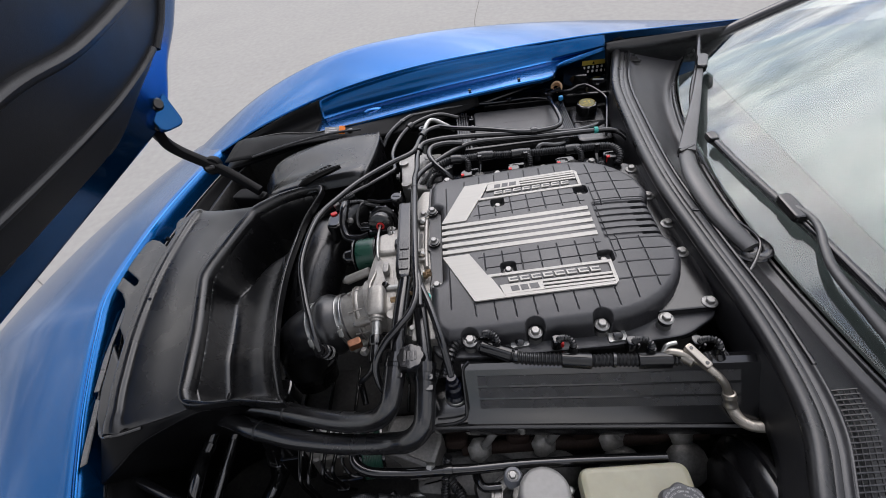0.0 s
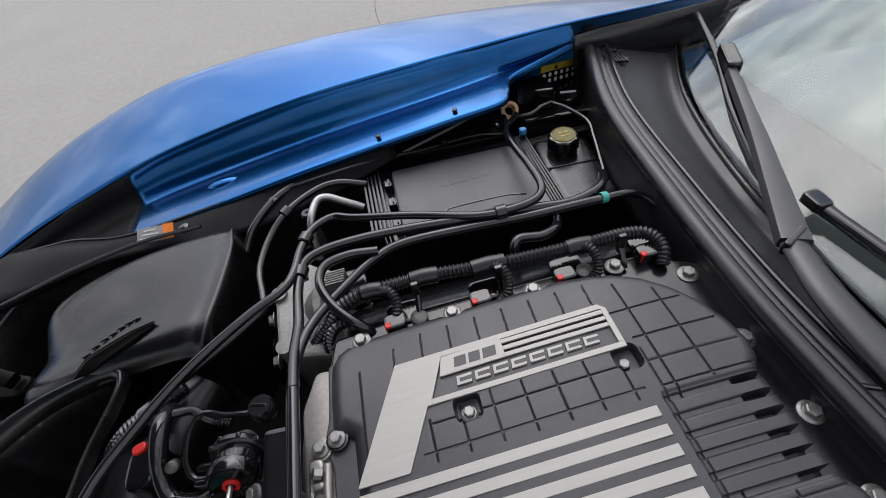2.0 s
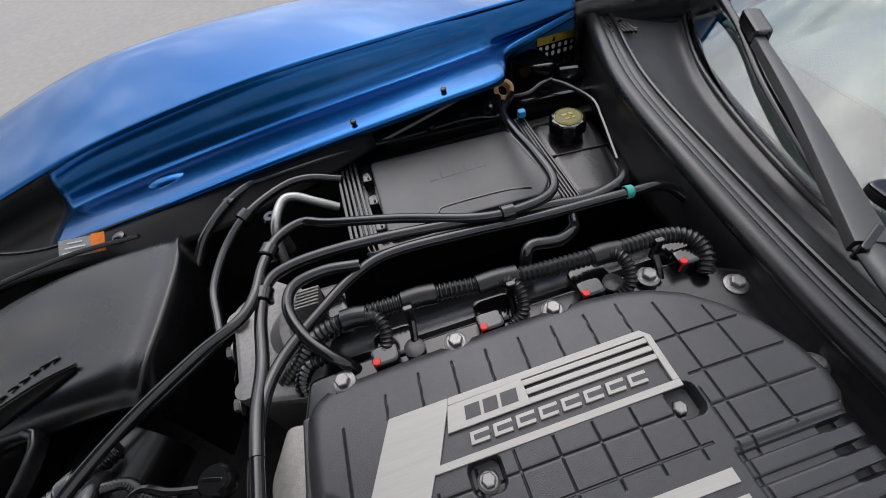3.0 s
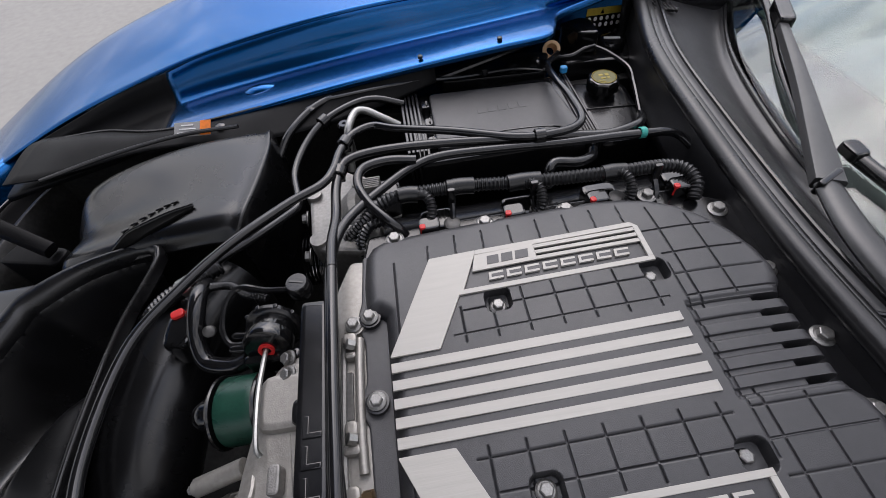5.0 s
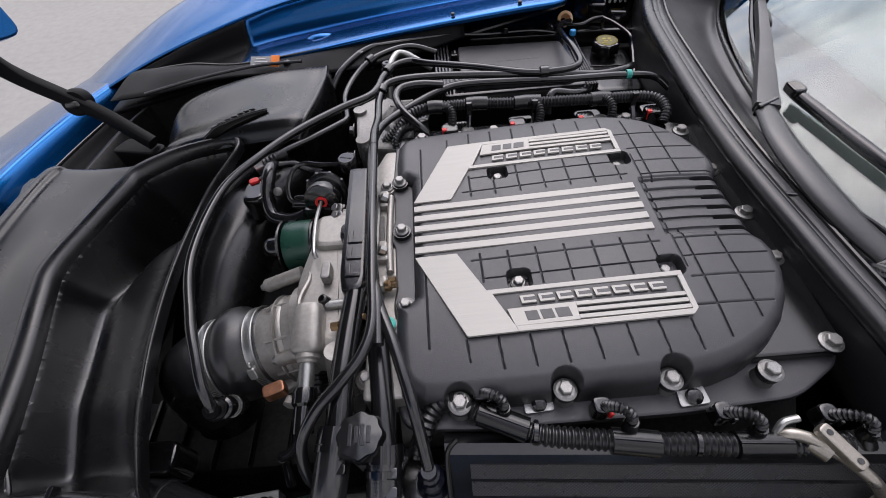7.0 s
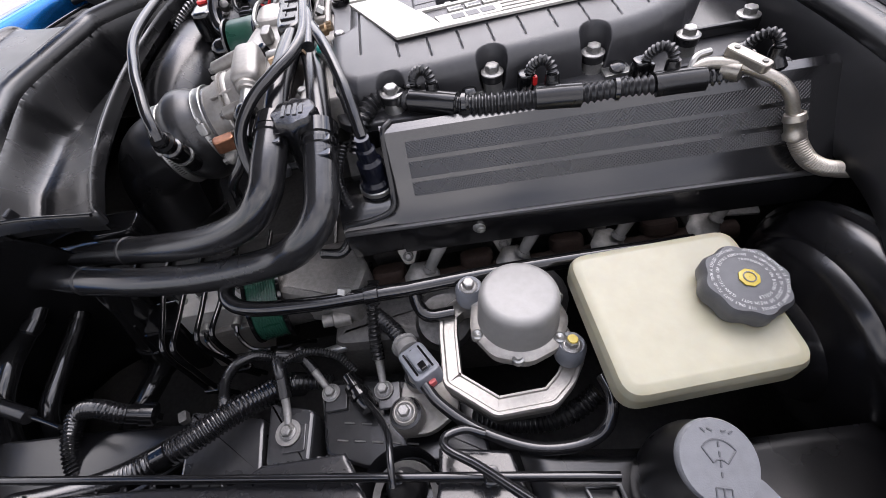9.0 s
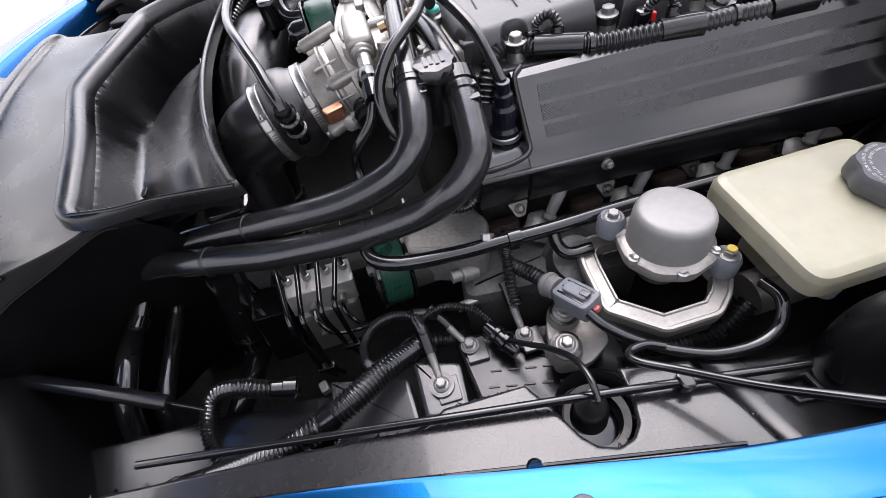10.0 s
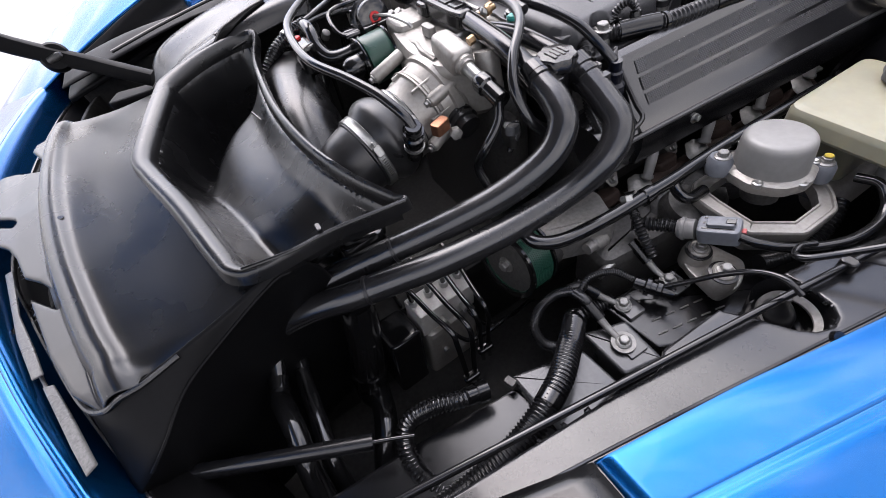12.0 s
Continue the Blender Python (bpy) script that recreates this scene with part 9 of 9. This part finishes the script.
crank_pulley()
pipe = hose("coolant_pipe", "glossy black steel pipe along the exhaust side", "pipe", [(-0.128, 0.398, 0.795), (-0.140, 0.388, 0.800), (-0.150, 0.374, 0.800), (-0.146, 0.352, 0.798), (-0.118, 0.337, 0.796), (-0.055, 0.333, 0.791), (0.0, 0.334, 0.788), (0.055, 0.334, 0.786), (0.14, 0.336, 0.786), (0.244, 0.334, 0.787), (0.36, 0.33, 0.787)], 0.0085, M_GLOSS, clips=((0.62, 0.002),))
part("branch", Geo().tube([(0.056, 0.334, 0.782), (0.058, 0.322, 0.768), (0.068, 0.312, 0.760), (0.095, 0.312, 0.758)], 0.0075, n=12), M_GLOSS, pipe)
for x, y, z in ((-0.13, 0.40, 0.79), (-0.02, 0.335, 0.789)):
    part("pipe_nut", Geo().hexa((x, y, z), (0.2, 0.6, 0.6), 0.014, 0.012), M_STEEL, pipe)

# engine mount and small castings between pulley and rail
mount = thing("engine_mount", (0.05, 0.31, 0.60), "dark cast engine mount below the exhaust side", "engine mount")
part("casting", Geo().prism(rounded([(-0.06, 0.32), (0.16, 0.30), (0.20, 0.36), (0.16, 0.40), (-0.05, 0.39)], 0.02), 0.60, 0.715, 0.015), M_CASTDARK, mount)
part("casting", Geo().lathe([(0.0005, 0), (0.03, 0), (0.034, 0.01), (0.03, 0.03), (0.0005, 0.035)], (0.08, 0.325, 0.71), (0.1, -0.3, 1), n=26), M_CASTDARK, mount)
part("fitting", Geo().lathe([(0.0005, -0.02), (0.011, -0.02), (0.011, 0.0), (0.008, 0.002), (0.008, 0.014), (0.0005, 0.014)], (-0.052, 0.352, 0.722), (-0.9, -0.1, 0.1), n=16), M_CASTMID, mount)
part("fitting", Geo().lathe([(0.0005, -0.03), (0.006, -0.03), (0.006, 0.02), (0.0005, 0.02)], (-0.04, 0.325, 0.70), (0.95, 0.1, 0.1), n=14), M_STEEL, mount)


# ---- low front corner: coolant pipes and the gas strut ----
def coolant_stub(pts, r, collar):
    s = thing("coolant_hose", pts[-1], "glossy black lower coolant hose with a collar", "hose", group="lower hoses")
    part("tube", Geo().tube(pts, r, n=16), M_LOWHOSE, s)
    a, b = Vector(pts[collar]), Vector(pts[collar + 1])
    r = r(collar / (len(pts) - 1)) + 0.002
    part("collar", Geo().lathe([(r - 0.002, -0.009), (r + 0.0015, -0.008), (r + 0.0015, 0.008), (r - 0.002, 0.009)], a.lerp(b, 0.4), b - a, n=36, lobes=14, lobe=0.02), M_GLOSS, s)
    return s


coolant_stub([(-0.440, 0.492, 0.760), (-0.458, 0.494, 0.744), (-0.474, 0.484, 0.726), (-0.493, 0.448, 0.703), (-0.500, 0.422, 0.698), (-0.498, 0.398, 0.702), (-0.496, 0.370, 0.702), (-0.500, 0.33, 0.685), (-0.505, 0.29, 0.64)], lambda k: 0.0100 + 0.0035 * max(0, min(1, (k - 0.42) * 8)), 3)
coolant_stub([(-0.43, 0.53, 0.71), (-0.452, 0.515, 0.690), (-0.465, 0.492, 0.672), (-0.474, 0.45, 0.656), (-0.479, 0.393, 0.648), (-0.484, 0.34, 0.635), (-0.488, 0.30, 0.59)], lambda k: 0.0098 + 0.0022 * max(0, min(1, (k - 0.35) * 8)), 2)
low = coolant_stub([(-0.362, 0.462, 0.74), (-0.374, 0.457, 0.67), (-0.390, 0.454, 0.61), (-0.406, 0.450, 0.548), (-0.404, 0.415, 0.548), (-0.414, 0.38, 0.548), (-0.435, 0.345, 0.535), (-0.46, 0.31, 0.50)], lambda k: 0.025 - 0.007 * max(0, min(1, (k - 0.48) * 12)), 2)
for q in range(9):
    d = Vector((math.cos(q * 0.698), math.sin(q * 0.698), 0.1 * math.sin(q * 0.698))) * 0.0245
    part("rib", Geo().tube([Vector((-0.374, 0.457, 0.67)) + d, Vector((-0.390, 0.454, 0.61)) + d, Vector((-0.405, 0.450, 0.552)) + d], 0.0022, n=6), M_LOWHOSE, low)
strut = thing("gas_strut", (-0.6, 0.37, 0.74), "black gas strut lying across the front corner", "gas strut")
part("cylinder", Geo().tube([(-0.70, 0.415, 0.747), (-0.58, 0.364, 0.735), (-0.419, 0.296, 0.717)], 0.0092, n=20, per=4), M_SATIN, strut)
part("piston_rod", Geo().tube([(-0.424, 0.298, 0.7176), (-0.400, 0.288, 0.7146), (-0.378, 0.278, 0.712)], 0.0028, n=10, per=3), M_GLOSS, strut)
part("end_ball", Geo().lathe([(0.0005, -0.012), (0.008, -0.010), (0.011, 0.0), (0.008, 0.010), (0.0005, 0.012)], (-0.70, 0.420, 0.751), n=16), M_GLOSS, strut)
part("end_bracket", Geo().prism(rounded([(-0.735, 0.385), (-0.655, 0.372), (-0.640, 0.402), (-0.730, 0.432)], 0.012), 0.735, 0.750, 0.004), M_SATIN, strut, "black mounting bracket")
fan = thing("sensor_unit", (-0.31, 0.50, 0.76), "small black sensor unit with a red mark", "sensor")
part("case", Geo().box((-0.315, 0.495, 0.785), (0.06, 0.04, 0.06), 0.006), M_GLOSS, fan)
part("red_mark", Geo().box((-0.318, 0.488, 0.800), (0.009, 0.006, 0.005), 0.001), M_RED, fan)
part("bracket", Geo().box((-0.345, 0.480, 0.790), (0.022, 0.012, 0.012), 0.002, Matrix.Rotation(radians(25), 4, "Z")), M_CASTDARK, fan)
g = Geo().box((-0.30, 0.60, 0.46), (0.60, 0.14, 0.22), 0.02)
pack = thing("cooling_pack", (-0.30, 0.60, 0.36), "dark radiator pack deep in the shadow", "cooling pack")
part("core", g, M_SHADELIFT, pack)
for k in range(9):
    part("fin", Geo().box((-0.56 + 0.065 * k, 0.60, 0.574), (0.006, 0.13, 0.010), 0.001), M_SATIN, pack)
# grey strips at the front edge of the shroud
g = Geo().prism([(-0.734, 0.72), (-0.707, 0.580), (-0.686, 0.508), (-0.674, 0.508), (-0.686, 0.554), (-0.707, 0.622), (-0.724, 0.722)], 0.838, 0.842, 0.002)
lone("edge_strip", g, M_STRIP, "worn satin grey strip at the bumper edge", "edge strip")
g = Geo().prism([(-0.679, 0.496), (-0.648, 0.402), (-0.635, 0.366), (-0.625, 0.372), (-0.649, 0.444), (-0.667, 0.492)], 0.833, 0.837, 0.002)
lone("edge_strip", g, M_STRIP, "worn satin grey strip at the bumper edge", "edge strip")
g = Geo().tube([(-0.741, 0.719, 0.832), (-0.710, 0.601, 0.832), (-0.683, 0.513, 0.832), (-0.661, 0.451, 0.831), (-0.644, 0.404, 0.830)], 0.0020, n=8)
lone("edge_bead", g, M_STRIP, "thin pale bead beside the bumper edge strip", "edge trim")
